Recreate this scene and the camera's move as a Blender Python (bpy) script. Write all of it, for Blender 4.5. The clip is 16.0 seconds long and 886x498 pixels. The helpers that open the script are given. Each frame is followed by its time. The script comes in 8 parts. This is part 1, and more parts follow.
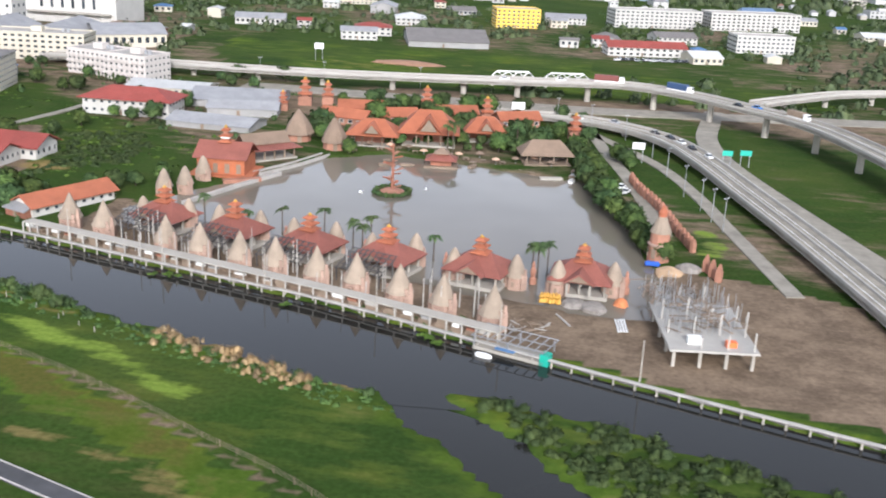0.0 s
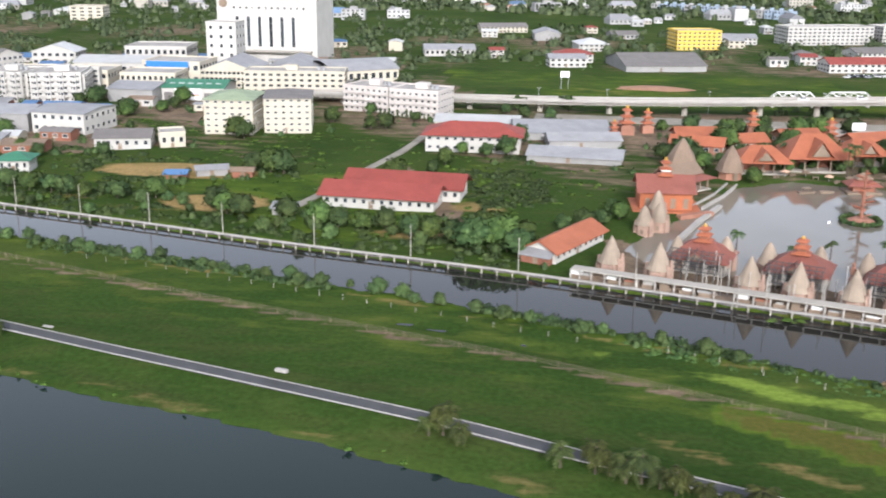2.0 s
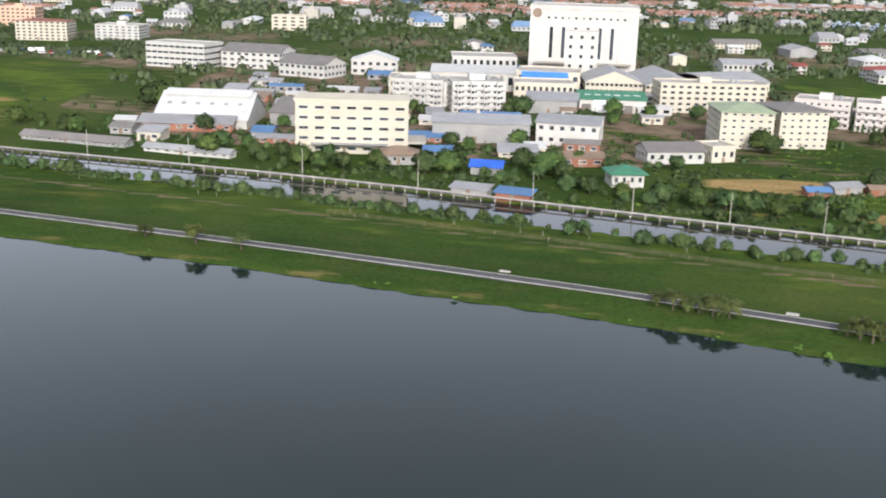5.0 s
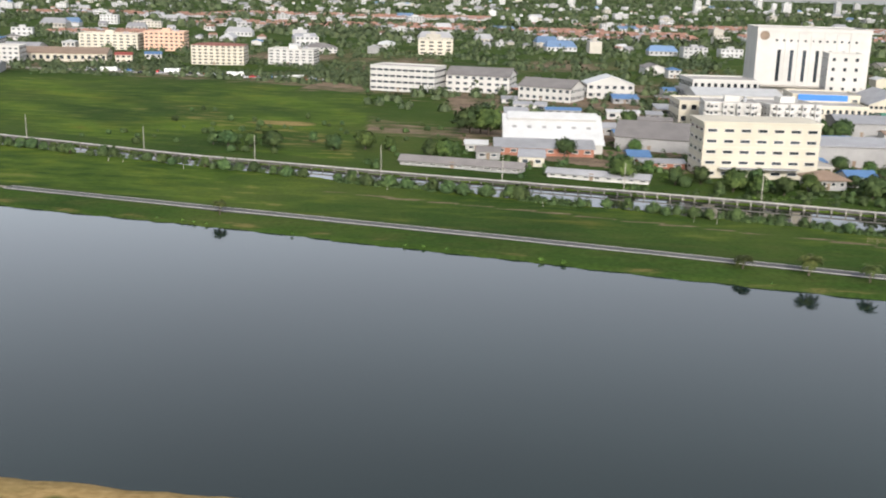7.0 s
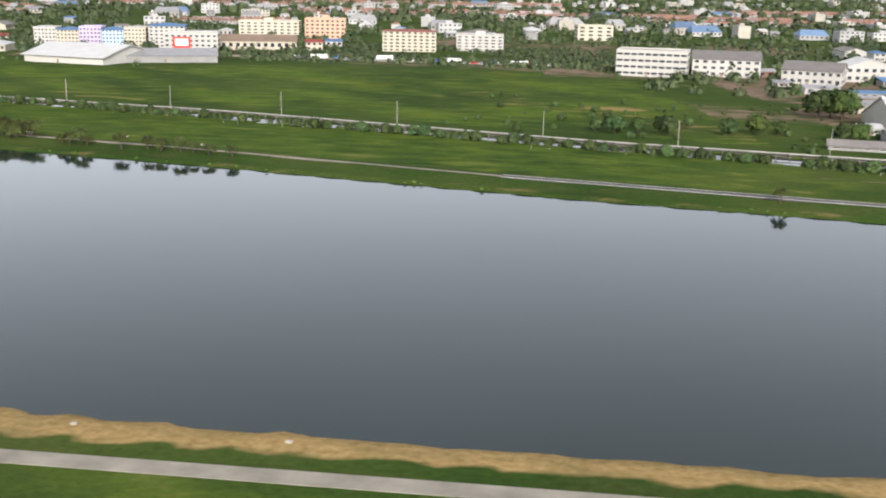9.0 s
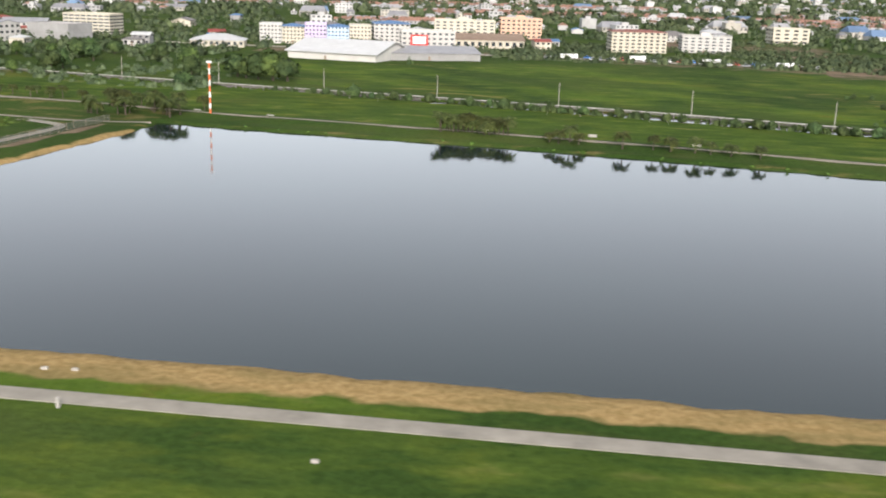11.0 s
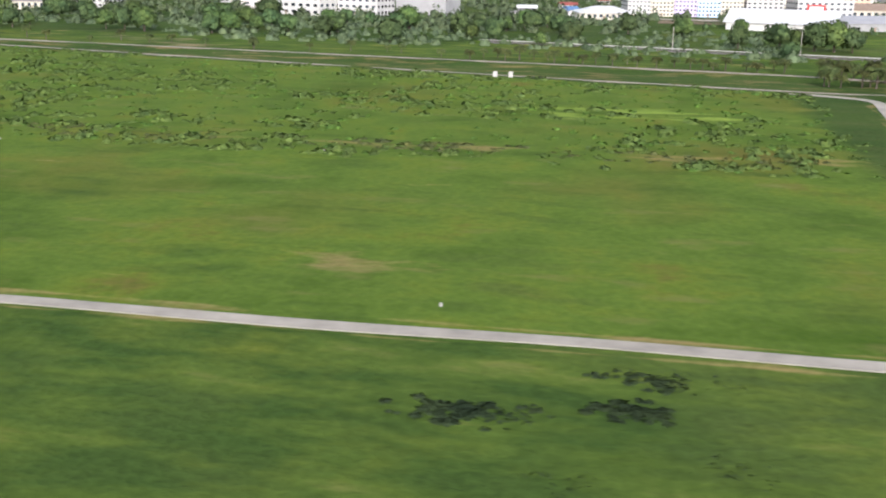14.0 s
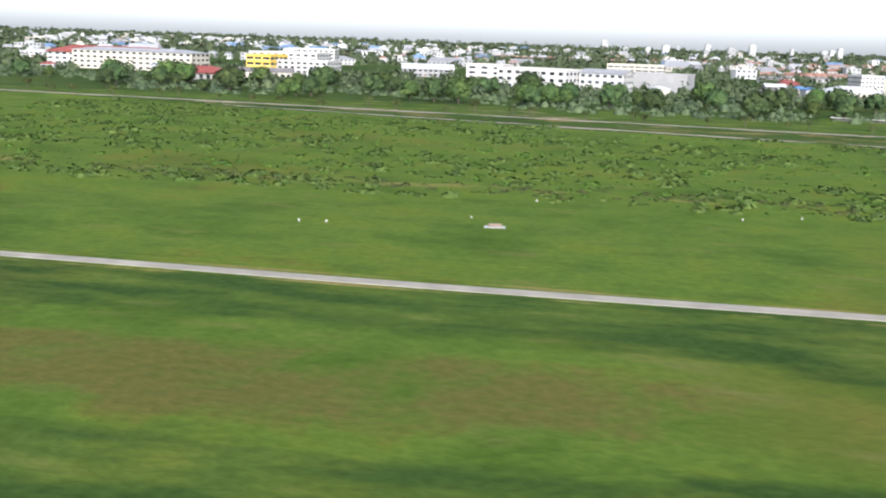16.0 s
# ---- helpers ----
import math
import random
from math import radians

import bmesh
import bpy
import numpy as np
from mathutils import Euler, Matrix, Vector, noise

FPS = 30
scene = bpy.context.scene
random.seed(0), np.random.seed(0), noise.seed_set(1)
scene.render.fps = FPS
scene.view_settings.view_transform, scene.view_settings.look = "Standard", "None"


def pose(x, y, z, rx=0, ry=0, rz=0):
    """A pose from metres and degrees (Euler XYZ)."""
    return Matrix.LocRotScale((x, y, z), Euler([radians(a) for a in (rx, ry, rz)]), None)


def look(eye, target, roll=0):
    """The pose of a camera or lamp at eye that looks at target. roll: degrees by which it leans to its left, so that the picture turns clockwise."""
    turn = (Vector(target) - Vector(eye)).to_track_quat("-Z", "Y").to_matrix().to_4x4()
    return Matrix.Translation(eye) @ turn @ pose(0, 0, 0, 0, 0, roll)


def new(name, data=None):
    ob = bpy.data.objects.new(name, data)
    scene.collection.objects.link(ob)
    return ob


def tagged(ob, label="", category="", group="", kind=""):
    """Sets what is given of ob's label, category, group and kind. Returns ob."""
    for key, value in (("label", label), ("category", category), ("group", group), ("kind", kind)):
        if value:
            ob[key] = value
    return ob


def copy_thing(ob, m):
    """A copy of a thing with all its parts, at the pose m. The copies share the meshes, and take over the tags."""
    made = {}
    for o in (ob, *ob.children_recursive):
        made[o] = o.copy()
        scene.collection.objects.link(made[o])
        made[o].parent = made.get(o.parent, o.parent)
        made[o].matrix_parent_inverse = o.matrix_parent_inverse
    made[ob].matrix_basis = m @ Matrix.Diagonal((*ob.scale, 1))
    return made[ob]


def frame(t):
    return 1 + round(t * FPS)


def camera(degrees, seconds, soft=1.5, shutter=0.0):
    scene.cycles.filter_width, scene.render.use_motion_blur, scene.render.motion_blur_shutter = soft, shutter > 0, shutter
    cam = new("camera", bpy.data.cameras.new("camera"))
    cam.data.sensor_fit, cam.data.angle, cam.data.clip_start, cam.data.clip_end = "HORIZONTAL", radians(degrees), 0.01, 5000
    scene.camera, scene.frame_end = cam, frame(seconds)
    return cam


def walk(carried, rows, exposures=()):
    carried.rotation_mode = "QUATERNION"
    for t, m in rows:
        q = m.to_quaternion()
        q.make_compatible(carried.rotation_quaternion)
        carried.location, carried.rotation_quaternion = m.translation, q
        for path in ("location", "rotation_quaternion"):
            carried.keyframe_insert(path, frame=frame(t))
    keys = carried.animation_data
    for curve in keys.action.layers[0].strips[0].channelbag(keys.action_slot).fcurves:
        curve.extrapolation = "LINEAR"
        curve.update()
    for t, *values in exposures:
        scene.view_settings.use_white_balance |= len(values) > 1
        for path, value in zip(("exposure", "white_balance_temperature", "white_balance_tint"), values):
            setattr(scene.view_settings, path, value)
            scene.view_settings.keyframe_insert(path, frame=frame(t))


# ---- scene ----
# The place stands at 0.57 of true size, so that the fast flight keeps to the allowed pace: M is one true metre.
M = 0.57

# ---- camera and its walk ----
cam = camera(46.0, 16.0, soft=2.0, shutter=0.15)
PATH = [
    (0, (0.00, 0.00, 45.19), (-0.2827, 1.8787, 44.5651), 2.93),
    (0.5, (-18.55, -0.21, 44.23), (-18.7999, 1.6816, 43.6306), 2.85),
    (1, (-37.11, -0.41, 43.27), (-37.3275, 1.4905, 42.6863), 2.82),
    (1.5, (-55.69, -0.60, 42.31), (-55.9298, 1.3013, 41.7375), 1.67),
    (2, (-74.29, -0.77, 41.35), (-74.5751, 1.1248, 40.7768), 0.69),
    (2.5, (-92.89, -0.92, 40.39), (-93.1508, 0.9710, 39.7934), 1.77),
    (3, (-111.51, -1.07, 39.43), (-111.7513, 0.8267, 38.8431), 2.15),
    (3.5, (-130.15, -1.20, 38.46), (-130.4061, 0.6968, 37.8798), 2.14),
    (4, (-148.80, -1.32, 37.50), (-149.0562, 0.5816, 36.9357), 1.98),
    (4.2, (-156.26, -1.36, 37.12), (-156.5321, 0.5382, 36.5594), 1.44),
    (6.3, (-234.75, -1.67, 33.07), (-234.9459, 0.2585, 32.5776), 2.18),
    (6.5, (-242.24, -1.69, 32.68), (-242.4528, 0.2372, 32.1894), 2.02),
    (7, (-260.96, -1.73, 31.72), (-261.1912, 0.1953, 31.2304), 1.58),
    (7.5, (-279.70, -1.75, 30.75), (-279.9593, 0.1678, 30.2450), 1.42),
    (8, (-298.45, -1.75, 29.78), (-298.6855, 0.1719, 29.2790), 1.29),
    (8.5, (-317.22, -1.75, 28.81), (-317.4457, 0.1699, 28.2971), 1.96),
    (9, (-335.99, -1.73, 27.84), (-336.2175, 0.1911, 27.3324), 1.14),
    (11.3, (-422.51, -1.46, 23.34), (-422.7971, 0.4585, 22.8390), 2.02),
    (11.5, (-430.04, -1.42, 22.95), (-430.4030, 0.4823, 22.4507), 0.81),
    (12, (-448.88, -1.32, 21.97), (-449.2754, 0.5772, 21.4757), 0.63),
    (12.5, (-467.74, -1.20, 20.98), (-468.1213, 0.7020, 20.4931), 0.16),
    (13, (-486.60, -1.07, 20.00), (-486.9537, 0.8314, 19.4905), 1.25),
    (13.5, (-505.48, -0.92, 19.01), (-505.8546, 0.9742, 18.4889), 0.52),
    (14, (-524.36, -0.77, 18.01), (-524.7082, 1.1244, 17.4715), 0.96),
    (14.5, (-543.26, -0.60, 17.02), (-543.5650, 1.3048, 16.4920), 1.35),
    (15, (-562.16, -0.41, 16.02), (-562.5197, 1.4921, 15.5176), 0.34),
    (15.5, (-581.08, -0.21, 15.02), (-581.4518, 1.6998, 14.5570), 0.73),
    (16, (-600.00, 0.00, 14.01), (-600.3505, 1.9294, 13.6167), 1.87),
]
walk(cam, [(t, look(eye, target, roll)) for t, eye, target, roll in PATH],
     exposures=[(0, 1.05, 6000, 13), (4, 0.98, 6200, 13), (6.5, 0.90, 6400, 11.5), (9, 0.94, 6550, 12), (12.5, 1.05, 6500, 13.5), (14, 1.28, 6100, 16), (16, 1.32, 5950, 13)])

# ---- world and sun ----
SUN_EL, SUN_AZ = radians(27), radians(15)
world = bpy.data.worlds.new("sky")
scene.world = world
world.use_nodes = True
wn = world.node_tree.nodes
sky = wn.new("ShaderNodeTexSky")
sky.sky_type = "NISHITA"
sky.sun_disc = False
sky.sun_elevation = SUN_EL
sky.sun_rotation = math.pi - SUN_AZ
sky.air_density, sky.dust_density, sky.ozone_density = 1.0, 1.6, 2.5
wn["Background"].inputs[1].default_value = 0.14
# hazy tropical air: the sky is paler than a clear one
pale = wn.new("ShaderNodeHueSaturation")
pale.inputs["Saturation"].default_value = 0.30
world.node_tree.links.new(sky.outputs[0], pale.inputs["Color"])
world.node_tree.links.new(pale.outputs[0], wn["Background"].inputs[0])
sun = new("sun", bpy.data.lights.new("sun", "SUN"))
sun.data.energy, sun.data.angle, sun.data.color = 1.95, radians(11), (1.0, 0.94, 0.86)
sun_from = Vector((math.sin(SUN_AZ) * math.cos(SUN_EL), -math.cos(SUN_AZ) * math.cos(SUN_EL), math.sin(SUN_EL)))
sun.matrix_world = look(sun_from * 400, (0, 0, 0))


# ---- materials ----
def material(name, rough=0.8, metal=0.0, spec=0.5):
    m = bpy.data.materials.new(name)
    m.use_nodes = True
    b = m.node_tree.nodes["Principled BSDF"]
    b.inputs["Roughness"].default_value = rough
    b.inputs["Metallic"].default_value = metal
    b.inputs["Specular IOR Level"].default_value = spec
    return m, m.node_tree.nodes, m.node_tree.links, b


def ramp(nodes, links, fac, stops):
    r = nodes.new("ShaderNodeValToRGB")
    el = r.color_ramp.elements
    while len(el) < len(stops):
        el.new(0.5)
    for e, (p, c) in zip(el, stops):
        e.position, e.color = p, (*c, 1)
    links.new(fac, r.inputs[0])
    return r.outputs[0]


def noise_tex(nodes, links, scale, detail=4.0, vec=None, rough=0.6):
    n = nodes.new("ShaderNodeTexNoise")
    n.inputs["Scale"].default_value, n.inputs["Detail"].default_value = scale, detail
    n.inputs["Roughness"].default_value = rough
    if vec is not None:
        links.new(vec, n.inputs["Vector"])
    return n.outputs["Fac"]


def world_pos(nodes):
    return nodes.new("ShaderNodeNewGeometry").outputs["Position"]


def mix(nodes, links, fac, a, b, mode="MIX"):
    m = nodes.new("ShaderNodeMix")
    m.data_type, m.blend_type = "RGBA", mode
    for sock, v in ((m.inputs[0], fac), (m.inputs[6], a), (m.inputs[7], b)):
        if isinstance(v, (int, float)):
            sock.default_value = v
        elif isinstance(v, tuple):
            sock.default_value = (*v, 1)
        else:
            links.new(v, sock)
    return m.outputs[2]


def math_node(nodes, links, op, a, b=None, c=None):
    m = nodes.new("ShaderNodeMath")
    m.operation = op
    m.use_clamp = op in ("MULTIPLY_ADD",)
    for sock, v in zip(m.inputs, (a, b, c)):
        if v is None:
            continue
        if isinstance(v, (int, float)):
            sock.default_value = v
        else:
            links.new(v, sock)
    return m.outputs[0]


def bump(nodes, links, b, height, strength, dist=0.1):
    n = nodes.new("ShaderNodeBump")
    n.inputs["Strength"].default_value, n.inputs["Distance"].default_value = strength, dist
    links.new(height, n.inputs["Height"])
    links.new(n.outputs[0], b.inputs["Normal"])


def plain(name, colour, rough=0.8, metal=0.0, spread=0.16, scale=1.2, vary=0.08, island=False, bumpy=0.0):
    """A paint, render or sheet surface with stains at two scales and a little difference from piece to piece."""
    m, n, l, b = material(name, rough, metal)
    p = world_pos(n)
    big, fine = noise_tex(n, l, scale * 0.25, 3, p), noise_tex(n, l, scale * 3, 4, p)
    dark = tuple(c * (1 - spread) for c in colour)
    light = tuple(min(1, c * (1 + spread * 0.5)) for c in colour)
    c1 = ramp(n, l, big, ((0.3, dark), (0.65, light)))
    c2 = mix(n, l, 0.25, c1, ramp(n, l, fine, ((0.3, dark), (0.7, light))))
    if island:
        rnd = n.new("ShaderNodeNewGeometry").outputs["Random Per Island"]
    else:
        rnd = n.new("ShaderNodeObjectInfo").outputs["Random"]
    hsv = n.new("ShaderNodeHueSaturation")
    l.new(math_node(n, l, "MULTIPLY_ADD", rnd, 2 * vary, 1 - vary), hsv.inputs["Value"])
    hsv.inputs["Value"].default_value = 1
    l.new(c2, hsv.inputs["Color"])
    # values above one are wanted here
    for node in n:
        if node.type == "MATH":
            node.use_clamp = False
    l.new(hsv.outputs[0], b.inputs["Base Color"])
    if bumpy:
        bump(n, l, b, fine, bumpy)
    return m


def water_material(name, colour, rough, wave):
    m, n, l, b = material(name, rough, spec=0.42)
    b.inputs["IOR"].default_value = 1.33
    p = world_pos(n)
    big = noise_tex(n, l, 0.02, 3, p)
    l.new(ramp(n, l, big, ((0.3, tuple(c * 0.8 for c in colour)), (0.7, tuple(c * 1.2 for c in colour)))), b.inputs["Base Color"])
    fine = noise_tex(n, l, 0.9, 3, p)
    bump(n, l, b, fine, wave, 0.05)
    return m


def ground_material():
    m, n, l, b = material("ground_cover", 1.0, spec=0.03)
    p = world_pos(n)
    att = n.new("ShaderNodeAttribute")
    att.attribute_name = "cover"
    sep = n.new("ShaderNodeSeparateColor")
    l.new(att.outputs["Color"], sep.inputs[0])
    streak = n.new("ShaderNodeMapping")
    streak.inputs["Scale"].default_value = (0.5, 1.3, 1)
    l.new(p, streak.inputs[0])
    big, mid, fine = noise_tex(n, l, 0.028, 4, p), noise_tex(n, l, 0.22, 4, streak.outputs[0]), noise_tex(n, l, 1.6, 5, p)
    grass = ramp(n, l, big, ((0.3, (0.024, 0.049, 0.011)), (0.5, (0.037, 0.068, 0.014)), (0.68, (0.060, 0.086, 0.020))))
    grass = mix(n, l, ramp(n, l, mid, ((0.45, (0, 0, 0)), (0.78, (0.32, 0.32, 0.32)))), grass, (0.105, 0.088, 0.036))
    grass = mix(n, l, 0.5, grass, ramp(n, l, fine, ((0.25, (0.4, 0.4, 0.4)), (0.75, (1.45, 1.45, 1.45)))), "MULTIPLY")

    def edge(fac, amount=0.9):
        jag = math_node(n, l, "MULTIPLY_ADD", math_node(n, l, "SUBTRACT", mid, 0.5), amount, 0)
        for node in n:
            if node.type == "MATH" and node.operation == "MULTIPLY_ADD":
                node.use_clamp = False
        s = math_node(n, l, "ADD", fac, jag)
        return ramp(n, l, s, ((0.38, (0, 0, 0)), (0.62, (1, 1, 1))))

    straw = ramp(n, l, fine, ((0.25, (0.21, 0.138, 0.052)), (0.75, (0.43, 0.300, 0.135))))
    straw = mix(n, l, ramp(n, l, mid, ((0.46, (0, 0, 0)), (0.70, (0.6, 0.6, 0.6)))), straw, (0.115, 0.105, 0.040))
    lush = ramp(n, l, fine, ((0.2, (0.054, 0.094, 0.013)), (0.8, (0.092, 0.140, 0.022))))
    patch = noise_tex(n, l, 0.075, 5, p, 0.7)
    lush = mix(n, l, 1.0, lush, ramp(n, l, patch, ((0.32, (0.58, 0.66, 0.55)), (0.5, (1, 1, 1)), (0.68, (1.4, 1.12, 0.9)))), "MULTIPLY")
    broad = noise_tex(n, l, 0.032, 3, p, 0.55)
    lush = mix(n, l, ramp(n, l, broad, ((0.55, (0, 0, 0)), (0.72, (0.65, 0.65, 0.65)))), lush, ramp(n, l, patch, ((0.35, (0.078, 0.095, 0.014)), (0.65, (0.125, 0.085, 0.026)))))
    lush = mix(n, l, ramp(n, l, mid, ((0.58, (0, 0, 0)), (0.74, (0.6, 0.6, 0.6)))), lush, (0.140, 0.125, 0.045))
    dirt = ramp(n, l, fine, ((0.2, (0.13, 0.10, 0.072)), (0.8, (0.235, 0.18, 0.13))))
    dirt = mix(n, l, 0.8, dirt, ramp(n, l, noise_tex(n, l, 0.19, 5, p, 0.7), ((0.35, (0.55, 0.52, 0.5)), (0.62, (1.25, 1.2, 1.15)))), "MULTIPLY")
    c = mix(n, l, edge(sep.outputs[1]), grass, lush)
    rust = ramp(n, l, fine, ((0.25, (0.066, 0.070, 0.016)), (0.75, (0.114, 0.093, 0.029))))
    jagged = math_node(n, l, "ADD", sep.outputs[1], math_node(n, l, "MULTIPLY", math_node(n, l, "SUBTRACT", patch, 0.5), 1.7))
    c = mix(n, l, ramp(n, l, jagged, ((0.82, (0, 0, 0)), (1.2, (0.8, 0.8, 0.8)))), c, rust)
    c = mix(n, l, edge(sep.outputs[2]), c, dirt)
    weed = ramp(n, l, fine, ((0.2, (0.11, 0.17, 0.025)), (0.8, (0.21, 0.28, 0.05))))
    c = mix(n, l, edge(sep.outputs[0]), c, straw)
    c = mix(n, l, edge(att.outputs["Alpha"], 1.6), c, weed)
    l.new(c, b.inputs["Base Color"])
    bump(n, l, b, fine, 0.4, 0.3)
    return m


def asphalt(name, colour):
    m, n, l, b = material(name, 0.9)
    p = world_pos(n)
    stain = noise_tex(n, l, 0.35, 5, p)
    l.new(ramp(n, l, stain, ((0.3, tuple(c * 0.72 for c in colour)), (0.7, tuple(c * 1.2 for c in colour)))), b.inputs["Base Color"])
    bump(n, l, b, noise_tex(n, l, 6, 3, p), 0.3, 0.05)
    return m


GROUND = ground_material()
LAKE = water_material("lake_water", (0.011, 0.021, 0.019), 0.06, 0.02)
CANAL = water_material("canal_water", (0.018, 0.018, 0.016), 0.04, 0.015)
POND = water_material("pond_water", (0.17, 0.15, 0.12), 0.06, 0.02)
ASPHALT = asphalt("asphalt", (0.066, 0.066, 0.07))
GREY_ROAD = asphalt("pale_asphalt", (0.27, 0.245, 0.20))
CONCRETE = plain("concrete", (0.36, 0.335, 0.29), 0.85)
KERB = plain("kerb_concrete", (0.40, 0.38, 0.345), 0.85)


# ---- mesh helpers ----
def link(name, bm, mat, parent=None, label="", smooth=False):
    me = bpy.data.meshes.new(name)
    bm.to_mesh(me)
    bm.free()
    for q in (mat if isinstance(mat, (list, tuple)) else [mat]):
        me.materials.append(q)
    if smooth:
        me.shade_smooth()
    ob = new(name, me)
    ob.parent = parent
    if label:
        ob["label"] = label
    return ob


def part(name, bm, mat, parent, label="", smooth=False):
    return link(name, bm, mat, parent, label, smooth)


def again(ob, parent, m):
    """Another piece on the same mesh, at the pose m under its thing."""
    o = bpy.data.objects.new(ob.name.split(".")[0], ob.data)
    scene.collection.objects.link(o)
    o.parent = parent
    o.matrix_basis = m
    return o


def thing(name, x, y, z=0.0, turn=0.0, label="", category="", group="", kind=""):
    e = new(name)
    e.empty_display_size = 0.2
    e.matrix_basis = pose(x, y, z, 0, 0, turn)
    return tagged(e, label, category, group, kind)


def add_box(bm, x0, x1, y0, y1, z0, z1, mat=0):
    v = [bm.verts.new(p) for p in ((x0, y0, z0), (x1, y0, z0), (x1, y1, z0), (x0, y1, z0), (x0, y0, z1), (x1, y0, z1), (x1, y1, z1), (x0, y1, z1))]
    for f in ((0, 3, 2, 1), (4, 5, 6, 7), (0, 1, 5, 4), (1, 2, 6, 5), (2, 3, 7, 6), (3, 0, 4, 7)):
        bm.faces.new([v[i] for i in f]).material_index = mat


def box(x0, x1, y0, y1, z0, z1, bevel=0.0):
    bm = bmesh.new()
    add_box(bm, x0, x1, y0, y1, z0, z1)
    if bevel:
        bmesh.ops.bevel(bm, geom=bm.edges[:], offset=bevel, segments=1, affect="EDGES")
    return bm


def add_lathe(bm, profile, n=10, cx=0.0, cy=0.0, ripple=0.0, power=1, mat=0):
    """Rings of (radius, height) round the z axis; the ends closed."""
    rings = []
    for r, z in profile:
        ring = []
        for i in range(n):
            a = 2 * math.pi * i / n
            rr = r * (1 + ripple * math.cos(power * a))
            ring.append(bm.verts.new((cx + rr * math.cos(a), cy + rr * math.sin(a), z)))
        rings.append(ring)
    for lo, hi in zip(rings, rings[1:]):
        for i in range(n):
            bm.faces.new((lo[i], lo[(i + 1) % n], hi[(i + 1) % n], hi[i])).material_index = mat
    bm.faces.new(rings[0][::-1]).material_index = mat
    bm.faces.new(rings[-1]).material_index = mat


def lathe(profile, n=10, **more):
    bm = bmesh.new()
    add_lathe(bm, profile, n, **more)
    return bm


def resample(points, step):
    """A smooth line through a few points, in even steps."""
    p = [Vector((*q, 0)) if len(q) == 2 else Vector(q) for q in points]
    out = []
    for i in range(len(p) - 1):
        a, b, c, d = p[max(i - 1, 0)], p[i], p[i + 1], p[min(i + 2, len(p) - 1)]
        k = max(2, int((c - b).length / step))
        for j in range(k):
            t = j / k
            out.append(0.5 * (2 * b + (c - a) * t + (2 * a - 5 * b + 4 * c - d) * t * t + (3 * b - a - 3 * c + d) * t ** 3))
    out.append(p[-1])
    return out


def normals(line):
    out = []
    for i, q in enumerate(line):
        d = line[min(i + 1, len(line) - 1)] - line[max(i - 1, 0)]
        d.z = 0
        d.normalize()
        out.append(Vector((-d.y, d.x, 0)))
    return out


def add_strip(bm, line, left, right, z0, z1, mat=0):
    """A slab along a line, from left to right of it, between two heights above the line's own."""
    nn = normals(line)
    rings = []
    for q, n in zip(line, nn):
        a, b = q + n * left, q + n * right
        rings.append([bm.verts.new((a.x, a.y, q.z + z0)), bm.verts.new((b.x, b.y, q.z + z0)), bm.verts.new((b.x, b.y, q.z + z1)), bm.verts.new((a.x, a.y, q.z + z1))])
    for lo, hi in zip(rings, rings[1:]):
        for i in range(4):
            bm.faces.new((lo[i], lo[(i + 1) % 4], hi[(i + 1) % 4], hi[i])).material_index = mat
    bm.faces.new(rings[0][::-1])
    bm.faces.new(rings[-1])


def strip(line, left, right, z0, z1):
    bm = bmesh.new()
    add_strip(bm, line, left, right, z0, z1)
    bmesh.ops.recalc_face_normals(bm, faces=bm.faces[:])
    return bm


# ---- the plan: lines of shores and roads ----
CANAL_FAR = [(62, 79), (12, 95.5), (-28, 110.4), (-41, 114.2), (-56, 118.4), (-76, 124), (-93, 128.3), (-115, 133), (-140, 139.4), (-166, 145.8), (-196, 153.6), (-219, 159.4), (-241, 164), (-269, 169), (-289, 172.4), (-312, 177), (-330, 180.6), (-353, 187.4), (-391, 198.8), (-413, 204.4), (-434, 208.4), (-457, 213), (-479, 216.5), (-560, 234)]
CANAL_NEAR = [(62, 66), (25, 80), (11, 86.5), (0, 90.3), (-10, 92), (-22, 91), (-51, 101), (-67, 107), (-101, 118), (-132, 126), (-174, 136.5), (-250, 154), (-320, 172), (-395, 193), (-470, 213), (-560, 231)]
ROAD_N = [(-10, 55), (-50, 69.4), (-60.5, 73.1), (-74, 77.6), (-85.3, 81.7), (-97.6, 85.4), (-111.4, 89.4), (-122, 92.4), (-137, 96.9), (-163, 104.6), (-180, 109.5), (-201.6, 114.8), (-224, 119.8), (-248, 124.9), (-278.6, 131.2), (-305, 136.3), (-324, 140), (-345, 144.2), (-361, 148.2), (-385, 154.3), (-405, 158.8), (-425, 162.6), (-456, 167.8), (-475, 170.5), (-500, 177), (-530, 181.5), (-560, 185), (-600, 190), (-700, 202), (-900, 222)]
LAKE_N = [(-40, 57.5), (-60, 64), (-76, 70.3), (-88, 74.4), (-106, 80), (-121, 82.8), (-138, 88), (-151, 92.4), (-165, 97), (-173, 99.8), (-196, 105), (-225, 111.9), (-254, 117.6), (-284, 124), (-303, 128), (-318, 130.6), (-336, 133.6), (-351, 137), (-368, 141.2), (-386, 145), (-405, 149), (-425, 152.8), (-450, 156), (-468, 158.4), (-481.5, 161)]
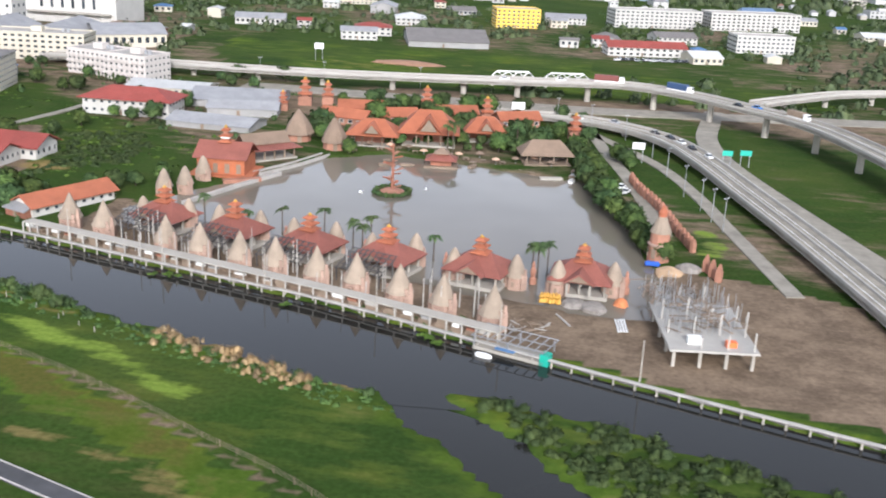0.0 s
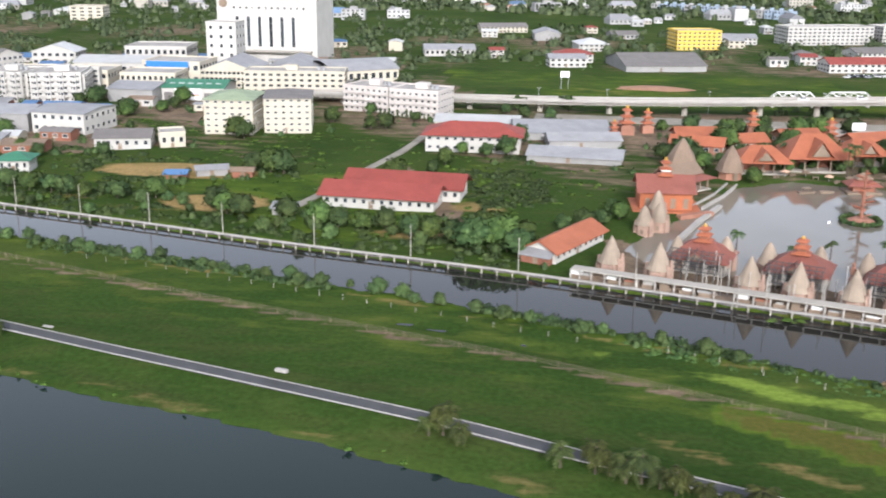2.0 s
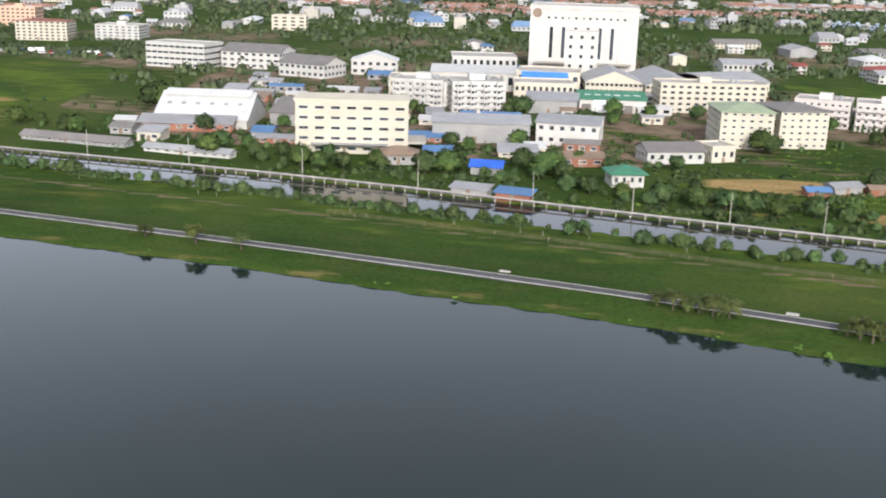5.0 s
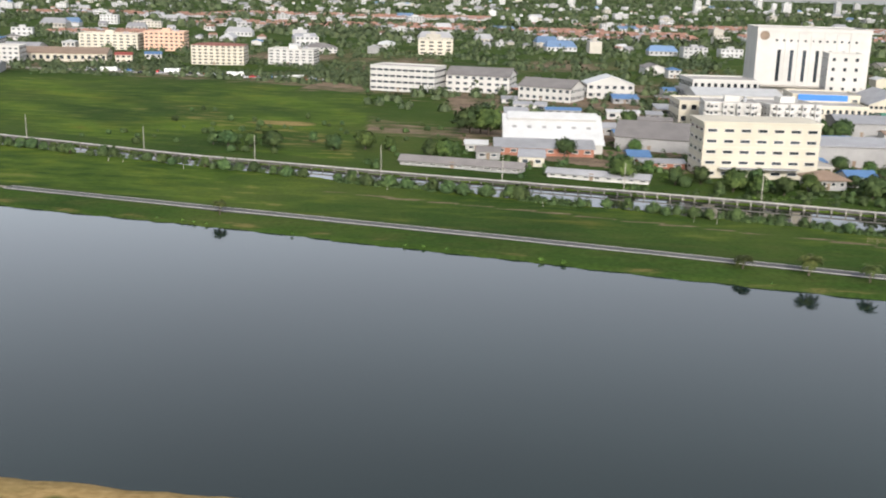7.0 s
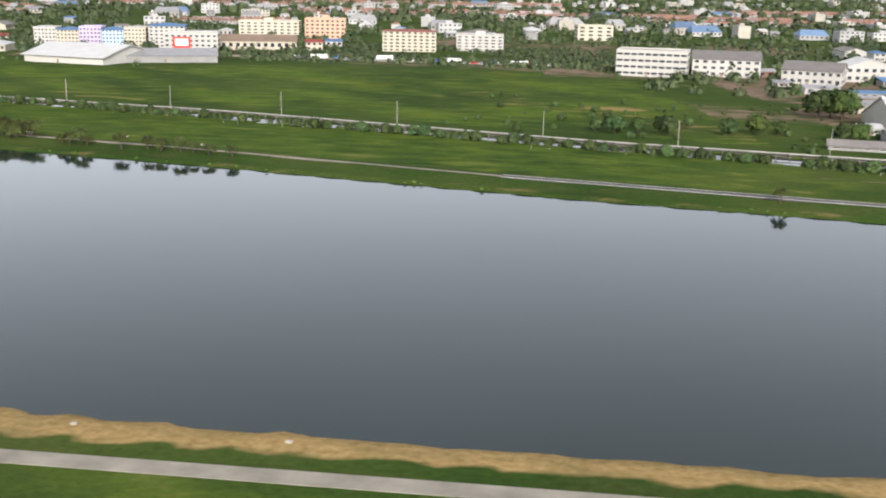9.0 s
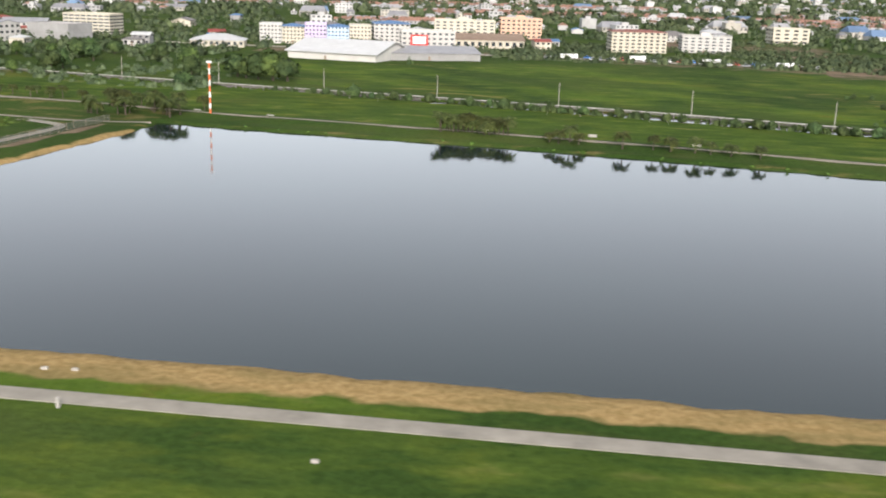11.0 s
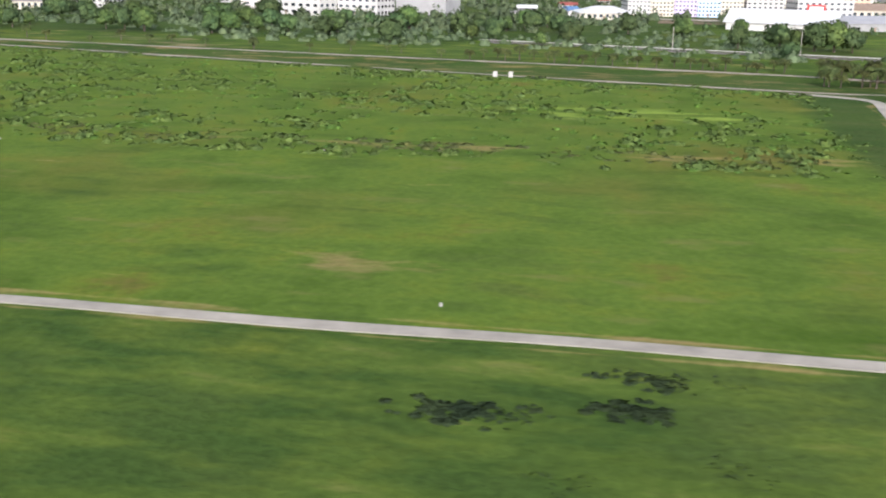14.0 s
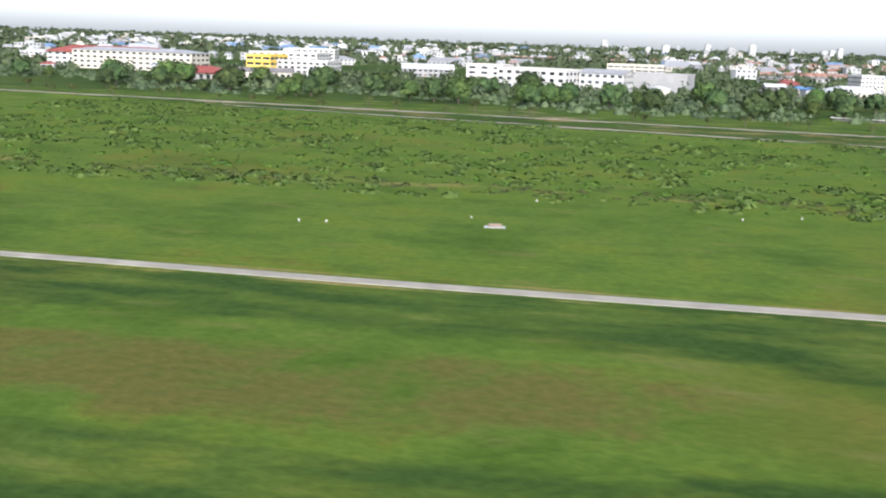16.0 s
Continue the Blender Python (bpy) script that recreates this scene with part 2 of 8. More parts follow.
LAKE_W = [(-481, 150), (-484, 121), (-486, 105), (-489.5, 103.6), (-491, 101.5), (-486, 99), (-487, 84), (-488.4, 72), (-489.6, 61.2), (-487, 58.7), (-440, 58.5), (-370, 58.2), (-340, 57.2), (-300, 57)]
LAKE = bpy.data.materials["lake_water"]
INLET = [(-16, 91), (-12.5, 86.8), (-7, 81.8), (-1.5, 75.5), (6, 68), (16, 60), (30, 50)]


def line_y(points, x):
    p = sorted(points)
    return np.interp(x, [q[0] for q in p], [q[1] for q in p])


def inside(poly, x, y):
    """Which grid points lie in a polygon, and how far all are from its edge (negative inside)."""
    p = np.array(poly, float)
    q = np.roll(p, -1, 0)
    odd = np.zeros(x.shape, bool)
    near = np.full(x.shape, 1e9)
    for (ax, ay), (bx, by) in zip(p, q):
        cross = (ay > y) != (by > y)
        with np.errstate(divide="ignore", invalid="ignore"):
            odd ^= cross & (x < (bx - ax) * (y - ay) / (by - ay if by != ay else 1e-9) + ax)
        dx, dy = bx - ax, by - ay
        t = np.clip(((x - ax) * dx + (y - ay) * dy) / max(dx * dx + dy * dy, 1e-9), 0, 1)
        near = np.minimum(near, np.hypot(x - ax - t * dx, y - ay - t * dy))
    return np.where(odd, -near, near)


def off_line(points, x, y):
    near = np.full(x.shape, 1e9)
    for (ax, ay), (bx, by) in zip(points, points[1:]):
        dx, dy = bx - ax, by - ay
        t = np.clip(((x - ax) * dx + (y - ay) * dy) / max(dx * dx + dy * dy, 1e-9), 0, 1)
        near = np.minimum(near, np.hypot(x - ax - t * dx, y - ay - t * dy))
    return near


LAKE_POLY = LAKE_N + LAKE_W
CANAL_POLY = CANAL_FAR + CANAL_NEAR[::-1]
POND_POLY = [(-66, 134), (-40, 127), (-17, 121), (4, 117), (11.5, 119), (9, 131), (5, 152), (2, 168), (-3, 181), (-22, 186), (-40, 190), (-51, 182), (-62, 158), (-70, 142)]
ISLET = (-33.6, 163.6)
WATER_Z = -0.35


# ---- ground, water and roads ----
def axis_steps(a, b, step, lo, hi):
    inner = np.arange(a, b + step / 2, step)
    out, s, v = [], step, a
    while v > lo:
        s *= 1.35
        v -= s
        out.append(max(v, lo))
    left = out[::-1]
    out, s, v = [], step, b
    while v < hi:
        s *= 1.35
        v += s
        out.append(min(v, hi))
    return np.concatenate([left, inner, out])


def soft_step(v, a, b):
    t = np.clip((v - a) / (b - a), 0, 1)
    return t * t * (3 - 2 * t)


def wobble(x, y, s, seed):
    """A cheap smooth noise between -1 and 1."""
    return (np.sin(x * s + 1.7 * np.sin(y * s * 0.73 + seed) + seed) + np.sin(y * s * 1.31 + 1.3 * np.sin(x * s * 0.57 + 2 * seed)) + np.sin((x + y) * s * 2.3 + seed * 3)) / 3


ROAD_S = [(60, 51), (-60, 51), (-250, 51.2), (-430, 50.8), (-470, 50.7), (-488, 50.7), (-494, 50.8), (-497, 51.1), (-499.2, 52.2), (-500.4, 54.2), (-500.8, 58), (-500.2, 66), (-499.2, 76), (-498.6, 86), (-497.4, 97), (-496.2, 107), (-494.6, 125), (-493, 142), (-492.5, 147.5), (-493.2, 150.6), (-495.6, 152.8), (-503, 156)]

ROAD_W = [(-900, 56, 1.2), (-700, 57.3, 1.2), (-639, 57.8, 1.2), (-617, 57.6, 1.25), (-603, 57.7, 1.25), (-587, 58, 1.25), (-577, 57.9, 1.3), (-573, 57.2, 1.6), (-570.8, 55.6, 1.8), (-570.3, 53, 1.8), (-570.5, 51, 1.8), (-570.2, 49, 1.8), (-568.8, 47.6, 1.6), (-566, 46.9, 1.4), (-556, 47.1, 1.2), (-540, 47.0, 1.3), (-526.6, 47.5, 1.2), (-514.5, 47.4, 1.3), (-502, 47.5, 1.4), (-498, 47.3, 1.6), (-495.2, 46.6, 2.0), (-493.4, 45.2, 2.4), (-492.7, 43, 2.3), (-492.8, 39.5, 2.2), (-493, 35, 2.2), (-494, 26, 2.2)]
ROAD_FAR = [(-482, 159), (-494, 157), (-520, 161), (-545, 165.5), (-590, 175), (-630, 184), (-720, 205)]


def build_ground():
    xs = axis_steps(-700, 40, 1.3, -4600, 4600)
    ys = axis_steps(24, 262, 1.3, -2500, 4900)
    x, y = np.meshgrid(xs, ys)
    wob = 0.7 * wobble(x, y, 0.55, 1.0) + 0.4 * wobble(x, y, 1.7, 4.0)
    lake = inside(LAKE_POLY, x, y) + 0.5 * wob
    canal = inside(CANAL_POLY, x, y)
    inlet = off_line(INLET, x, y) - 2.9 + wob
    pond = inside(POND_POLY, x, y) + 0.6 * wob
    islet = np.hypot(x - ISLET[0], (y - ISLET[1]) * 0.9) - 3.2 + 0.5 * wob
    pond = np.maximum(pond, -islet)
    creek = np.minimum(off_line([(-81, 102.8), (-73.5, 99.9)], x, y), off_line([(-95, 107.2), (-89.5, 105.4)], x, y)) - 0.5 + 0.8 * wob
    creek = np.maximum(creek, 0)
    near_bank = canal + np.where(y < line_y(CANAL_NEAR, x) + 6, 1.3 * wob, 0)
    wet = np.minimum(np.minimum(lake, pond), np.minimum(np.minimum(near_bank, inlet), creek))
    z = -1.1 + 1.1 * soft_step(wet, -1.2, 1.0)
    lane = np.minimum(off_line(ROAD_S, x, y), off_line([q[:2] for q in ROAD_W], x, y))
    z += 0.12 * wobble(x, y, 0.21, 2.0) * soft_step(wet, 1, 4) * soft_step(lane, 2, 6)
    # dykes: a low bank under the northern road and along the southern shore
    z += 0.35 * (1 - soft_step(off_line(ROAD_N, x, y), 2, 5))
    far = line_y(CANAL_FAR, x)
    town = soft_step(y - far, 1, 6) * (x > -520)
    # covers: straw, lush, dirt
    lane_y = np.where(x > -497, 51, line_y([q[:2] for q in ROAD_W if q[0] < -495], x))
    straw = 0.9 * (1 - soft_step(np.abs(y - 56.2 + wob * 0.5), 1.5, 3.0)) * (x > -496.5) * (x < -60)
    west = off_line(LAKE_W, x, y)
    straw = np.maximum(straw, (1 - soft_step(west, 6.2, 8.4)) * (lake > -0.5) * (y < 102) * (y > 55) * (x < -484) * (lane > 1.8))
    straw = np.maximum(straw, 0.75 * (1 - soft_step(west, 1.2, 2.2)) * (lake > -0.5) * (y >= 101))
    straw = np.maximum(straw, 0.62 * (1 - soft_step(off_line([(-40, 98), (-30, 94), (-22, 91)], x, y), 1.2, 3.5)))
    straw = np.maximum(straw, 0.55 * (1 - soft_step(np.hypot((x + 327) / 2.2, y - 232), 3, 6)))
    straw = np.maximum(straw, 0.9 * (1 - soft_step(np.hypot((x + 150) / 2.4, y - 176), 4, 9)))
    straw = np.maximum(straw, 0.85 * (1 - soft_step(np.hypot((x + 135) / 1.7, y - 155), 3, 8)))
    straw = np.maximum(straw, 0.58 * (1 - soft_step(np.hypot((x + 98) / 2.5, y - 143), 2, 6)))
    straw = np.maximum(straw, 0.52 * (1 - soft_step(np.hypot((x + 93) / 2.0, (y - 160) / 1.2), 1.5, 5)))
    straw = np.maximum(straw, 0.34 * (1 - soft_step(np.hypot((x + 542) / 4, y - 60), 2, 6)))
    straw = np.maximum(straw, 0.30 * (1 - soft_step(np.hypot((x + 470) / 4, y - 43), 1.5, 4)))
    for px, py in ((-544.7, 79.5), (-539.6, 82), (-553.8, 53), (-561, 54.6), (-568, 84.3), (-576, 83), (-541.8, 81.4), (-592.3, 39.6), (-604.7, 44.5)):
        straw = np.maximum(straw, 0.46 * (1 - soft_step(np.hypot((x - px) / 2.6, y - py), 0.3, 1.3)))
    verge = np.abs(lane - 1.2)
    straw = np.maximum(straw, 0.44 * (1 - soft_step(verge, 0.4, 1.3)) * (x < -493))
    lush = 0.60 * (1 - soft_step(np.abs(np.minimum(canal, inlet) - 1.3), 0.8, 2.4)) * (y > 70)
    straw = np.maximum(straw, 0.36 * (1 - soft_step(np.abs(lake - 1.5), 0.6, 2.6)) * (y > 60))
    lush = np.maximum(lush, 0.66 * soft_step(y, 84, 90) * (1 - soft_step(x, -506, -497)) * (y < line_y(ROAD_FAR, x) - 2))
    straw = np.maximum(straw, 0.38 * (1 - soft_step(np.abs(y - 99.5 - 2 * wobble(x, y, 0.07, 3)), 1.5, 4.0)) * (x < -502))
    straw = np.maximum(straw, 0.36 * (y > line_y(ROAD_FAR, x)) * (y < line_y(ROAD_N, x) + 1) * (x < -482))
    lush = np.maximum(lush, 0.40 * soft_step(line_y(CANAL_NEAR, x) - y, -1, 3) * (y > line_y(ROAD_N, x) + 12))
    dyke = soft_step(line_y(CANAL_NEAR, x) - y, 0, 3) * (y > line_y(ROAD_N, x) + 2) * (1 - soft_step(x, -330, -200))
    lush = np.maximum(lush, 0.5 * dyke)
    straw = np.maximum(straw, dyke * (0.20 + 0.18 * wobble(x, y, 0.11, 12)))
    # grass is darker south of the lane, partly a haze difference put into the cover
    lush = np.maximum(lush, 0.66 * (y > lane_y) * (y < 93) * (1 - soft_step(x, -440, -380)))
    lush = np.maximum(lush, 0.46 * (y <= lane_y) * (1 - soft_step(x, -250, -150)))
    brown = 0.42 * (1 - soft_step(np.abs(y - line_y(ROAD_N, x) - 6.5 - 2 * wob), 0.8, 3.2)) * (x > -70)
    straw = np.maximum(straw, brown)
    bare = 0.52 * (1 - soft_step(off_line([(-60, 88.5), (-52, 83.5), (-44, 79.5), (-36, 75.5), (-26, 69)], x, y) + 0.8 * wob, 1.0, 4.2))
    straw = np.maximum(straw, 0.44 * (1 - soft_step(np.abs(line_y(CANAL_NEAR, x) - y - 3.2 + wob), 0.5, 1.6)) * (x < -45) * (x > -150))
    dirt = 0.75 * town * (y < 480) * soft_step(y - far, 34, 52) * (0.55 + 0.5 * wobble(x, y, 0.045, 5.0))
    field = np.minimum(inside([(-300, 184), (-318, 300), (-372, 325), (-520, 330), (-520, 240), (-465, 226)], x, y), inside([(-84, 130), (-98, 143), (-90, 196), (-130, 176), (-172, 184), (-165, 152)], x, y))
    field = np.minimum(field, inside([(-62, 270), (-108, 285), (-130, 330), (-60, 350), (0, 330), (60, 300), (60, 275)], x, y))
    dirt = np.where(field < 0, 0.18, dirt)
    lush = np.where((field < 0) & (straw < 0.5), 0.47 + 0.2 * wobble(x, y, 0.09, 7), lush)
    straw = np.where(field < 0, np.maximum(straw, 0.20 + 0.20 * wobble(x, y, 0.05, 11)), straw)
    site = inside([(-74, 128), (14, 97), (40, 92), (34, 128), (20, 135), (6, 137), (-4, 122), (-62, 140), (-72, 146)], x, y)
    dirt = np.where(site < 0, 0.85, dirt)
    dirt = np.maximum(dirt, 0.7 * (1 - soft_step(np.hypot((x - 10) / 9, y - 258), 6, 12)))
    dirt = np.maximum(dirt, 0.9 * (1 - soft_step(off_line([(-111, 186), (-97, 156), (-95, 143)], x, y), 1.5, 3.0)))
    dirt = np.maximum(dirt, 0.7 * (1 - soft_step(np.abs(off_line(LAKE_W, x, y) - 7.5), 0.6, 1.6)) * (y > 101) * (x < -488))
    dirt = np.where(y > 480, 0.16 + 0.3 * wobble(x, y, 0.02, 9), dirt)
    dirt = np.where((x < -520) & (y > 185), 0.12 + 0.3 * wobble(x, y, 0.05, 6), dirt)
    works = inside([(-282, 204), (-250, 188), (-176, 186), (-160, 200), (-140, 250), (-130, 330), (-240, 350), (-300, 318), (-288, 250)], x, y)
    dirt = np.where(works < 0, 0.62 + 0.35 * wobble(x, y, 0.13, 3), dirt)
    path = off_line([(-5, 60), (-22, 70.8), (-32, 76.2), (-43, 83.0), (-56, 89), (-82, 98.4), (-120, 110.2), (-153, 120.5), (-181, 128), (-221, 138), (-300, 156)], x, y)
    dirt = np.maximum(dirt, 0.62 * (1 - soft_step(path + 0.25 * wob, 0.3, 1.3)))
    weed = (0.48 + 0.3 * wobble(x, y, 0.33, 8)) * (1 - soft_step(off_line([(-72, 100.8), (-63, 97.2), (-57, 95), (-50, 92.4), (-43, 88.6), (-36, 84.5)], x, y), 0.8, 3.0))
    weed = np.maximum(weed, 0.55 * (1 - soft_step(np.hypot((x - 16.5) / 0.8, (y - 150) / 2.2), 2.5, 4.5)))
    weed = np.maximum(weed, 0.45 * (1 - soft_step(np.hypot((x + 525) / 3, (y - 128) / 1.0), 4, 9)))
    weed = np.maximum(weed, 0.45 * (1 - soft_step(np.hypot((x + 90) / 2, (y - 139) / 1.0), 2, 5)))
    lush = np.maximum(lush, 0.62 + 0.36 * (1 - soft_step(np.hypot((x + 616) / 4.5, y - 40), 3, 8)) - 0.62 * (np.hypot((x + 616) / 4.5, y - 40) > 8))
    lush = np.where(bare + 0.12 * wobble(x, y, 0.5, 2) > 0.30, 0.92, lush)
    ny, nx = x.shape
    verts = np.stack([x, y, z], -1).reshape(-1, 3)
    i = (np.arange(ny - 1)[:, None] * nx + np.arange(nx - 1)).ravel()
    faces = np.stack([i, i + 1, i + nx + 1, i + nx], 1)
    me = bpy.data.meshes.new("ground")
    me.vertices.add(len(verts))
    me.vertices.foreach_set("co", verts.ravel())
    me.loops.add(faces.size)
    me.loops.foreach_set("vertex_index", faces.ravel())
    me.polygons.add(len(faces))
    me.polygons.foreach_set("loop_start", np.arange(0, faces.size, 4))
    me.update()
    me.validate()
    cover = me.color_attributes.new("cover", "FLOAT_COLOR", "POINT")
    rgba = np.stack([straw, lush, np.clip(dirt, 0, 1), weed], -1)
    cover.data.foreach_set("color", np.clip(rgba, 0, 1).astype(np.float32).ravel())
    me.materials.append(GROUND)
    me.shade_smooth()
    return tagged(new("ground", me), "flat green grassland with straw and dirt patches", "ground", kind="structure")


ground = build_ground()


def sheet(name, x0, x1, y0, y1, z, mat, label):
    bm = bmesh.new()
    bm.faces.new([bm.verts.new(p) for p in ((x0, y0, z), (x1, y0, z), (x1, y1, z), (x0, y1, z))])
    return tagged(link(name, bm, mat), label, "water", kind="structure")


def poly_sheet(name, poly, z, mat, label):
    bm = bmesh.new()
    f = bm.faces.new([bm.verts.new((*q, z)) for q in poly])
    bmesh.ops.triangulate(bm, faces=[f])
    for f in bm.faces:
        if f.normal.z < 0:
            f.normal_flip()
    return tagged(link(name, bm, mat), label, "water", kind="structure")


poly_sheet("lake_water", [(-30, 55.5), (-30, 60), (-80, 75), (-150, 96.5), (-216, 112.5), (-317, 133.5), (-424, 155), (-478, 164.5), (-494, 150), (-496, 100), (-491, 56)], WATER_Z, bpy.data.materials["lake_water"], "dark slate-grey still reservoir water")
poly_sheet("canal_water", [(q[0], q[1] + 0.4) for q in CANAL_FAR] + [(q[0], q[1] - 3) for q in CANAL_NEAR[::-1]] , WATER_Z, CANAL, "black still canal water mirroring the bank")
poly_sheet("creek_water", [(34, 46), (30, 60), (8, 70), (-2, 84), (-10, 88), (-22, 92), (-28, 90), (-14, 78), (-4, 64), (16, 48)], WATER_Z - 0.03, CANAL, "dark water of a narrow inlet between reed beds")
poly_sheet("marsh_water", [(-55, 96), (-58, 102), (-92, 111), (-130, 121), (-131, 116), (-92, 106)], WATER_Z - 0.03, CANAL, "narrow marshy ditch water below the bank")
poly_sheet("pond_water", [(-70, 136), (-40, 124), (-17, 118), (4, 114), (15, 117), (12, 133), (8, 154), (5, 170), (-1, 184), (-22, 189), (-40, 193), (-55, 184), (-66, 158), (-74, 142)], WATER_Z + 0.03, POND, "murky grey-brown pond water in a park")


def road(name, points, width, mat, label, z=0.02, kerb=0.0, lift=0.0):
    """A thin slab of road. A third number of a point is the width there."""
    line = resample(points, 2 if width is None else 4)
    wide = [q.z if width is None else width for q in line]
    line = [Vector((q.x, q.y, lift)) for q in line]
    bm = bmesh.new()
    rings = []
    for q, n, w in zip(line, normals(line), wide):
        sides = [q + n * (w / 2), q - n * (w / 2)]
        rings.append([bm.verts.new((v.x, v.y, q.z + h)) for h in (-0.3, z) for v in (sides if h < 0 else sides[::-1])])
    for lo, hi in zip(rings, rings[1:]):
        for i in range(4):
            bm.faces.new((lo[i], lo[(i + 1) % 4], hi[(i + 1) % 4], hi[i]))
    bm.faces.new(rings[0][::-1])
    bm.faces.new(rings[-1])
    bmesh.ops.recalc_face_normals(bm, faces=bm.faces[:])
    ob = tagged(link(name, bm, mat), label, "road", kind="structure")
    if kerb:
        for s in (-1, 1):
            k = strip(line, s * (width / 2 - kerb), s * (width / 2 + kerb), z - 0.03, z + 0.02)
            part("kerb", k, EDGE_LINE, ob, "pale concrete edge strip")
    return ob


EDGE_LINE = plain("pale_edge_strip", (0.43, 0.41, 0.375), 0.85, spread=0.3, scale=2)
WORN = asphalt("worn_asphalt", (0.20, 0.175, 0.145))
road("road_north", ROAD_N[:18], 1.8, ASPHALT, "dark asphalt service road with pale concrete edges", z=0.06, kerb=0.075, lift=0.42)
road("road_north_far", ROAD_N[17:], 0.65, WORN, "worn pale service road along the lake dyke", z=0.06, lift=0.42)
road("road_south", ROAD_S, 1.65, GREY_ROAD, "pale grey perimeter road bending along the reservoir", z=0.05)
road("road_west", ROAD_W, None, GREY_ROAD, "pale grey narrow road winding through the grass", z=0.055)
road("road_far", ROAD_FAR, 0.6, WORN, "narrow pale road behind the scrub meadow", z=0.1)
bm = bmesh.new()
bm.faces.new([bm.verts.new((*q, 0.04)) for q in ((-503.2, 48.0), (-502.6, 49.6), (-501.6, 51.4), (-500.6, 52.2), (-498.9, 51.4), (-497, 50.4), (-493.6, 50.1), (-494.2, 48.2), (-495.4, 47.3), (-499, 47.8))])
bmesh.ops.recalc_face_normals(bm, faces=bm.faces[:])
if bm.faces[:][0].normal.z < 0:
    bmesh.ops.reverse_faces(bm, faces=bm.faces[:])
tagged(link("junction_apron", bm, WORN), "worn brownish asphalt apron between two roads", "road", kind="structure")
lay = thing("lay_by", -496.3, 105.3, 0, -82, "wide concrete lay-by across the reservoir road", "lay-by", kind="structure")
part("slab", box(-3.6, 3.6, -1.55, 1.55, -0.2, 0.07, 0.02), GREY_ROAD, lay)


# ---- building kit ----
def glass_material(name, tint):
    m, n, l, b = material(name, 0.12)
    rnd = n.new("ShaderNodeObjectInfo").outputs["Random"]
    l.new(ramp(n, l, rnd, ((0.0, tuple(c * 0.5 for c in tint)), (1.0, tuple(c * 1.7 for c in tint)))), b.inputs["Base Color"])
    return m


def tile_roof(name, colour, pitch=2.2, vary=0.10, rough=0.75, stain=0.28):
    """Tiles or ribbed sheets: fine ribs as relief, weathered patches."""
    m, n, l, b = material(name, rough)
    p = world_pos(n)
    tc = n.new("ShaderNodeTexCoord")
    wave = n.new("ShaderNodeTexWave")
    wave.bands_direction = "X"
    wave.inputs["Scale"].default_value = pitch
    wave.inputs["Distortion"].default_value = 0.4
    l.new(tc.outputs["Object"], wave.inputs["Vector"])
    big, fine = noise_tex(n, l, 0.35, 4, p), noise_tex(n, l, 4.0, 3, p)
    c = ramp(n, l, big, ((0.28, tuple(v * (1 - stain) for v in colour)), (0.7, tuple(min(1, v * 1.1) for v in colour))))
    c = mix(n, l, 0.3, c, ramp(n, l, fine, ((0.3, tuple(v * 0.6 for v in colour)), (0.7, tuple(min(1, v * 1.2) for v in colour)))))
    hsv = n.new("ShaderNodeHueSaturation")
    rnd = n.new("ShaderNodeObjectInfo").outputs["Random"]
    l.new(math_node(n, l, "ADD", math_node(n, l, "MULTIPLY", rnd, 2 * vary), 1 - vary), hsv.inputs["Value"])
    l.new(c, hsv.inputs["Color"])
    l.new(hsv.outputs[0], b.inputs["Base Color"])
    bump(n, l, b, wave.outputs["Fac"], 0.35, 0.08)
    return m


GLASS = glass_material("window_glass", (0.035, 0.042, 0.05))
WHITE = plain("white_render", (0.49, 0.475, 0.44), 0.8, spread=0.12, scale=0.9)
CREAM = plain("cream_render", (0.53, 0.485, 0.385), 0.8, spread=0.12, scale=0.9)
PINK = plain("pink_render", (0.55, 0.505, 0.47), 0.8, spread=0.12, scale=0.9)
ORANGE_WALL = plain("orange_render", (0.62, 0.40, 0.28), 0.8, spread=0.14)
YELLOW = plain("yellow_render", (0.68, 0.47, 0.08), 0.8, spread=0.12)
BLUE_WALL = plain("pale_blue_render", (0.45, 0.58, 0.72), 0.8, spread=0.12)
PURPLE_WALL = plain("lilac_render", (0.56, 0.47, 0.66), 0.8, spread=0.12)
GREY_WALL = plain("grey_render", (0.30, 0.295, 0.285), 0.85, spread=0.2)
BRICK = plain("red_brick", (0.29, 0.12, 0.075), 0.85, spread=0.25, scale=3.0)
ORANGE_BRICK = plain("orange_brick", (0.42, 0.135, 0.06), 0.85, spread=0.22, scale=2.0, bumpy=0.2)
TERRACOTTA = plain("terracotta_brick", (0.34, 0.165, 0.11), 0.85, spread=0.25, scale=2.0, bumpy=0.3)
PALE_BRICK = plain("pale_pink_brick", (0.36, 0.245, 0.19), 0.85, spread=0.28, scale=2.4, bumpy=0.3)
PLASTER = plain("buff_plaster_thatch", (0.30, 0.240, 0.182), 0.95, spread=0.22, scale=2.4, bumpy=0.5)
RED_ROOF = tile_roof("red_sheet_roof", (0.275, 0.058, 0.044))
ORANGE_ROOF = tile_roof("orange_tile_roof", (0.37, 0.118, 0.058))
BROWN_ROOF = tile_roof("red_brown_tile_roof", (0.25, 0.085, 0.062))
THATCH = tile_roof("brown_thatch_roof", (0.24, 0.17, 0.12), 6.0)
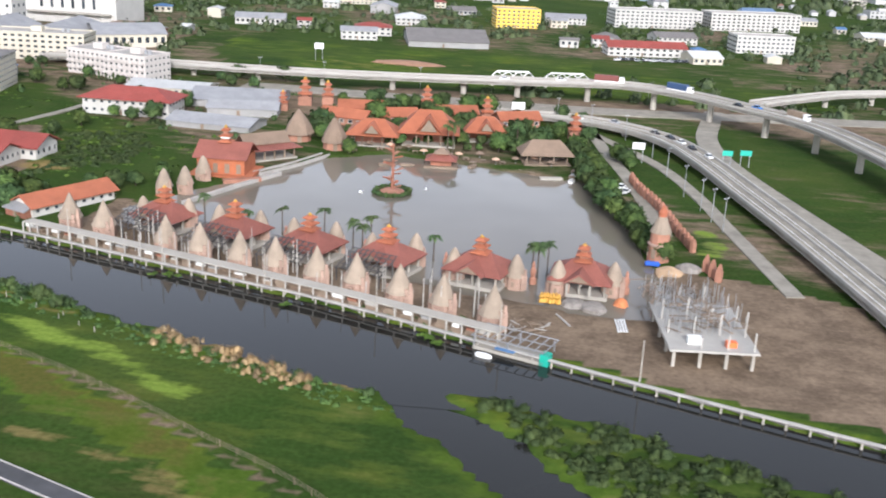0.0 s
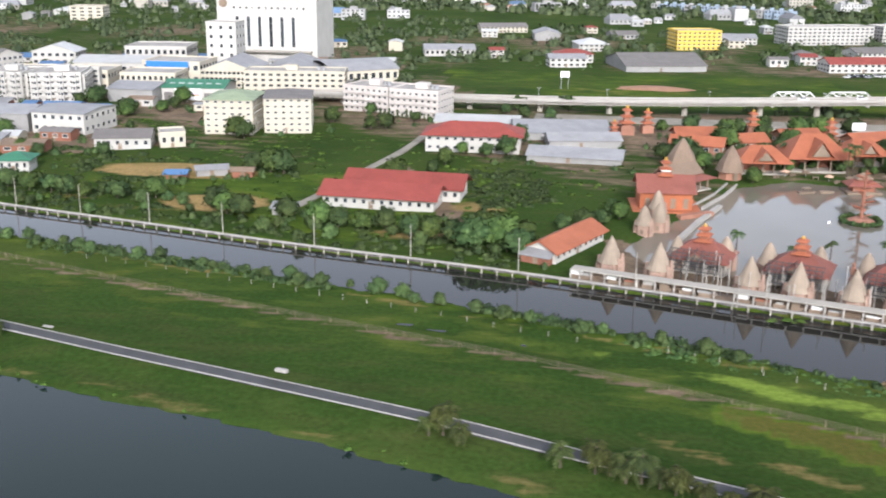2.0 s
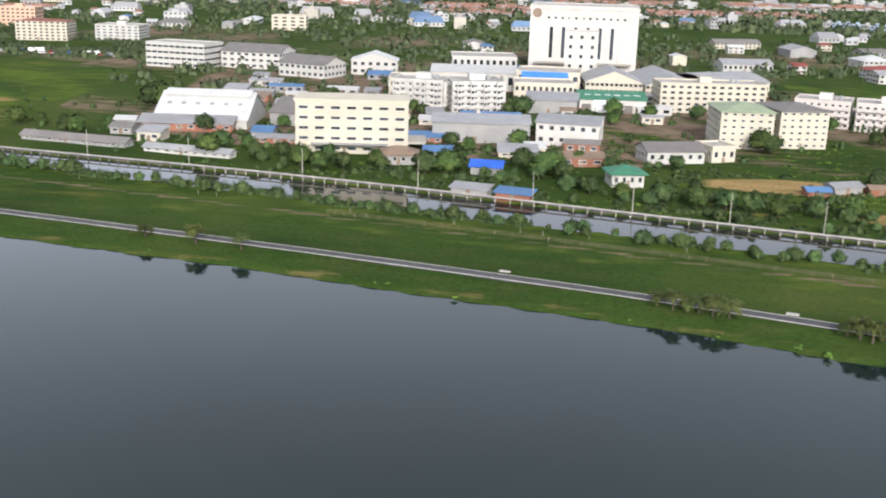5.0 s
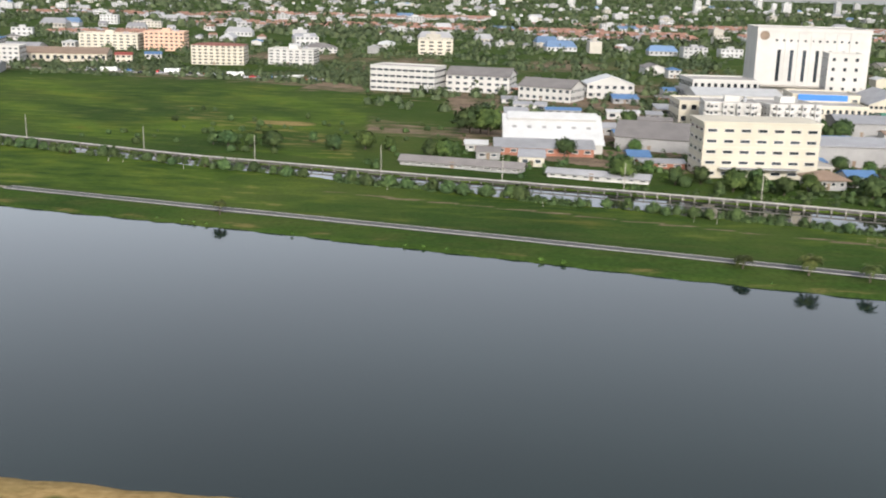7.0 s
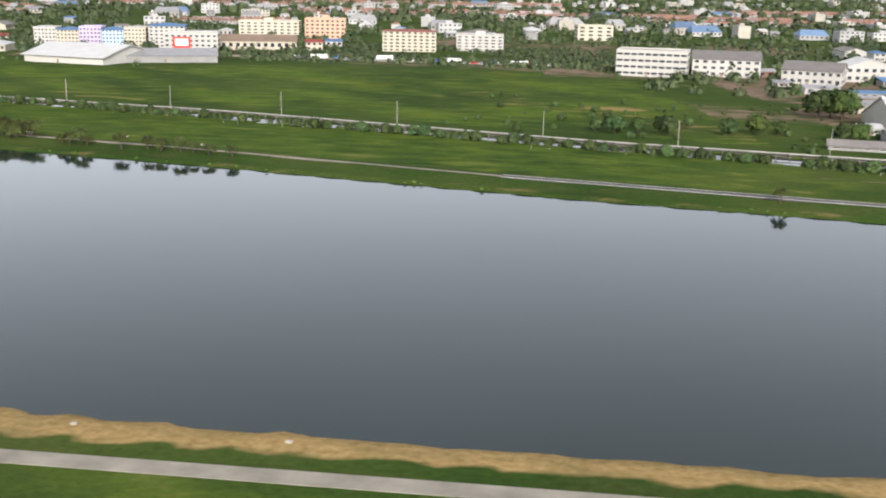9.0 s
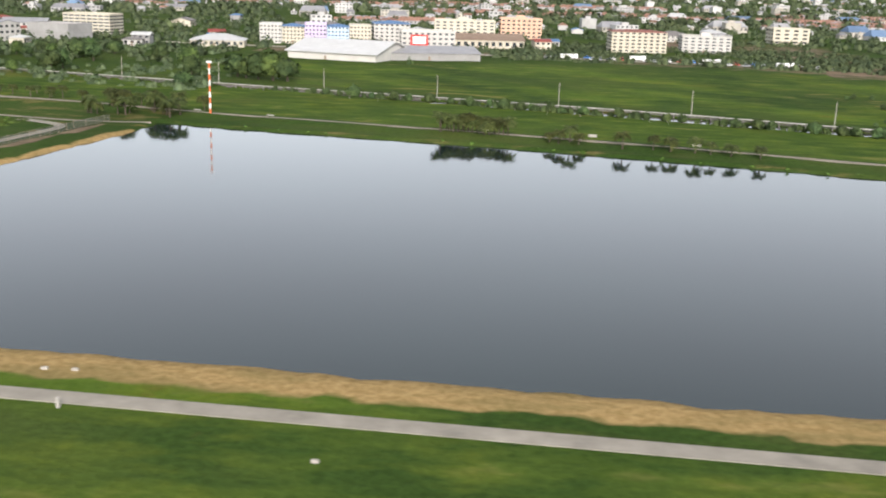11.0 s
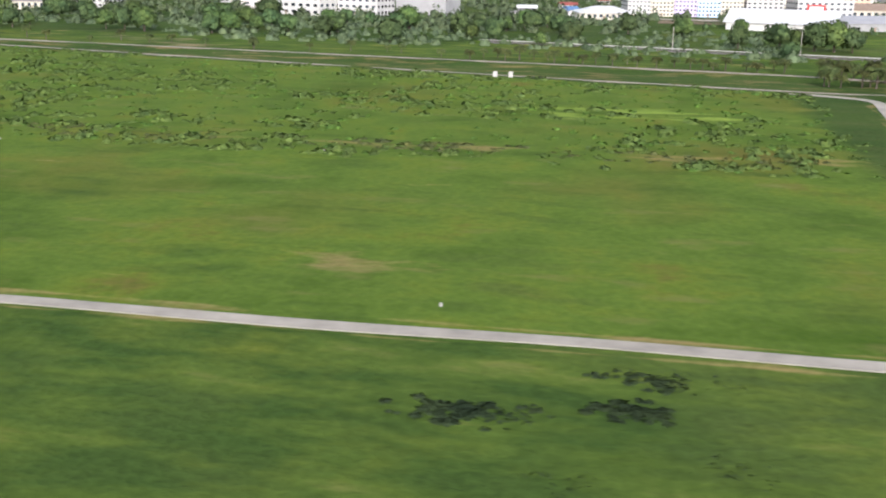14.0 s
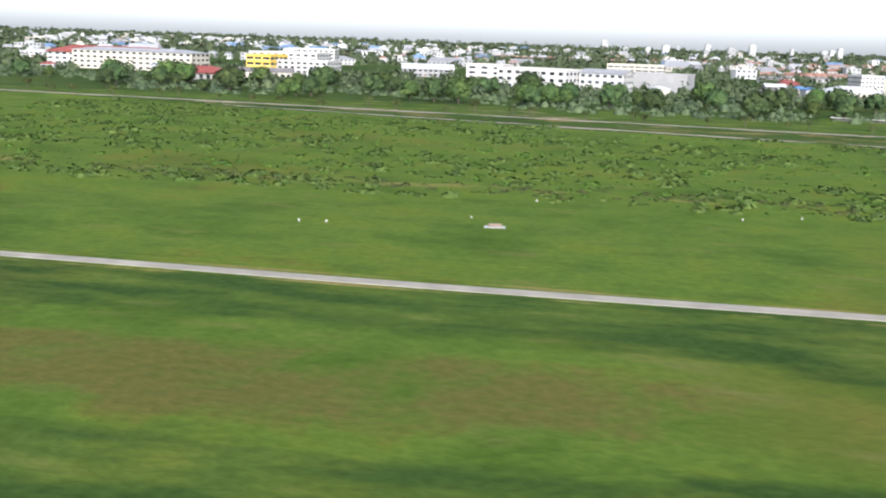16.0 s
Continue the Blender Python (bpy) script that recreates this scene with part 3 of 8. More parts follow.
GREY_ROOF = tile_roof("grey_sheet_roof", (0.30, 0.30, 0.305), 1.4, rough=0.55)
DARK_ROOF = tile_roof("weathered_dark_roof", (0.19, 0.175, 0.165), 1.8)
WHITE_ROOF = tile_roof("white_sheet_roof", (0.52, 0.52, 0.505), 1.2, rough=0.5, stain=0.15)
GREEN_ROOF = tile_roof("green_sheet_roof", (0.05, 0.20, 0.12), 1.6)
BLUE_ROOF = tile_roof("blue_sheet_roof", (0.09, 0.19, 0.36), 1.6)
PALE_GREEN_ROOF = tile_roof("faded_green_roof", (0.28, 0.34, 0.22), 1.6)
FLAT_ROOF = plain("stained_flat_roof", (0.36, 0.34, 0.31), 0.9, spread=0.35)
GOLD = plain("gold_paint", (0.56, 0.32, 0.06), 0.45, metal=0.4)
STEEL = plain("galvanised_steel", (0.40, 0.41, 0.42), 0.5, metal=0.7)
TIMBER = plain("weathered_timber", (0.24, 0.18, 0.13), 0.9, spread=0.3)
SIGN_BLUE = plain("blue_sign", (0.03, 0.17, 0.50), 0.5)
SIGN_RED = plain("red_sign", (0.62, 0.04, 0.03), 0.5)
SIGN_GREEN = plain("green_sign", (0.02, 0.38, 0.28), 0.5)
WHITE_PAINT = plain("white_paint", (0.80, 0.80, 0.78), 0.6, spread=0.08)
RED_PAINT = plain("orange_red_paint", (0.75, 0.16, 0.04), 0.6, spread=0.12)
TARP = plain("blue_tarpaulin", (0.03, 0.12, 0.55), 0.5, spread=0.25)

WINDOW_MESH = {}


def window_mesh(w, h):
    """A pane set back in a proud frame with a sill, shared by all windows of its size; it faces -y."""
    key = (round(w, 2), round(h, 2))
    if key not in WINDOW_MESH:
        bm = bmesh.new()
        t, d = min(0.09, w * 0.12), 0.07
        add_box(bm, -w / 2 + t, w / 2 - t, -0.02, 0.03, t, h - t, 0)
        for x0, x1, z0, z1 in ((-w / 2, w / 2, h - t, h), (-w / 2 - t, w / 2 + t, -0.03, t), (-w / 2, -w / 2 + t, t, h - t), (w / 2 - t, w / 2, t, h - t)):
            add_box(bm, x0, x1, -d, 0.03, z0, z1, 1)
        me = bpy.data.meshes.new("window")
        bm.to_mesh(me)
        bm.free()
        me.materials.append(GLASS)
        me.materials.append(WHITE)
        WINDOW_MESH[key] = me
    return WINDOW_MESH[key]


def put_window(parent, w, h, m):
    o = bpy.data.objects.new("window", window_mesh(w, h))
    scene.collection.objects.link(o)
    o.parent = parent
    o.matrix_basis = m


def window_rows(parent, length, floors, h, bays, face, z0=0.35, wide=0.55, tall=0.5, far=False):
    """Rows of windows along a face; face(u) gives the pose at u metres along it. Far off, where single
    windows melt together, all of a face are one joined part."""
    step, rise = length / bays, h / floors
    joined = bmesh.new()
    for f in range(floors):
        for i in range(bays):
            m = face((i + 0.5) * step) @ pose(0, 0, (f + z0) * rise)
            if not far:
                put_window(parent, step * wide, rise * tall, m)
                continue
            k = len(joined.verts)
            add_box(joined, -step * wide / 2, step * wide / 2, -0.05, 0.03, 0, rise * tall, 0)
            add_box(joined, -step * wide / 2 - 0.05, step * wide / 2 + 0.05, -0.14, 0.03, -0.12, 0, 1)
            joined.verts.ensure_lookup_table()
            for v in joined.verts[k:]:
                v.co = m @ v.co
    if far:
        tagged(part("glazing", joined, [GLASS, WHITE], parent), kind="stuff")
    else:
        joined.free()


def roof_bm(kind, w, d, h, rise, over, inset=None):
    """A roof over 0..w, 0..d at height h: sloping sheets with thickness."""
    bm = bmesh.new()
    x0, x1, y0, y1 = -over, w + over, -over, d + over
    t = 0.14
    if kind == "gable":
        ring = [(y0, h), (d / 2, h + rise), (y1, h), (y1, h - t), (d / 2, h + rise - t * 1.5), (y0, h - t)]
        pts = [[bm.verts.new((x, y, z)) for y, z in ring] for x in (x0, x1)]
    elif kind == "gable_y":
        ring = [(x0, h), (w / 2, h + rise), (x1, h), (x1, h - t), (w / 2, h + rise - t * 1.5), (x0, h - t)]
        pts = [[bm.verts.new((x, y, z)) for x, z in ring] for y in (y1, y0)]
    elif kind == "arch":
        k = 9
        up = [(y0 + (y1 - y0) * i / k, h + rise * math.sin(math.pi * i / k)) for i in range(k + 1)]
        ring = up + [(y, z - t) for y, z in up[::-1]]
        pts = [[bm.verts.new((x, y, z)) for y, z in ring] for x in (x0, x1)]
    elif kind == "shed":
        ring = [(y0, h), (y1, h + rise), (y1, h + rise - t), (y0, h - t)]
        pts = [[bm.verts.new((x, y, z)) for y, z in ring] for x in (x0, x1)]
    else:
        ins = inset if inset is not None else min(w, d) / 2
        e = [bm.verts.new(p) for p in ((x0, y0, h), (x1, y0, h), (x1, y1, h), (x0, y1, h))]
        low = [bm.verts.new((v.co.x, v.co.y, h - t)) for v in e]
        if w >= d:
            r = [bm.verts.new((ins, d / 2, h + rise)), bm.verts.new((w - ins, d / 2, h + rise))]
            faces = ((e[0], e[1], r[1], r[0]), (e[1], e[2], r[1]), (e[2], e[3], r[0], r[1]), (e[3], e[0], r[0]))
        else:
            r = [bm.verts.new((w / 2, ins, h + rise)), bm.verts.new((w / 2, d - ins, h + rise))]
            faces = ((e[0], e[1], r[0]), (e[1], e[2], r[1], r[0]), (e[2], e[3], r[1]), (e[3], e[0], r[0], r[1]))
        for f in faces:
            bm.faces.new(f)
        for i in range(4):
            bm.faces.new((e[i], low[i], low[(i + 1) % 4], e[(i + 1) % 4]))
        bm.faces.new(low[::-1])
        return bm
    n = len(ring)
    for i in range(n):
        bm.faces.new((pts[0][i], pts[0][(i + 1) % n], pts[1][(i + 1) % n], pts[1][i]))
    bm.faces.new(pts[0][::-1])
    bm.faces.new(pts[1])
    bmesh.ops.recalc_face_normals(bm, faces=bm.faces[:])
    return bm


def gable_fill(bm, kind, w, d, h, rise):
    """The wall under a gable roof."""
    if kind == "gable":
        for x0, x1 in ((0, 0.2), (w - 0.2, w)):
            a = [bm.verts.new((x, y, z)) for x in (x0, x1) for y, z in ((0, h), (d, h), (d / 2, h + rise - 0.25))]
            for f in ((0, 1, 2), (5, 4, 3), (0, 3, 4, 1), (1, 4, 5, 2), (2, 5, 3, 0)):
                bm.faces.new([a[i] for i in f])
    elif kind == "gable_y":
        for y0, y1 in ((0, 0.2), (d - 0.2, d)):
            a = [bm.verts.new((x, y, z)) for y in (y0, y1) for x, z in ((0, h), (w, h), (w / 2, h + rise - 0.25))]
            for f in ((0, 1, 2), (5, 4, 3), (0, 3, 4, 1), (1, 4, 5, 2), (2, 5, 3, 0)):
                bm.faces.new([a[i] for i in f])


FOOT = []


def building(name, label, category, a, b, depth, h, floors, bays, wall=None, roof="flat", roof_mat=None, rise=1.2, over=0.35,
             sides=True, bands=True, balconies=False, tank=False, group="", wide=0.5, tall=0.42, z=0.0, door=True):
    """A house from its two front corners: walls with floor bands and windows in rows, and a roof."""
    ax, ay = a
    w = math.hypot(b[0] - ax, b[1] - ay)
    e = thing(name, ax, ay, z, math.degrees(math.atan2(b[1] - ay, b[0] - ax)), label, category, group)
    mid = e.matrix_basis @ Vector((w / 2, depth / 2, 0))
    FOOT.append((mid.x, mid.y, math.hypot(w, depth) / 2))
    bm = box(0, w, 0, depth, -0.4, h)
    if roof in ("gable", "gable_y"):
        gable_fill(bm, roof, w, depth, h, rise)
    wall = wall or WHITE
    part("wall", bm, wall, e)
    rise_f = h / max(floors, 1)
    if bands and floors > 1:
        for f in range(1, floors):
            part("floor_band", box(-0.09, w + 0.09, -0.09, depth + 0.09, f * rise_f - 0.09, f * rise_f + 0.05), wall, e)
    if roof == "flat":
        bm = bmesh.new()
        t = 0.18
        for x0, x1, y0, y1 in ((-0.1, w + 0.1, -0.1, t), (-0.1, w + 0.1, depth - t, depth + 0.1), (-0.1, t, t, depth - t), (w - t, w + 0.1, t, depth - t)):
            add_box(bm, x0, x1, y0, y1, h, h + 0.4)
        part("parapet", bm, wall, e)
        part("roof", box(t, w - t, t, depth - t, h, h + 0.08), roof_mat or FLAT_ROOF, e)
        if tank:
            s = min(w, depth)
            part("stair_head", box(w * 0.4, w * 0.4 + 0.3 * s, depth * 0.4, depth * 0.4 + 0.25 * s, h + 0.08, h + 1.5, 0.04), wall, e)
            for i in range(2):
                part("water_tank", lathe([(0.5, h + 0.08), (0.52, h + 0.9), (0.2, h + 1.1)], 10, cx=w * 0.75 + 1.3 * i - 0.7, cy=depth * 0.55), STEEL, e)
    else:
        part("roof", roof_bm(roof, w, depth, h, rise, over), roof_mat or RED_ROOF, e)
    if bays:
        far = ay > 250
        window_rows(e, w, floors, h, bays, lambda u: pose(u, 0, 0), wide=wide, tall=tall, far=far)
        if sides:
            k = max(1, round(depth / (w / bays)))
            window_rows(e, depth, floors, h, k, lambda u: pose(w, u, 0, 0, 0, 90), wide=wide, tall=tall, far=far)
            window_rows(e, depth, floors, h, k, lambda u: pose(0, u, 0, 0, 0, -90), wide=wide, tall=tall, far=far)
    if balconies:
        for f in range(1, floors):
            for i in range(bays):
                u = (i + 0.5) * w / bays
                bm = bmesh.new()
                bw = 0.36 * w / bays
                add_box(bm, u - bw, u + bw, -0.75, -0.05, f * rise_f - 0.08, f * rise_f + 0.04)
                add_box(bm, u - bw, u + bw, -0.75, -0.67, f * rise_f + 0.04, f * rise_f + 0.55)
                part("balcony", bm, wall, e)
    if door:
        part("door", box(w * 0.42, w * 0.42 + 0.7, -0.06, 0.05, 0.0, 1.2), TIMBER, e)
    return e


# ---- plants ----
def leaf_material(name, dark, light, rough=0.8):
    m, n, l, b = material(name, rough, spec=0.12)
    g = n.new("ShaderNodeNewGeometry")
    rnd = n.new("ShaderNodeObjectInfo").outputs["Random"]
    c = ramp(n, l, g.outputs["Random Per Island"], ((0.0, dark), (0.75, light), (1.0, tuple(v * 1.25 for v in light))))
    clump = noise_tex(n, l, 0.35, 3, world_pos(n))
    c = mix(n, l, 1.0, c, ramp(n, l, clump, ((0.35, (0.72, 0.76, 0.8)), (0.65, (1.2, 1.14, 1.0)))), "MULTIPLY")
    hsv = n.new("ShaderNodeHueSaturation")
    l.new(math_node(n, l, "ADD", math_node(n, l, "MULTIPLY", rnd, 0.5), 0.75), hsv.inputs["Value"])
    l.new(math_node(n, l, "ADD", math_node(n, l, "MULTIPLY", rnd, 0.035), 0.485), hsv.inputs["Hue"])
    l.new(c, hsv.inputs["Color"])
    l.new(hsv.outputs[0], b.inputs["Base Color"])
    # thin leaves let some light through
    thin = n.new("ShaderNodeBsdfTranslucent")
    l.new(hsv.outputs[0], thin.inputs["Color"])
    both = n.new("ShaderNodeMixShader")
    both.inputs[0].default_value = 0.14
    l.new(b.outputs[0], both.inputs[1])
    l.new(thin.outputs[0], both.inputs[2])
    l.new(both.outputs[0], n["Material Output"].inputs["Surface"])
    return m


LEAF = leaf_material("tree_leaves", (0.040, 0.068, 0.027), (0.080, 0.118, 0.046))
LEAF_LIGHT = leaf_material("bright_leaves", (0.048, 0.082, 0.027), (0.095, 0.142, 0.044))
PALM_LEAF = leaf_material("palm_fronds", (0.034, 0.048, 0.016), (0.076, 0.090, 0.030))
DRY_LEAF = leaf_material("dry_reeds", (0.15, 0.10, 0.055), (0.38, 0.28, 0.16))
REED = leaf_material("reeds", (0.050, 0.095, 0.020), (0.120, 0.190, 0.040))
# paler and greyer than LEAF: distance haze is put into the leaf colour
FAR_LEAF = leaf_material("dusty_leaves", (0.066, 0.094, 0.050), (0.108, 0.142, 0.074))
BARK = plain("bark", (0.085, 0.066, 0.048), 0.95, spread=0.35, scale=4)


def leaf_mesh(name, centre, radius, tall, count, size, seed, mat, dome=True, heart=None, slices=6):
    """Bent leaves over many clumps, count on each: all shade by their place on the clump, so that it reads as one soft mass.
    dome: the upper half alone. heart: a point from which the whole crown faces outwards."""
    g = np.random.default_rng(seed)
    k = len(radius)
    c, r, h = (np.repeat(np.asarray(v, float), count, 0) for v in (centre, radius, tall))
    n = k * count
    d = g.normal(size=(n, 3))
    d[:, 2] += 0.25
    if dome:
        d[:, 2] = np.abs(d[:, 2])
    d /= np.linalg.norm(d, axis=1)[:, None]
    reach = g.uniform(0.74, 1.1, n)
    mid = c + d * np.stack([r, r, h], 1) * reach[:, None]
    flat = d * np.stack([h, h, r], 1)
    flat /= np.linalg.norm(flat, axis=1)[:, None]
    face = flat if heart is None else d * 0.6 + 0.6 * (mid - heart) / np.linalg.norm(mid - heart, axis=1)[:, None]
    face = face + (0, 0, 0.25)
    face /= np.linalg.norm(face, axis=1)[:, None]
    # each leaf lies roughly across its outward way, tilted at random
    lean = face + g.normal(size=(n, 3)) * 0.55
    lean /= np.linalg.norm(lean, axis=1)[:, None]
    u = np.cross(lean, g.normal(size=(n, 3)))
    u /= np.linalg.norm(u, axis=1)[:, None]
    v = np.cross(lean, u)
    s = (size * r * g.uniform(0.7, 1.35, n))[:, None]
    fold = lean * s * 0.25
    quad = np.stack([mid - u * s, mid - v * s * 0.62 + fold, mid + u * s, mid + v * s * 0.62 + fold], 1)
    i = 4 * np.arange(n)[:, None]
    tris = np.concatenate([i + (0, 1, 2), i + (0, 2, 3)], 1).reshape(-1, 3)
    # an uneven inner mass of foliage under the outer leaves of each clump
    m = slices
    turn = np.arange(m) * 2 * math.pi / m
    rows = (-0.1, 0.45, 0.85) if dome else (-0.75, 0.0, 0.75)
    if m < 6:
        rows = (-0.1, 0.6)
    ball = [(math.cos(a + 0.5 * j) * math.sqrt(1 - z * z), math.sin(a + 0.5 * j) * math.sqrt(1 - z * z), z) for j, z in enumerate(rows) for a in turn] + [(0, 0, 1), (0, 0, -1)]
    way = np.array(ball)
    skin = []
    for j in range(len(rows) - 1):
        for a in range(m):
            b, lo, hi = (a + 1) % m, m * j, m * j + m
            skin += [(lo + a, lo + b, hi + a), (lo + b, hi + b, hi + a)]
    top = m * len(rows)
    skin += [(top - m + a, top - m + (a + 1) % m, top) for a in range(m)] + ([] if dome else [((a + 1) % m, a, top + 1) for a in range(m)])
    c1, r1, h1 = np.asarray(centre, float), np.asarray(radius, float), np.asarray(tall, float)
    hull = c1[:, None] + way * np.stack([r1, r1, h1], 1)[:, None] * g.uniform(0.5, 0.88, (k, len(ball), 1))
    out = (way * np.stack([h1, h1, r1], 1)[:, None]).reshape(-1, 3)
    out /= np.linalg.norm(out, axis=1)[:, None]
    inner = (4 * n + len(ball) * np.arange(k)[:, None, None] + np.array(skin)).reshape(-1, 3)
    p = np.concatenate([quad.reshape(-1, 3), hull.reshape(-1, 3)])
    wrong = (np.cross(p[tris[:, 1]] - p[tris[:, 0]], p[tris[:, 2]] - p[tris[:, 0]]) * np.repeat(face, 2, 0)).sum(1) < 0
    tris[wrong] = tris[wrong][:, ::-1]
    tris = np.concatenate([tris, inner])
    me = bpy.data.meshes.new(name)
    me.vertices.add(len(p))
    me.vertices.foreach_set("co", p.ravel())
    me.loops.add(tris.size)
    me.loops.foreach_set("vertex_index", tris.ravel().astype(np.int32))
    me.polygons.add(len(tris))
    me.polygons.foreach_set("loop_start", np.arange(0, tris.size, 3, dtype=np.int32))
    me.update()
    me.validate()
    if heart is not None:
        out = out * 0.6 + 0.6 * (hull.reshape(-1, 3) - heart) / np.linalg.norm(hull.reshape(-1, 3) - heart, axis=1)[:, None]
    out = out + (0, 0, 0.25)
    out /= np.linalg.norm(out, axis=1)[:, None]
    me.normals_split_custom_set_from_vertices(np.concatenate([np.repeat(face, 4, 0), out]).tolist())
    me.materials.append(mat)
    return me


def part_mesh(name, me, parent, label=""):
    ob = new(name, me)
    ob.parent = parent
    if label:
        ob["label"] = label
    return ob


def make_tree(r, tall, trunk_h, seed, leaf, label, leaves=420, name="tree"):
    rng = random.Random(seed)
    e = thing(name, 0, 0, 0, 0, label, "tree" if name != "shrub" else "shrub")
    blobs, base, spots = 15, trunk_h * 0.55, []
    for i in range(blobs):
        a, t = i * 2.4 + rng.uniform(-0.5, 0.5), (i + 0.5) / blobs
        d = r * 0.62 * math.sqrt(max(0.05, 1 - (2 * t - 0.85) ** 2 * 0.75)) * rng.uniform(0.5, 1.1)
        spots.append((Vector((d * math.cos(a), d * math.sin(a), base + tall * (0.12 + 0.72 * t))), r * rng.uniform(0.30, 0.50)))
    centre, size = [tuple(c) for c, _ in spots], [q for _, q in spots]
    part_mesh("crown", leaf_mesh("crown", centre, size, [q * 0.85 for q in size], leaves // blobs, 0.26, seed, leaf, False, np.array((0, 0, base + tall * 0.35))), e)
    bm = lathe([(0.05 * r + 0.06, -0.4), (0.035 * r + 0.04, trunk_h * 0.7), (0.04, trunk_h + tall * 0.4)], 6)
    for c, rr in spots[::3]:
        p0 = Vector((0, 0, trunk_h * 0.6))
        side = Vector((0.045, 0.045, 0))
        v = [bm.verts.new(p0 - side), bm.verts.new(p0 + side), bm.verts.new(p0 + Vector((0.05, -0.05, 0.06))), bm.verts.new(c)]
        for f in ((0, 1, 3), (1, 2, 3), (2, 0, 3)):
            bm.faces.new([v[i] for i in f])
    part("trunk", bm, BARK, e)
    return e


def make_palm(h, spread, seed, label, fronds=14, leaf=None):
    """A trunk and one crown of arching, folded fronds with cut edges."""
    rng = random.Random(seed)
    e = thing("palm", 0, 0, 0, 0, label, "palm tree")
    part("trunk", lathe([(0.15, -0.4), (0.11, 0.3), (0.08, h), (0.05, h + 0.15)], 7), BARK, e)
    bm = bmesh.new()
    for i in range(fronds):
        a = i * 2.4 + rng.uniform(-0.3, 0.3)
        up = rng.uniform(0.0, 1.0)
        d, s = Vector((math.cos(a), math.sin(a), 0)), Vector((-math.sin(a), math.cos(a), 0))
        long = spread * rng.uniform(0.8, 1.15)
        for k in range(9):
            t = (k + 1) / 9
            mid = Vector((0, 0, h)) + d * long * t + Vector((0, 0, long * (up * t - 0.95 * t * t)))
            back = Vector((0, 0, h)) + d * long * (t - 0.13) + Vector((0, 0, long * (up * (t - 0.13) - 0.95 * (t - 0.13) ** 2)))
            reach = 0.36 * spread * math.sin(math.pi * min(1, t * 0.85 + 0.15)) + 0.05
            for q in (1, -1):
                tip = mid + s * q * reach + d * reach * 0.5 - Vector((0, 0, reach * rng.uniform(0.3, 0.8)))
                bm.faces.new([bm.verts.new(back), bm.verts.new(mid), bm.verts.new(tip)])
    part("crown", bm, leaf or PALM_LEAF, e, "arching fronds")
    return e


class Grove:
    """Copies of a few trees, each a thing of its own; the first stand for themselves."""

    def __init__(self, makers):
        self.made, self.makers, self.n = {}, makers, 0

    def put(self, x, y, scale=1.0, z=-0.05, turn=None, stretch=1.0):
        k = self.n % len(self.makers)
        self.n += 1
        turn = (self.n * 137.5) % 360 if turn is None else turn
        m = pose(x, y, z, 0, 0, turn)
        if k not in self.made:
            ob = self.makers[k]()
            self.made[k] = ob
            ob.matrix_basis = m
            ob.scale = (scale, scale, scale * stretch)
            return ob
        ob = copy_thing(self.made[k], m)
        ob.scale = (scale, scale, scale * stretch)
        return ob


def stuff_leaves(name, spots, mat, label, category, leaves=60, size=0.28, seed=3, lumps=3):
    """Many bushes in one mesh: each spot is x, y, z, radius, height, and grows as a few lumps of unequal size."""
    g = np.random.default_rng(seed + 100)
    q = np.repeat(np.array(spots, float), lumps, 0)
    if lumps > 1:
        a, d = g.uniform(0, 2 * math.pi, len(q)), q[:, 3] * g.uniform(0.15, 0.75, len(q))
        q[:, 0] += d * np.cos(a)
        q[:, 1] += d * np.sin(a)
        k = g.uniform(0.42, 0.8, len(q))
        q[:, 3] *= k
        q[:, 4] *= k * g.uniform(0.9, 1.5, len(q))
    me = leaf_mesh(name, q[:, :3], q[:, 3], q[:, 4], max(6, leaves // lumps), size * (1.25 if lumps > 1 else 1), seed, mat, slices=6 if lumps != 2 else 4)
    return tagged(new(name, me), label, category, kind="stuff")


# ---- the town beyond the canal ----
building("apartment_block", "cream six-storey apartment block with a faded green roof", "apartment block", (-158.4, 211.5), (-147.9, 212.5), 13, 7.6, 6, 6, CREAM, "hip", PALE_GREEN_ROOF, 1.2, group="cream apartments")
building("apartment_block", "cream six-storey apartment block with a faded brown roof", "apartment block", (-146.2, 215), (-136.4, 217.4), 13, 7.7, 6, 6, CREAM, "hip", DARK_ROOF, 1.0, group="cream apartments")
building("apartment_block", "pale pink four-storey apartment block with a flat roof", "apartment block", (-137.2, 250), (-125.4, 246.5), 10, 6.0, 4, 8, PINK, tank=True, group="pink apartments", balconies=True)
building("apartment_block", "pale pink four-storey apartment block beside the field", "apartment block", (-124.6, 244.5), (-112.4, 241.5), 10, 6.2, 4, 8, PINK, tank=True, group="pink apartments", balconies=True)
building("office_house", "white two-storey house under a long red hip roof", "house", (-108.8, 203.2), (-90, 203.9), 9, 3.5, 2, 11, WHITE, "hip", RED_ROOF, 2.1, over=0.9)
building("workshop_hall", "low white hall under a broad red sheet roof", "hall", (-117.4, 156.2), (-99.4, 155.2), 7, 2.0, 1, 12, WHITE, "gable", RED_ROOF, 1.7, over=0.8)
building("workshop_hall", "low white hall under a red sheet roof behind another", "hall", (-115.2, 163.4), (-96.2, 162.4), 6.6, 2.2, 1, 12, WHITE, "gable", RED_ROOF, 1.9, over=0.8)
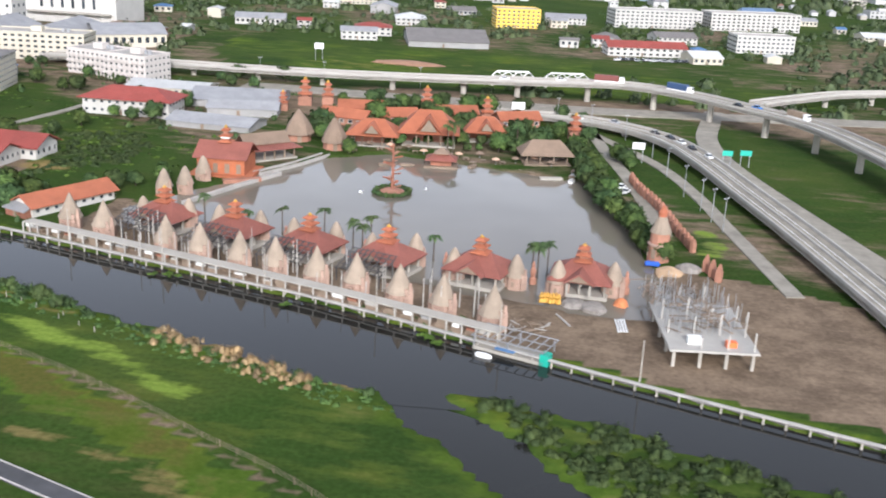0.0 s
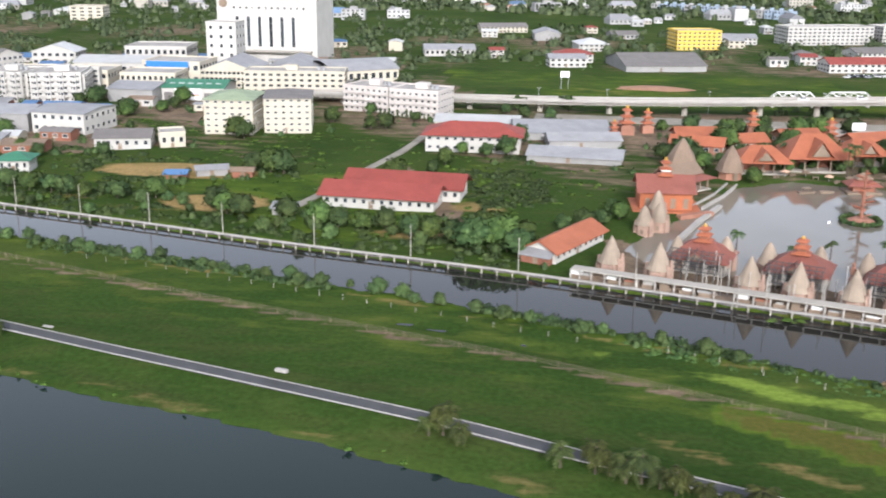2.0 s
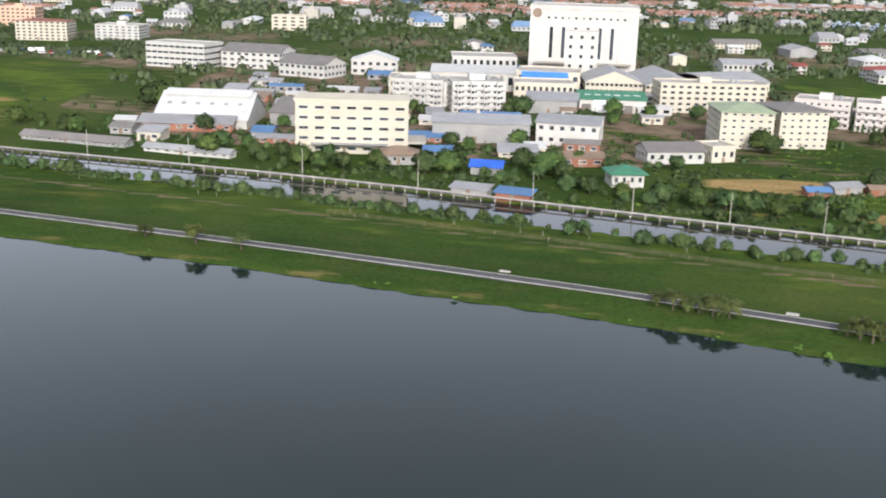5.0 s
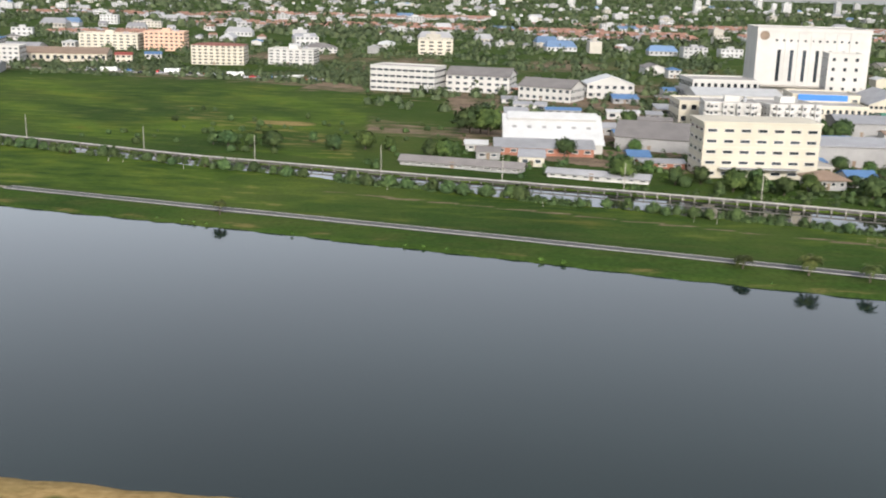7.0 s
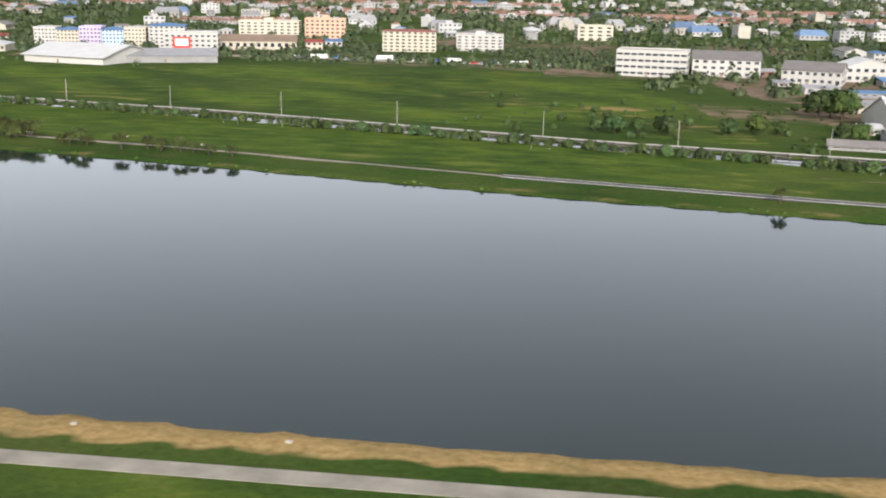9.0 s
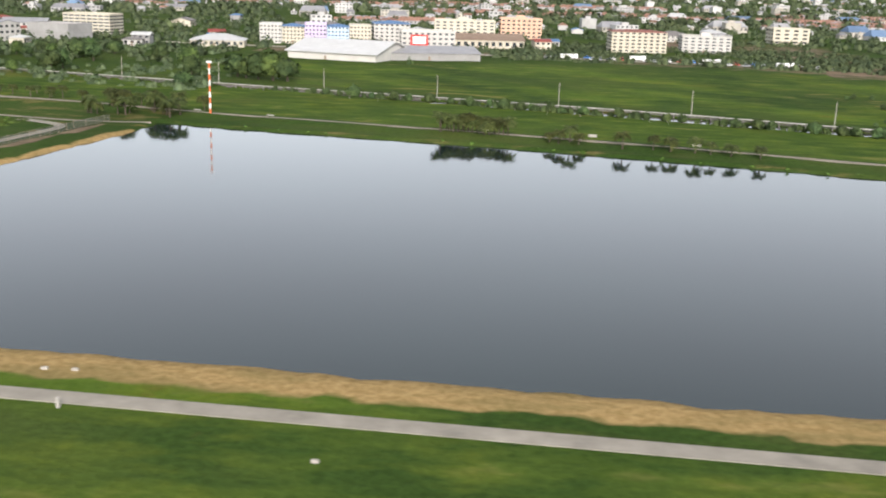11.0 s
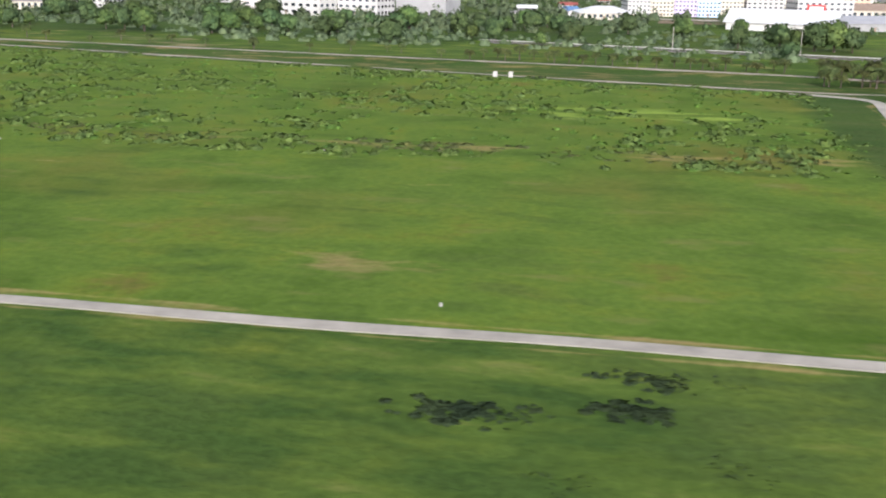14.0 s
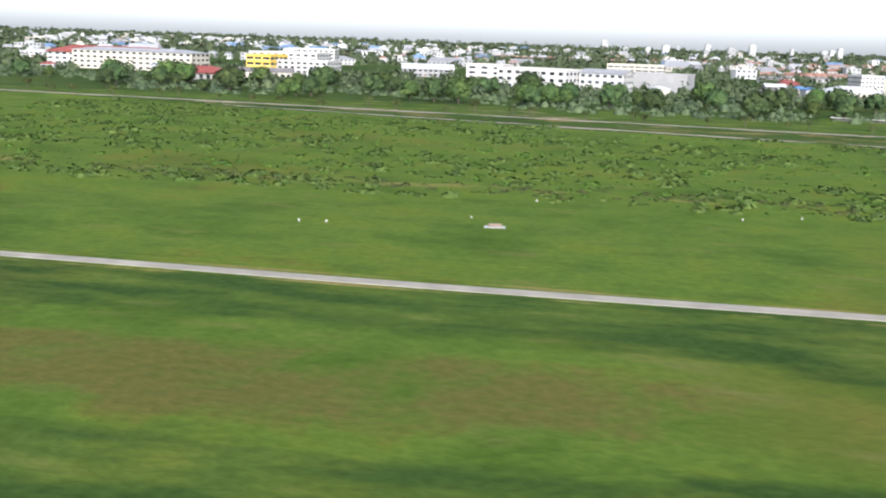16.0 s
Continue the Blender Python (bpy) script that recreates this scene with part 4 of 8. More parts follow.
building("warehouse", "grey metal warehouse with a low gable roof", "warehouse", (-215.4, 203.8), (-196, 206), 13, 4.0, 1, 0, GREY_WALL, "gable", GREY_ROOF, 1.0)
building("warehouse", "grey and white two-storey workshop with few windows", "warehouse", (-194.8, 205.6), (-182.4, 204.6), 13, 4.6, 2, 6, WHITE, "gable", GREY_ROOF, 0.8)
flats = building("apartment_block", "white five-storey walk-up flats with many balconies", "apartment block", (-231, 244), (-218.8, 243.8), 12, 7.2, 5, 7, WHITE, tank=True, balconies=True, group="walk-up flats")
flats_b = building("apartment_block", "white five-storey walk-up flats with a stained roof", "apartment block", (-216.4, 243.2), (-204.4, 246.8), 14, 7.2, 5, 8, WHITE, tank=True, balconies=True, group="walk-up flats")
flats_c = building("apartment_block", "white five-storey walk-up flats behind the others", "apartment block", (-228, 258), (-207, 262), 2.6, 6.6, 5, 9, WHITE, tank=False, balconies=False, group="walk-up flats", sides=False)
for e, n, w in ((flats, 4, 12.2), (flats_b, 4, 12.5)):
    for i in range(n):
        u = (i + 0.5) * w / n
        part("stair_bay", box(u - 0.45, u + 0.45, -1.0, 0, 0, 7.5), WHITE, e)
        for f in range(5):
            part("stair_opening", box(u - 0.25, u + 0.25, -1.06, -0.98, 0.55 + 1.44 * f, 1.15 + 1.44 * f), GLASS, e)
    for i in range(5):
        v = 1.6 + 2.5 * i
        part("side_balcony", box(w, w + 0.7, v, v + 1.3, 1.2, 7.0), WHITE, e)
        for f in range(4):
            part("balcony_opening", box(w + 0.66, w + 0.74, v + 0.15, v + 1.15, 1.75 + 1.35 * f, 2.35 + 1.35 * f), GLASS, e)
green_house = building("warehouse", "green-roofed warehouse with a pale front wall", "warehouse", (-186.7, 255), (-170.6, 256.6), 13, 3.4, 1, 0, WHITE, "gable", GREEN_ROOF, 1.4)
part("sign_board", box(3.4, 10.2, -0.16, -0.02, 0.2, 3.2), WHITE_PAINT, green_house, "white advertising board on the wall")
part("sign_band", box(3.9, 9.8, -0.2, -0.16, 1.7, 2.2), PURPLE_WALL, green_house, "purple band on the board")
part("sign_band", box(7.2, 10.0, -0.21, -0.17, 1.2, 1.7), ORANGE_WALL, green_house, "orange band on the board")
part("shutter_door", box(0.6, 2.8, -0.1, 0.05, 0, 2.2), DARK_ROOF, green_house, "dark shutter door")
part("shutter_door", box(11.0, 13.0, -0.1, 0.05, 0, 2.0), DARK_ROOF, green_house, "dark shutter door")
for k in range(6):
    part("skylight_sheet", box(0, 1.5, 0, 0.7, 0, 0.04), WHITE_ROOF, green_house).matrix_basis = pose(1.4 + 2.4 * k, 2.2, 4.07, 12.1, 0, 0)
building("warehouse", "grey-roofed warehouse with metal walls", "warehouse", (-199.5, 250.6), (-187.2, 250.4), 14, 3.3, 1, 0, GREY_WALL, "gable", GREY_ROOF, 1.2)
building("apartment_block", "long cream five-storey block behind the flats", "apartment block", (-167.0, 262), (-141, 266), 10, 7.0, 5, 13, CREAM, tank=True)
five = building("office_block", "cream five-storey office block with small windows", "office block", (-238, 184.0), (-217.6, 187.2), 9, 9.4, 5, 7, CREAM, tank=False, wide=0.62, tall=0.36)
part("cornice", box(-0.3, 20.95, -0.3, 9.3, 9.8, 10.05), CREAM, five)
part("roof_slab", box(1.5, 14, 1, 8, 9.5, 9.72), DARK_ROOF, five, "stained dark roof deck")
part("side_canopy", box(20.6, 24.0, 0.5, 8.5, 2.0, 2.4), CONCRETE, five)
for v in (0.8, 4.5, 8.0):
    part("canopy_post", box(23.5, 23.8, v, v + 0.3, -0.3, 2.0), CONCRETE, five)
part("ground_shade", box(3, 17, -1.6, 0, 1.9, 2.05), GREY_ROOF, five, "grey lean-to canopy")
market = building("market_hall", "white hall with a big stepped white sheet roof", "hall", (-274, 204.5), (-254.6, 206.4), 19, 1.9, 1, 0, WHITE, "gable", WHITE_ROOF, 4.6)
part("roof_monitor", roof_bm("gable", 18, 5.0, 6.0, 1.0, 0.2), WHITE_ROOF, market, "raised white ridge vent").matrix_basis = pose(0.8, 7.0, 0)
part("monitor_wall", box(1.0, 18.6, 7.3, 11.7, 5.0, 6.0), WHITE, market)
for i in range(6):
    part("skylight_sheet", box(0, 0.9, 0, 5.5, 0, 0.04), GREY_WALL, market).matrix_basis = pose(1.6 + 3.0 * i, 0.6, 2.25, 25.6, 0, 0)
building("brick_annex", "low red brick annex under a grey lean-to roof", "annex", (-275.5, 200.2), (-256.4, 202.3), 4, 1.6, 1, 8, BRICK, "shed", GREY_ROOF, 1.2)
building("shed_hall", "long shed with a dark weathered roof", "shed", (-252, 214), (-236.5, 211.6), 14, 2.8, 1, 0, GREY_WALL, "gable", DARK_ROOF, 2.6)
building("stable", "long low white shed with a pale roof", "shed", (-264.7, 177.7), (-247.6, 174.8), 2.6, 0.9, 1, 9, WHITE, "gable", GREY_ROOF, 0.7)
building("stable", "long low shed with a rusty grey roof", "shed", (-291.5, 183.2), (-269.2, 179.6), 3.0, 0.9, 1, 9, GREY_WALL, "gable", DARK_ROOF, 0.9)
building("guard_house", "small white cottage beside the field", "house", (-281.5, 202.5), (-277.4, 203), 3, 1.5, 1, 2, WHITE, "gable", WHITE_ROOF, 0.7)
building("house", "small house with a green roof beside the canal", "house", (-180.4, 168.2), (-175.2, 169.4), 5, 2.3, 1, 4, WHITE, "hip", GREEN_ROOF, 1.1, over=0.6)
building("house", "old house with a brown roof and white walls", "house", (-173.5, 191), (-163, 194), 7, 2.3, 1, 6, WHITE, "gable", DARK_ROOF, 1.3)
building("house", "pale rendered house with a parapet", "house", (-161.5, 195.2), (-157, 197.4), 6, 2.8, 1, 3, CREAM)
building("shelter", "shelter under a bright blue tarpaulin roof", "shelter", (-204.2, 172.6), (-199, 172.4), 4, 1.5, 1, 0, GREY_WALL, "gable", TARP, 0.9, door=False)
building("house", "small house with a blue sheet roof", "house", (-213.5, 182), (-208.6, 183), 4, 1.8, 1, 3, WHITE, "gable", BLUE_ROOF, 0.9)
building("house", "timber house with a brown hip roof", "house", (-220.5, 177.5), (-214.5, 178.5), 5, 1.8, 1, 4, GREY_WALL, "hip", THATCH, 1.2, over=0.6)
building("shack", "small shack with a faded blue sheet roof", "shack", (-149.2, 168.6), (-145.6, 169.2), 3, 1.1, 1, 0, BRICK, "gable", BLUE_ROOF, 0.5)
building("shack", "open shack under a pale blue roof", "shack", (-144.5, 171.6), (-139.6, 174), 3, 1.3, 1, 0, GREY_WALL, "gable", GREY_ROOF, 0.6)
building("shack", "shack with a rusty brown roof", "shack", (-138.5, 173), (-135, 173.6), 2.6, 1.1, 1, 0, BRICK, "gable", THATCH, 0.5)
building("shack", "tin-roofed shack on the canal wall", "shack", (-205.5, 156.6), (-199.8, 155.4), 2.6, 1.2, 1, 0, GREY_WALL, "shed", GREY_ROOF, 0.4)
building("shack", "tin-roofed canal house with a blue awning", "shack", (-198.4, 154.8), (-193, 153.6), 2.6, 1.2, 1, 0, BRICK, "shed", BLUE_ROOF, 0.4)
building("shack", "small shed beside the gravel lane", "shack", (-123.5, 149), (-120, 149.4), 2.4, 1.2, 1, 0, GREY_WALL, "shed", GREY_ROOF, 0.4)
building("shack", "pale-roofed boat shed by the canal", "shack", (-83.8, 132.4), (-80.0, 130.9), 3.2, 1.1, 1, 0, BRICK, "gable", GREY_ROOF, 0.7)

# the tall building with slit windows, its stair tower and the works round it
hotel = building("hotel_tower", "large white slab building with tall slit windows", "tower block", (-204.3, 344), (-169.7, 344), 22, 21.4, 1, 0, WHITE, door=False)
for i in range(6):
    put_window(hotel, 1.25, 10.0, pose(7.0 + 3.9 * i, 0, 5.0))
    part("pilaster", box(8.7 + 3.9 * i, 9.2 + 3.9 * i, -0.25, 0, 0, 20.6), WHITE, hotel)
for i in range(12):
    put_window(hotel, 0.9, 0.8, pose(6.0 + 2.2 * i, 0, 17.4))
part("cornice", box(-0.3, 34.9, -0.35, 0, 20.6, 21.2), WHITE, hotel)
part("ground_floor_canopy", box(2, 33, -2.2, 0, 3.4, 3.9), CONCRETE, hotel)
part("emblem_plate", lathe([(1.5, 0.0), (1.5, 0.2)], 12), TIMBER, hotel, "dark round emblem plate").matrix_basis = pose(2.2, 0.05, 19.2, 90, 0, 0)
building("stair_tower", "white service tower with a column of windows", "tower block", (-191.8, 301), (-182.6, 301), 8, 16.1, 6, 3, WHITE, wide=0.28, tall=0.35)
building("factory", "cream factory with arched gables and ribbon windows", "factory", (-185.5, 279), (-170.4, 280.4), 19, 5.0, 3, 12, CREAM, "gable_y", GREY_ROOF, 3.0, over=0.2, wide=0.7)
building("factory", "cream factory wing with an arched gable", "factory", (-169.6, 282), (-154.8, 284), 30, 4.4, 3, 12, CREAM, "gable_y", GREY_ROOF, 2.5, over=0.2, wide=0.7)
building("factory_hall", "pale works hall with a curved grey roof", "factory", (-151, 292), (-134, 304), 20, 4.0, 1, 9, CREAM, "arch", GREY_ROOF, 2.2)
building("works_hall", "white works hall with a pale green band", "factory", (-228, 288), (-205, 290.5), 16, 5.0, 1, 10, WHITE, "gable", WHITE_ROOF, 1.4)
building("works_hall", "white works hall with a flat roof", "factory", (-226, 318), (-206.5, 321), 16, 6.4, 2, 10, WHITE)
building("works_hall", "cream works hall with a flat roof", "factory", (-235, 261), (-206, 264.6), 12, 5.6, 2, 12, CREAM)
building("works_hall", "cream works block with a bright blue sign band", "factory", (-204, 282.4), (-187, 282.4), 14, 6.4, 2, 7, CREAM)
tagged(link("sign_board", box(-202.7, -190.2, 281.9, 282.3, 5.1, 6.7), SIGN_BLUE), "long blue sign board on a factory wall", "sign")
building("works_hall", "tan works hall with ribbon windows", "factory", (-203.5, 266.5), (-188.4, 268), 12, 5.0, 2, 10, CREAM)

# behind the walled field
building("school", "white three-storey school with open galleries", "school", (-323, 316), (-302.7, 312.6), 12, 7.3, 4, 10, WHITE, wide=0.8, tall=0.35)
building("school_wing", "school wing with a weathered roof", "school", (-300.2, 321), (-280.6, 319), 14, 5.2, 3, 8, WHITE, "gable", DARK_ROOF, 2.2)
building("temple_house", "white house with pointed white gables and a grey roof", "hall", (-277, 306), (-261.8, 300.6), 12, 4.0, 2, 8, WHITE, "gable", DARK_ROOF, 2.2)
building("temple_house", "white annex with pointed gables", "hall", (-257, 316), (-243, 318), 10, 4.4, 2, 6, WHITE, "gable_y", WHITE_ROOF, 2.4)
building("apartment_block", "cream apartment block with a low red-brown roof", "apartment block", (-406, 386), (-386.4, 389), 12, 7.4, 6, 9, CREAM, "hip", BROWN_ROOF, 0.7, over=0.1)
building("apartment_block", "white apartment block with stepped upper floors", "apartment block", (-380, 400), (-362.2, 401), 12, 5.8, 5, 7, WHITE, tank=True)
building("apartment_block", "white and orange six-storey apartment block", "apartment block", (-452.3, 452), (-435, 455), 12, 8.2, 5, 8, ORANGE_WALL, tank=True)
building("apartment_block", "cream apartment block beside the orange one", "apartment block", (-480, 446), (-454.5, 450), 12, 6.8, 5, 9, CREAM, tank=True)
building("office_block", "pale yellow four-storey office building", "office block", (-334, 488), (-318, 490.4), 11, 6.6, 4, 4, CREAM)
building("warehouse", "long pale warehouse with a brown roof", "warehouse", (-466, 372), (-437, 380), 14, 3.2, 1, 12, CREAM, "gable", THATCH, 2.0)
building("hangar", "wide white hall with a broad low white roof", "hall", (-501.8, 303), (-474, 297), 26, 2.2, 1, 0, WHITE, "gable", WHITE_ROOF, 3.2, over=0.8)
building("hangar", "long grey shed roof behind the hall", "hall", (-472, 308), (-446, 318), 20, 2.2, 1, 0, GREY_WALL, "gable", GREY_ROOF, 1.6)
for i, (wall_mat, lab) in enumerate(((WHITE, "white shop-house row with many small windows"), (CREAM, "cream shop-house row with many small windows"), (PURPLE_WALL, "lilac shop-house row with many small windows"), (BLUE_WALL, "pale blue shop-house row with many small windows"), (CREAM, "cream shop-house row with many small windows"))):
    building("shop_house", lab, "shop house", (-529.6 + 7.7 * i, 362 + 1.9 * i), (-522.2 + 7.7 * i, 363.9 + 1.9 * i), 10, (6.6, 6.2, 7.0, 6.4, 6.8)[i], 5, 6, wall_mat, "hip" if i % 2 else "flat", BLUE_ROOF, 0.8, group="shop houses")
building("shop_house", "white six-storey shop house with a blue roof", "shop house", (-490.4, 372), (-478, 375.6), 12, 7.9, 6, 7, WHITE, "hip", BLUE_ROOF, 0.9)
ban = building("shop_house", "grey-white shop house with a big red and white banner", "shop house", (-476.7, 352), (-459, 356.4), 10, 6.4, 4, 9, WHITE)
part("banner", box(3, 9, -0.35, -0.2, 0.8, 5.4), SIGN_RED, ban, "red and white wall banner")
part("banner_panel", box(3.8, 8.2, -0.42, -0.36, 2.4, 4.8), WHITE_PAINT, ban, "white banner field")
building("apartment_block", "tan six-storey block with open galleries", "apartment block", (-612, 378), (-592.6, 376.6), 10, 7.2, 6, 8, CREAM, wide=0.8, tall=0.4)
building("warehouse", "grey blank-walled block in the town edge", "warehouse", (-603, 336), (-586, 332), 12, 5.4, 2, 0, GREY_WALL)
building("shop_house", "white shop houses with dark roofs", "shop house", (-618.4, 322), (-605, 318.8), 12, 5.6, 3, 6, WHITE, "gable", GREY_ROOF, 1.2)
building("shop_house", "white two-storey block at the town edge", "shop house", (-643.5, 322), (-622, 314), 14, 6.0, 3, 8, WHITE)
building("apartment_block", "weathered pink-grey block with bare side walls", "apartment block", (-655, 334), (-643, 332), 12, 6.4, 4, 3, PINK)
building("office_block", "white office with a red corner panel", "office block", (-764, 474), (-741, 477), 14, 7.6, 5, 9, WHITE)
tagged(link("sign_board", box(-744, -738, 436, 437, 0, 5.2), SIGN_RED), "red sign panel on a building corner", "sign")
building("apartment_block", "yellow and white gallery block", "apartment block", (-727.2, 329), (-718.5, 327.6), 12, 7.0, 4, 3, YELLOW, wide=0.8)
building("apartment_block", "white block beside the yellow one", "apartment block", (-717.8, 332), (-700, 330), 12, 5.6, 4, 8, WHITE)
building("apartment_block", "white terraced block with a flat roof", "apartment block", (-742, 372), (-716, 370), 14, 7.4, 5, 9, WHITE, tank=True)
building("shop_house", "cream shop houses in a long row", "shop house", (-800, 348), (-752, 342), 12, 6.6, 4, 18, CREAM, "hip", GREY_ROOF, 1.0)
building("temple_house", "long red-roofed school building", "school", (-822, 368), (-772, 362), 14, 5.2, 3, 16, WHITE, "hip", RED_ROOF, 2.4, over=0.8)
building("house", "low house with a red hip roof among trees", "house", (-734, 286), (-718, 284), 10, 2.6, 1, 7, WHITE, "hip", RED_ROOF, 1.8, over=0.8)

# beyond the viaduct
building("apartment_block", "bright yellow five-storey block", "apartment block", (-46.5, 420.5), (-29.4, 425.4), 12, 7.2, 5, 9, YELLOW, group="far blocks")
building("apartment_block", "long white apartment slab with many windows", "apartment block", (0, 452), (36.4, 464), 12, 7.2, 5, 18, WHITE, group="far blocks")
building("apartment_block", "long white apartment slab behind houses", "apartment block", (40.4, 465.4), (79, 478.4), 12, 7.2, 5, 18, WHITE, group="far blocks")
building("apartment_block", "white four-storey slab behind trees", "apartment block", (43.7, 390), (64.5, 395), 10, 6.0, 4, 12, WHITE, group="far blocks")
building("terrace", "row of houses with a long red roof and white gables", "terrace house", (-1.3, 358), (25, 365), 9, 3.0, 2, 12, WHITE, "gable", RED_ROOF, 1.8)
building("warehouse", "dark grey warehouse with a broad roof", "warehouse", (-67, 345), (-41, 352), 26, 2.0, 1, 0, GREY_WALL, "gable", DARK_ROOF, 3.0)
building("house", "white house with a red roof behind the field", "house", (-90.6, 366), (-78, 369), 9, 3.0, 2, 6, WHITE, "hip", RED_ROOF, 1.4)
building("house", "white two-storey house behind the field", "house", (-92, 352), (-80, 355), 8, 3.0, 2, 6, WHITE, "gable", GREY_ROOF, 1.2)
building("warehouse", "long pale low warehouse beside the park", "warehouse", (-110.9, 228), (-92.2, 228.8), 10, 1.9, 1, 10, CREAM, "gable", WHITE_ROOF, 1.0)
building("warehouse", "grey sheet-roofed warehouse beside the park", "warehouse", (-92, 219), (-72, 222), 16, 1.7, 1, 0, GREY_WALL, "gable", GREY_ROOF, 1.6)
building("warehouse", "grey warehouse with a red gable edge", "warehouse", (-84.4, 211), (-69.8, 214), 7, 1.7, 1, 0, GREY_WALL, "gable", GREY_ROOF, 1.2)
building("shed", "long low grey shed beside the trees", "shed", (-88, 198), (-70, 196.5), 9, 1.2, 1, 0, GREY_WALL, "gable", GREY_ROOF, 1.2)

# low sheds, lean-tos and stores crowded between the works
rng = random.Random(64)
SHED_ROOFS = ((GREY_ROOF, "grey sheet"), (DARK_ROOF, "weathered dark"), (THATCH, "rusty brown"), (WHITE_ROOF, "pale sheet"), (GREY_ROOF, "grey sheet"), (BLUE_ROOF, "faded blue"))
made = 0
for i in range(900):
    x, y = rng.uniform(-305, -142), rng.uniform(178, 345)
    w, d = rng.uniform(3.0, 9.0), rng.uniform(2.6, 6.0)
    if made >= 62 or y < float(line_y(CANAL_FAR, x)) + 12 or (-178 < x < -120 and y < 236) or x < -282:
        continue
    if all(math.hypot(x + w / 2 - fx, y + d / 2 - fy) > 0.72 * r + 0.55 * w for fx, fy, r in FOOT):
        roof, word = rng.choice(SHED_ROOFS)
        wall, tone = rng.choice(((GREY_WALL, "grey"), (WHITE, "white"), (CREAM, "cream"), (BRICK, "brick")))
        t = radians(rng.choice((2, 6, 10)))
        building("shed", f"low {tone} shed with a {word} roof between the works", "shed", (x, y), (x + w * math.cos(t), y + w * math.sin(t)), d, rng.uniform(1.1, 2.0), 1, int(w / 2.2), wall, rng.choice(("gable", "shed", "gable")), roof, 0.14 * d, group="works sheds", sides=False, bands=False, over=0.25)
        made += 1

LANE = [(-108.5, 240), (-111.2, 228), (-113.0, 204.4), (-117.0, 180), (-120, 161.6), (-122.4, 150)]
road("gravel_lane", LANE, 1.7, GREY_ROAD, "pale gravel lane between the flats and the canal", z=0.14)
for q in resample(LANE, 3):
    FOOT.append((q.x, q.y, 0.8))


# ---- the temple park round the pond ----
def brick_cone(h, r, label, bulb=0.0):
    """A square brick hut with stepped corner turrets under a tall buff cone; bulb swells the cone into a dome."""
    e = thing("cone_hut", 0, 0, 0, 0, label, "hut", "cone huts")
    wall = h * 0.33
    part("wall", lathe([(r * 1.08, -0.4), (r * 1.06, wall * 0.6), (r * 1.0, wall)], 6), PALE_BRICK, e)
    prof = [(r * 0.9, wall - 0.12), (r * 1.16, wall - 0.05), (r * 1.08, wall + 0.12)]
    for t in (0.12, 0.25, 0.4, 0.55, 0.7, 0.82, 0.92, 0.98, 1.0):
        q = r * (1.0 * (1 - t) ** (1.06 - 0.5 * bulb) + 0.06 * (1 - t ** 6))
        prof.append((q, wall + 0.12 + (h - wall - 0.12) * t))
    part("cone", lathe(prof, 16, ripple=0.02, power=7), PLASTER, e, "buff plastered cone")
    for a, low in ((-34, 0), (-8, 0.35), (188, 0), (80, 0)):
        a = radians(a)
        prof = [(r * 0.26, -0.3)]
        for k in range(4):
            q, z0 = r * (0.25 - 0.045 * k), wall * (0.45 + 0.24 * k + low)
            prof += [(q, z0 + wall * 0.15), (q * 1.2, z0 + wall * 0.17), (q * 1.2, z0 + wall * 0.22), (q * 0.85, z0 + wall * 0.23)]
        part("turret", lathe(prof, 4, cx=r * 1.02 * math.cos(a), cy=r * 1.02 * math.sin(a)), PALE_BRICK, e)
    surround = part("door_frame", box(-r * 0.27, r * 0.27, -r * 1.12, -r * 0.9, wall * 0.1, wall * 0.72), PALE_BRICK, e)
    part("doorway", box(-r * 0.17, r * 0.17, -r * 1.15, -r * 0.86, wall * 0.16, wall * 0.6), TIMBER, surround, "dark door opening")
    return e


def tower_roof(e, x, y, z, s, tiers=3, mat=None, rise=0.86):
    """Stacked square roofs, each smaller than the last, with a gold finial."""
    step = s * rise
    for k in range(tiers):
        q = s * (1 - 0.19 * k)
        z0 = z + k * step
        part("tower_storey", box(x - q * 0.55, x + q * 0.55, y - q * 0.55, y + q * 0.55, z0 - 0.3, z0 + s * 0.55), TERRACOTTA, e)
        bm = roof_bm("hip", q * 2, q * 2, 0, s * 0.42, 0.05, inset=q * 0.999)
        part("tower_roof", bm, mat or ORANGE_ROOF, e).matrix_basis = pose(x - q, y - q, z0 + s * 0.42)
    top = z + tiers * step
    part("finial", lathe([(s * 0.24, top - 0.2), (s * 0.28, top + s * 0.06), (s * 0.12, top + s * 0.18), (0.02, top + s * 0.36)], 8, cx=x, cy=y), GOLD, e, "gold finial")


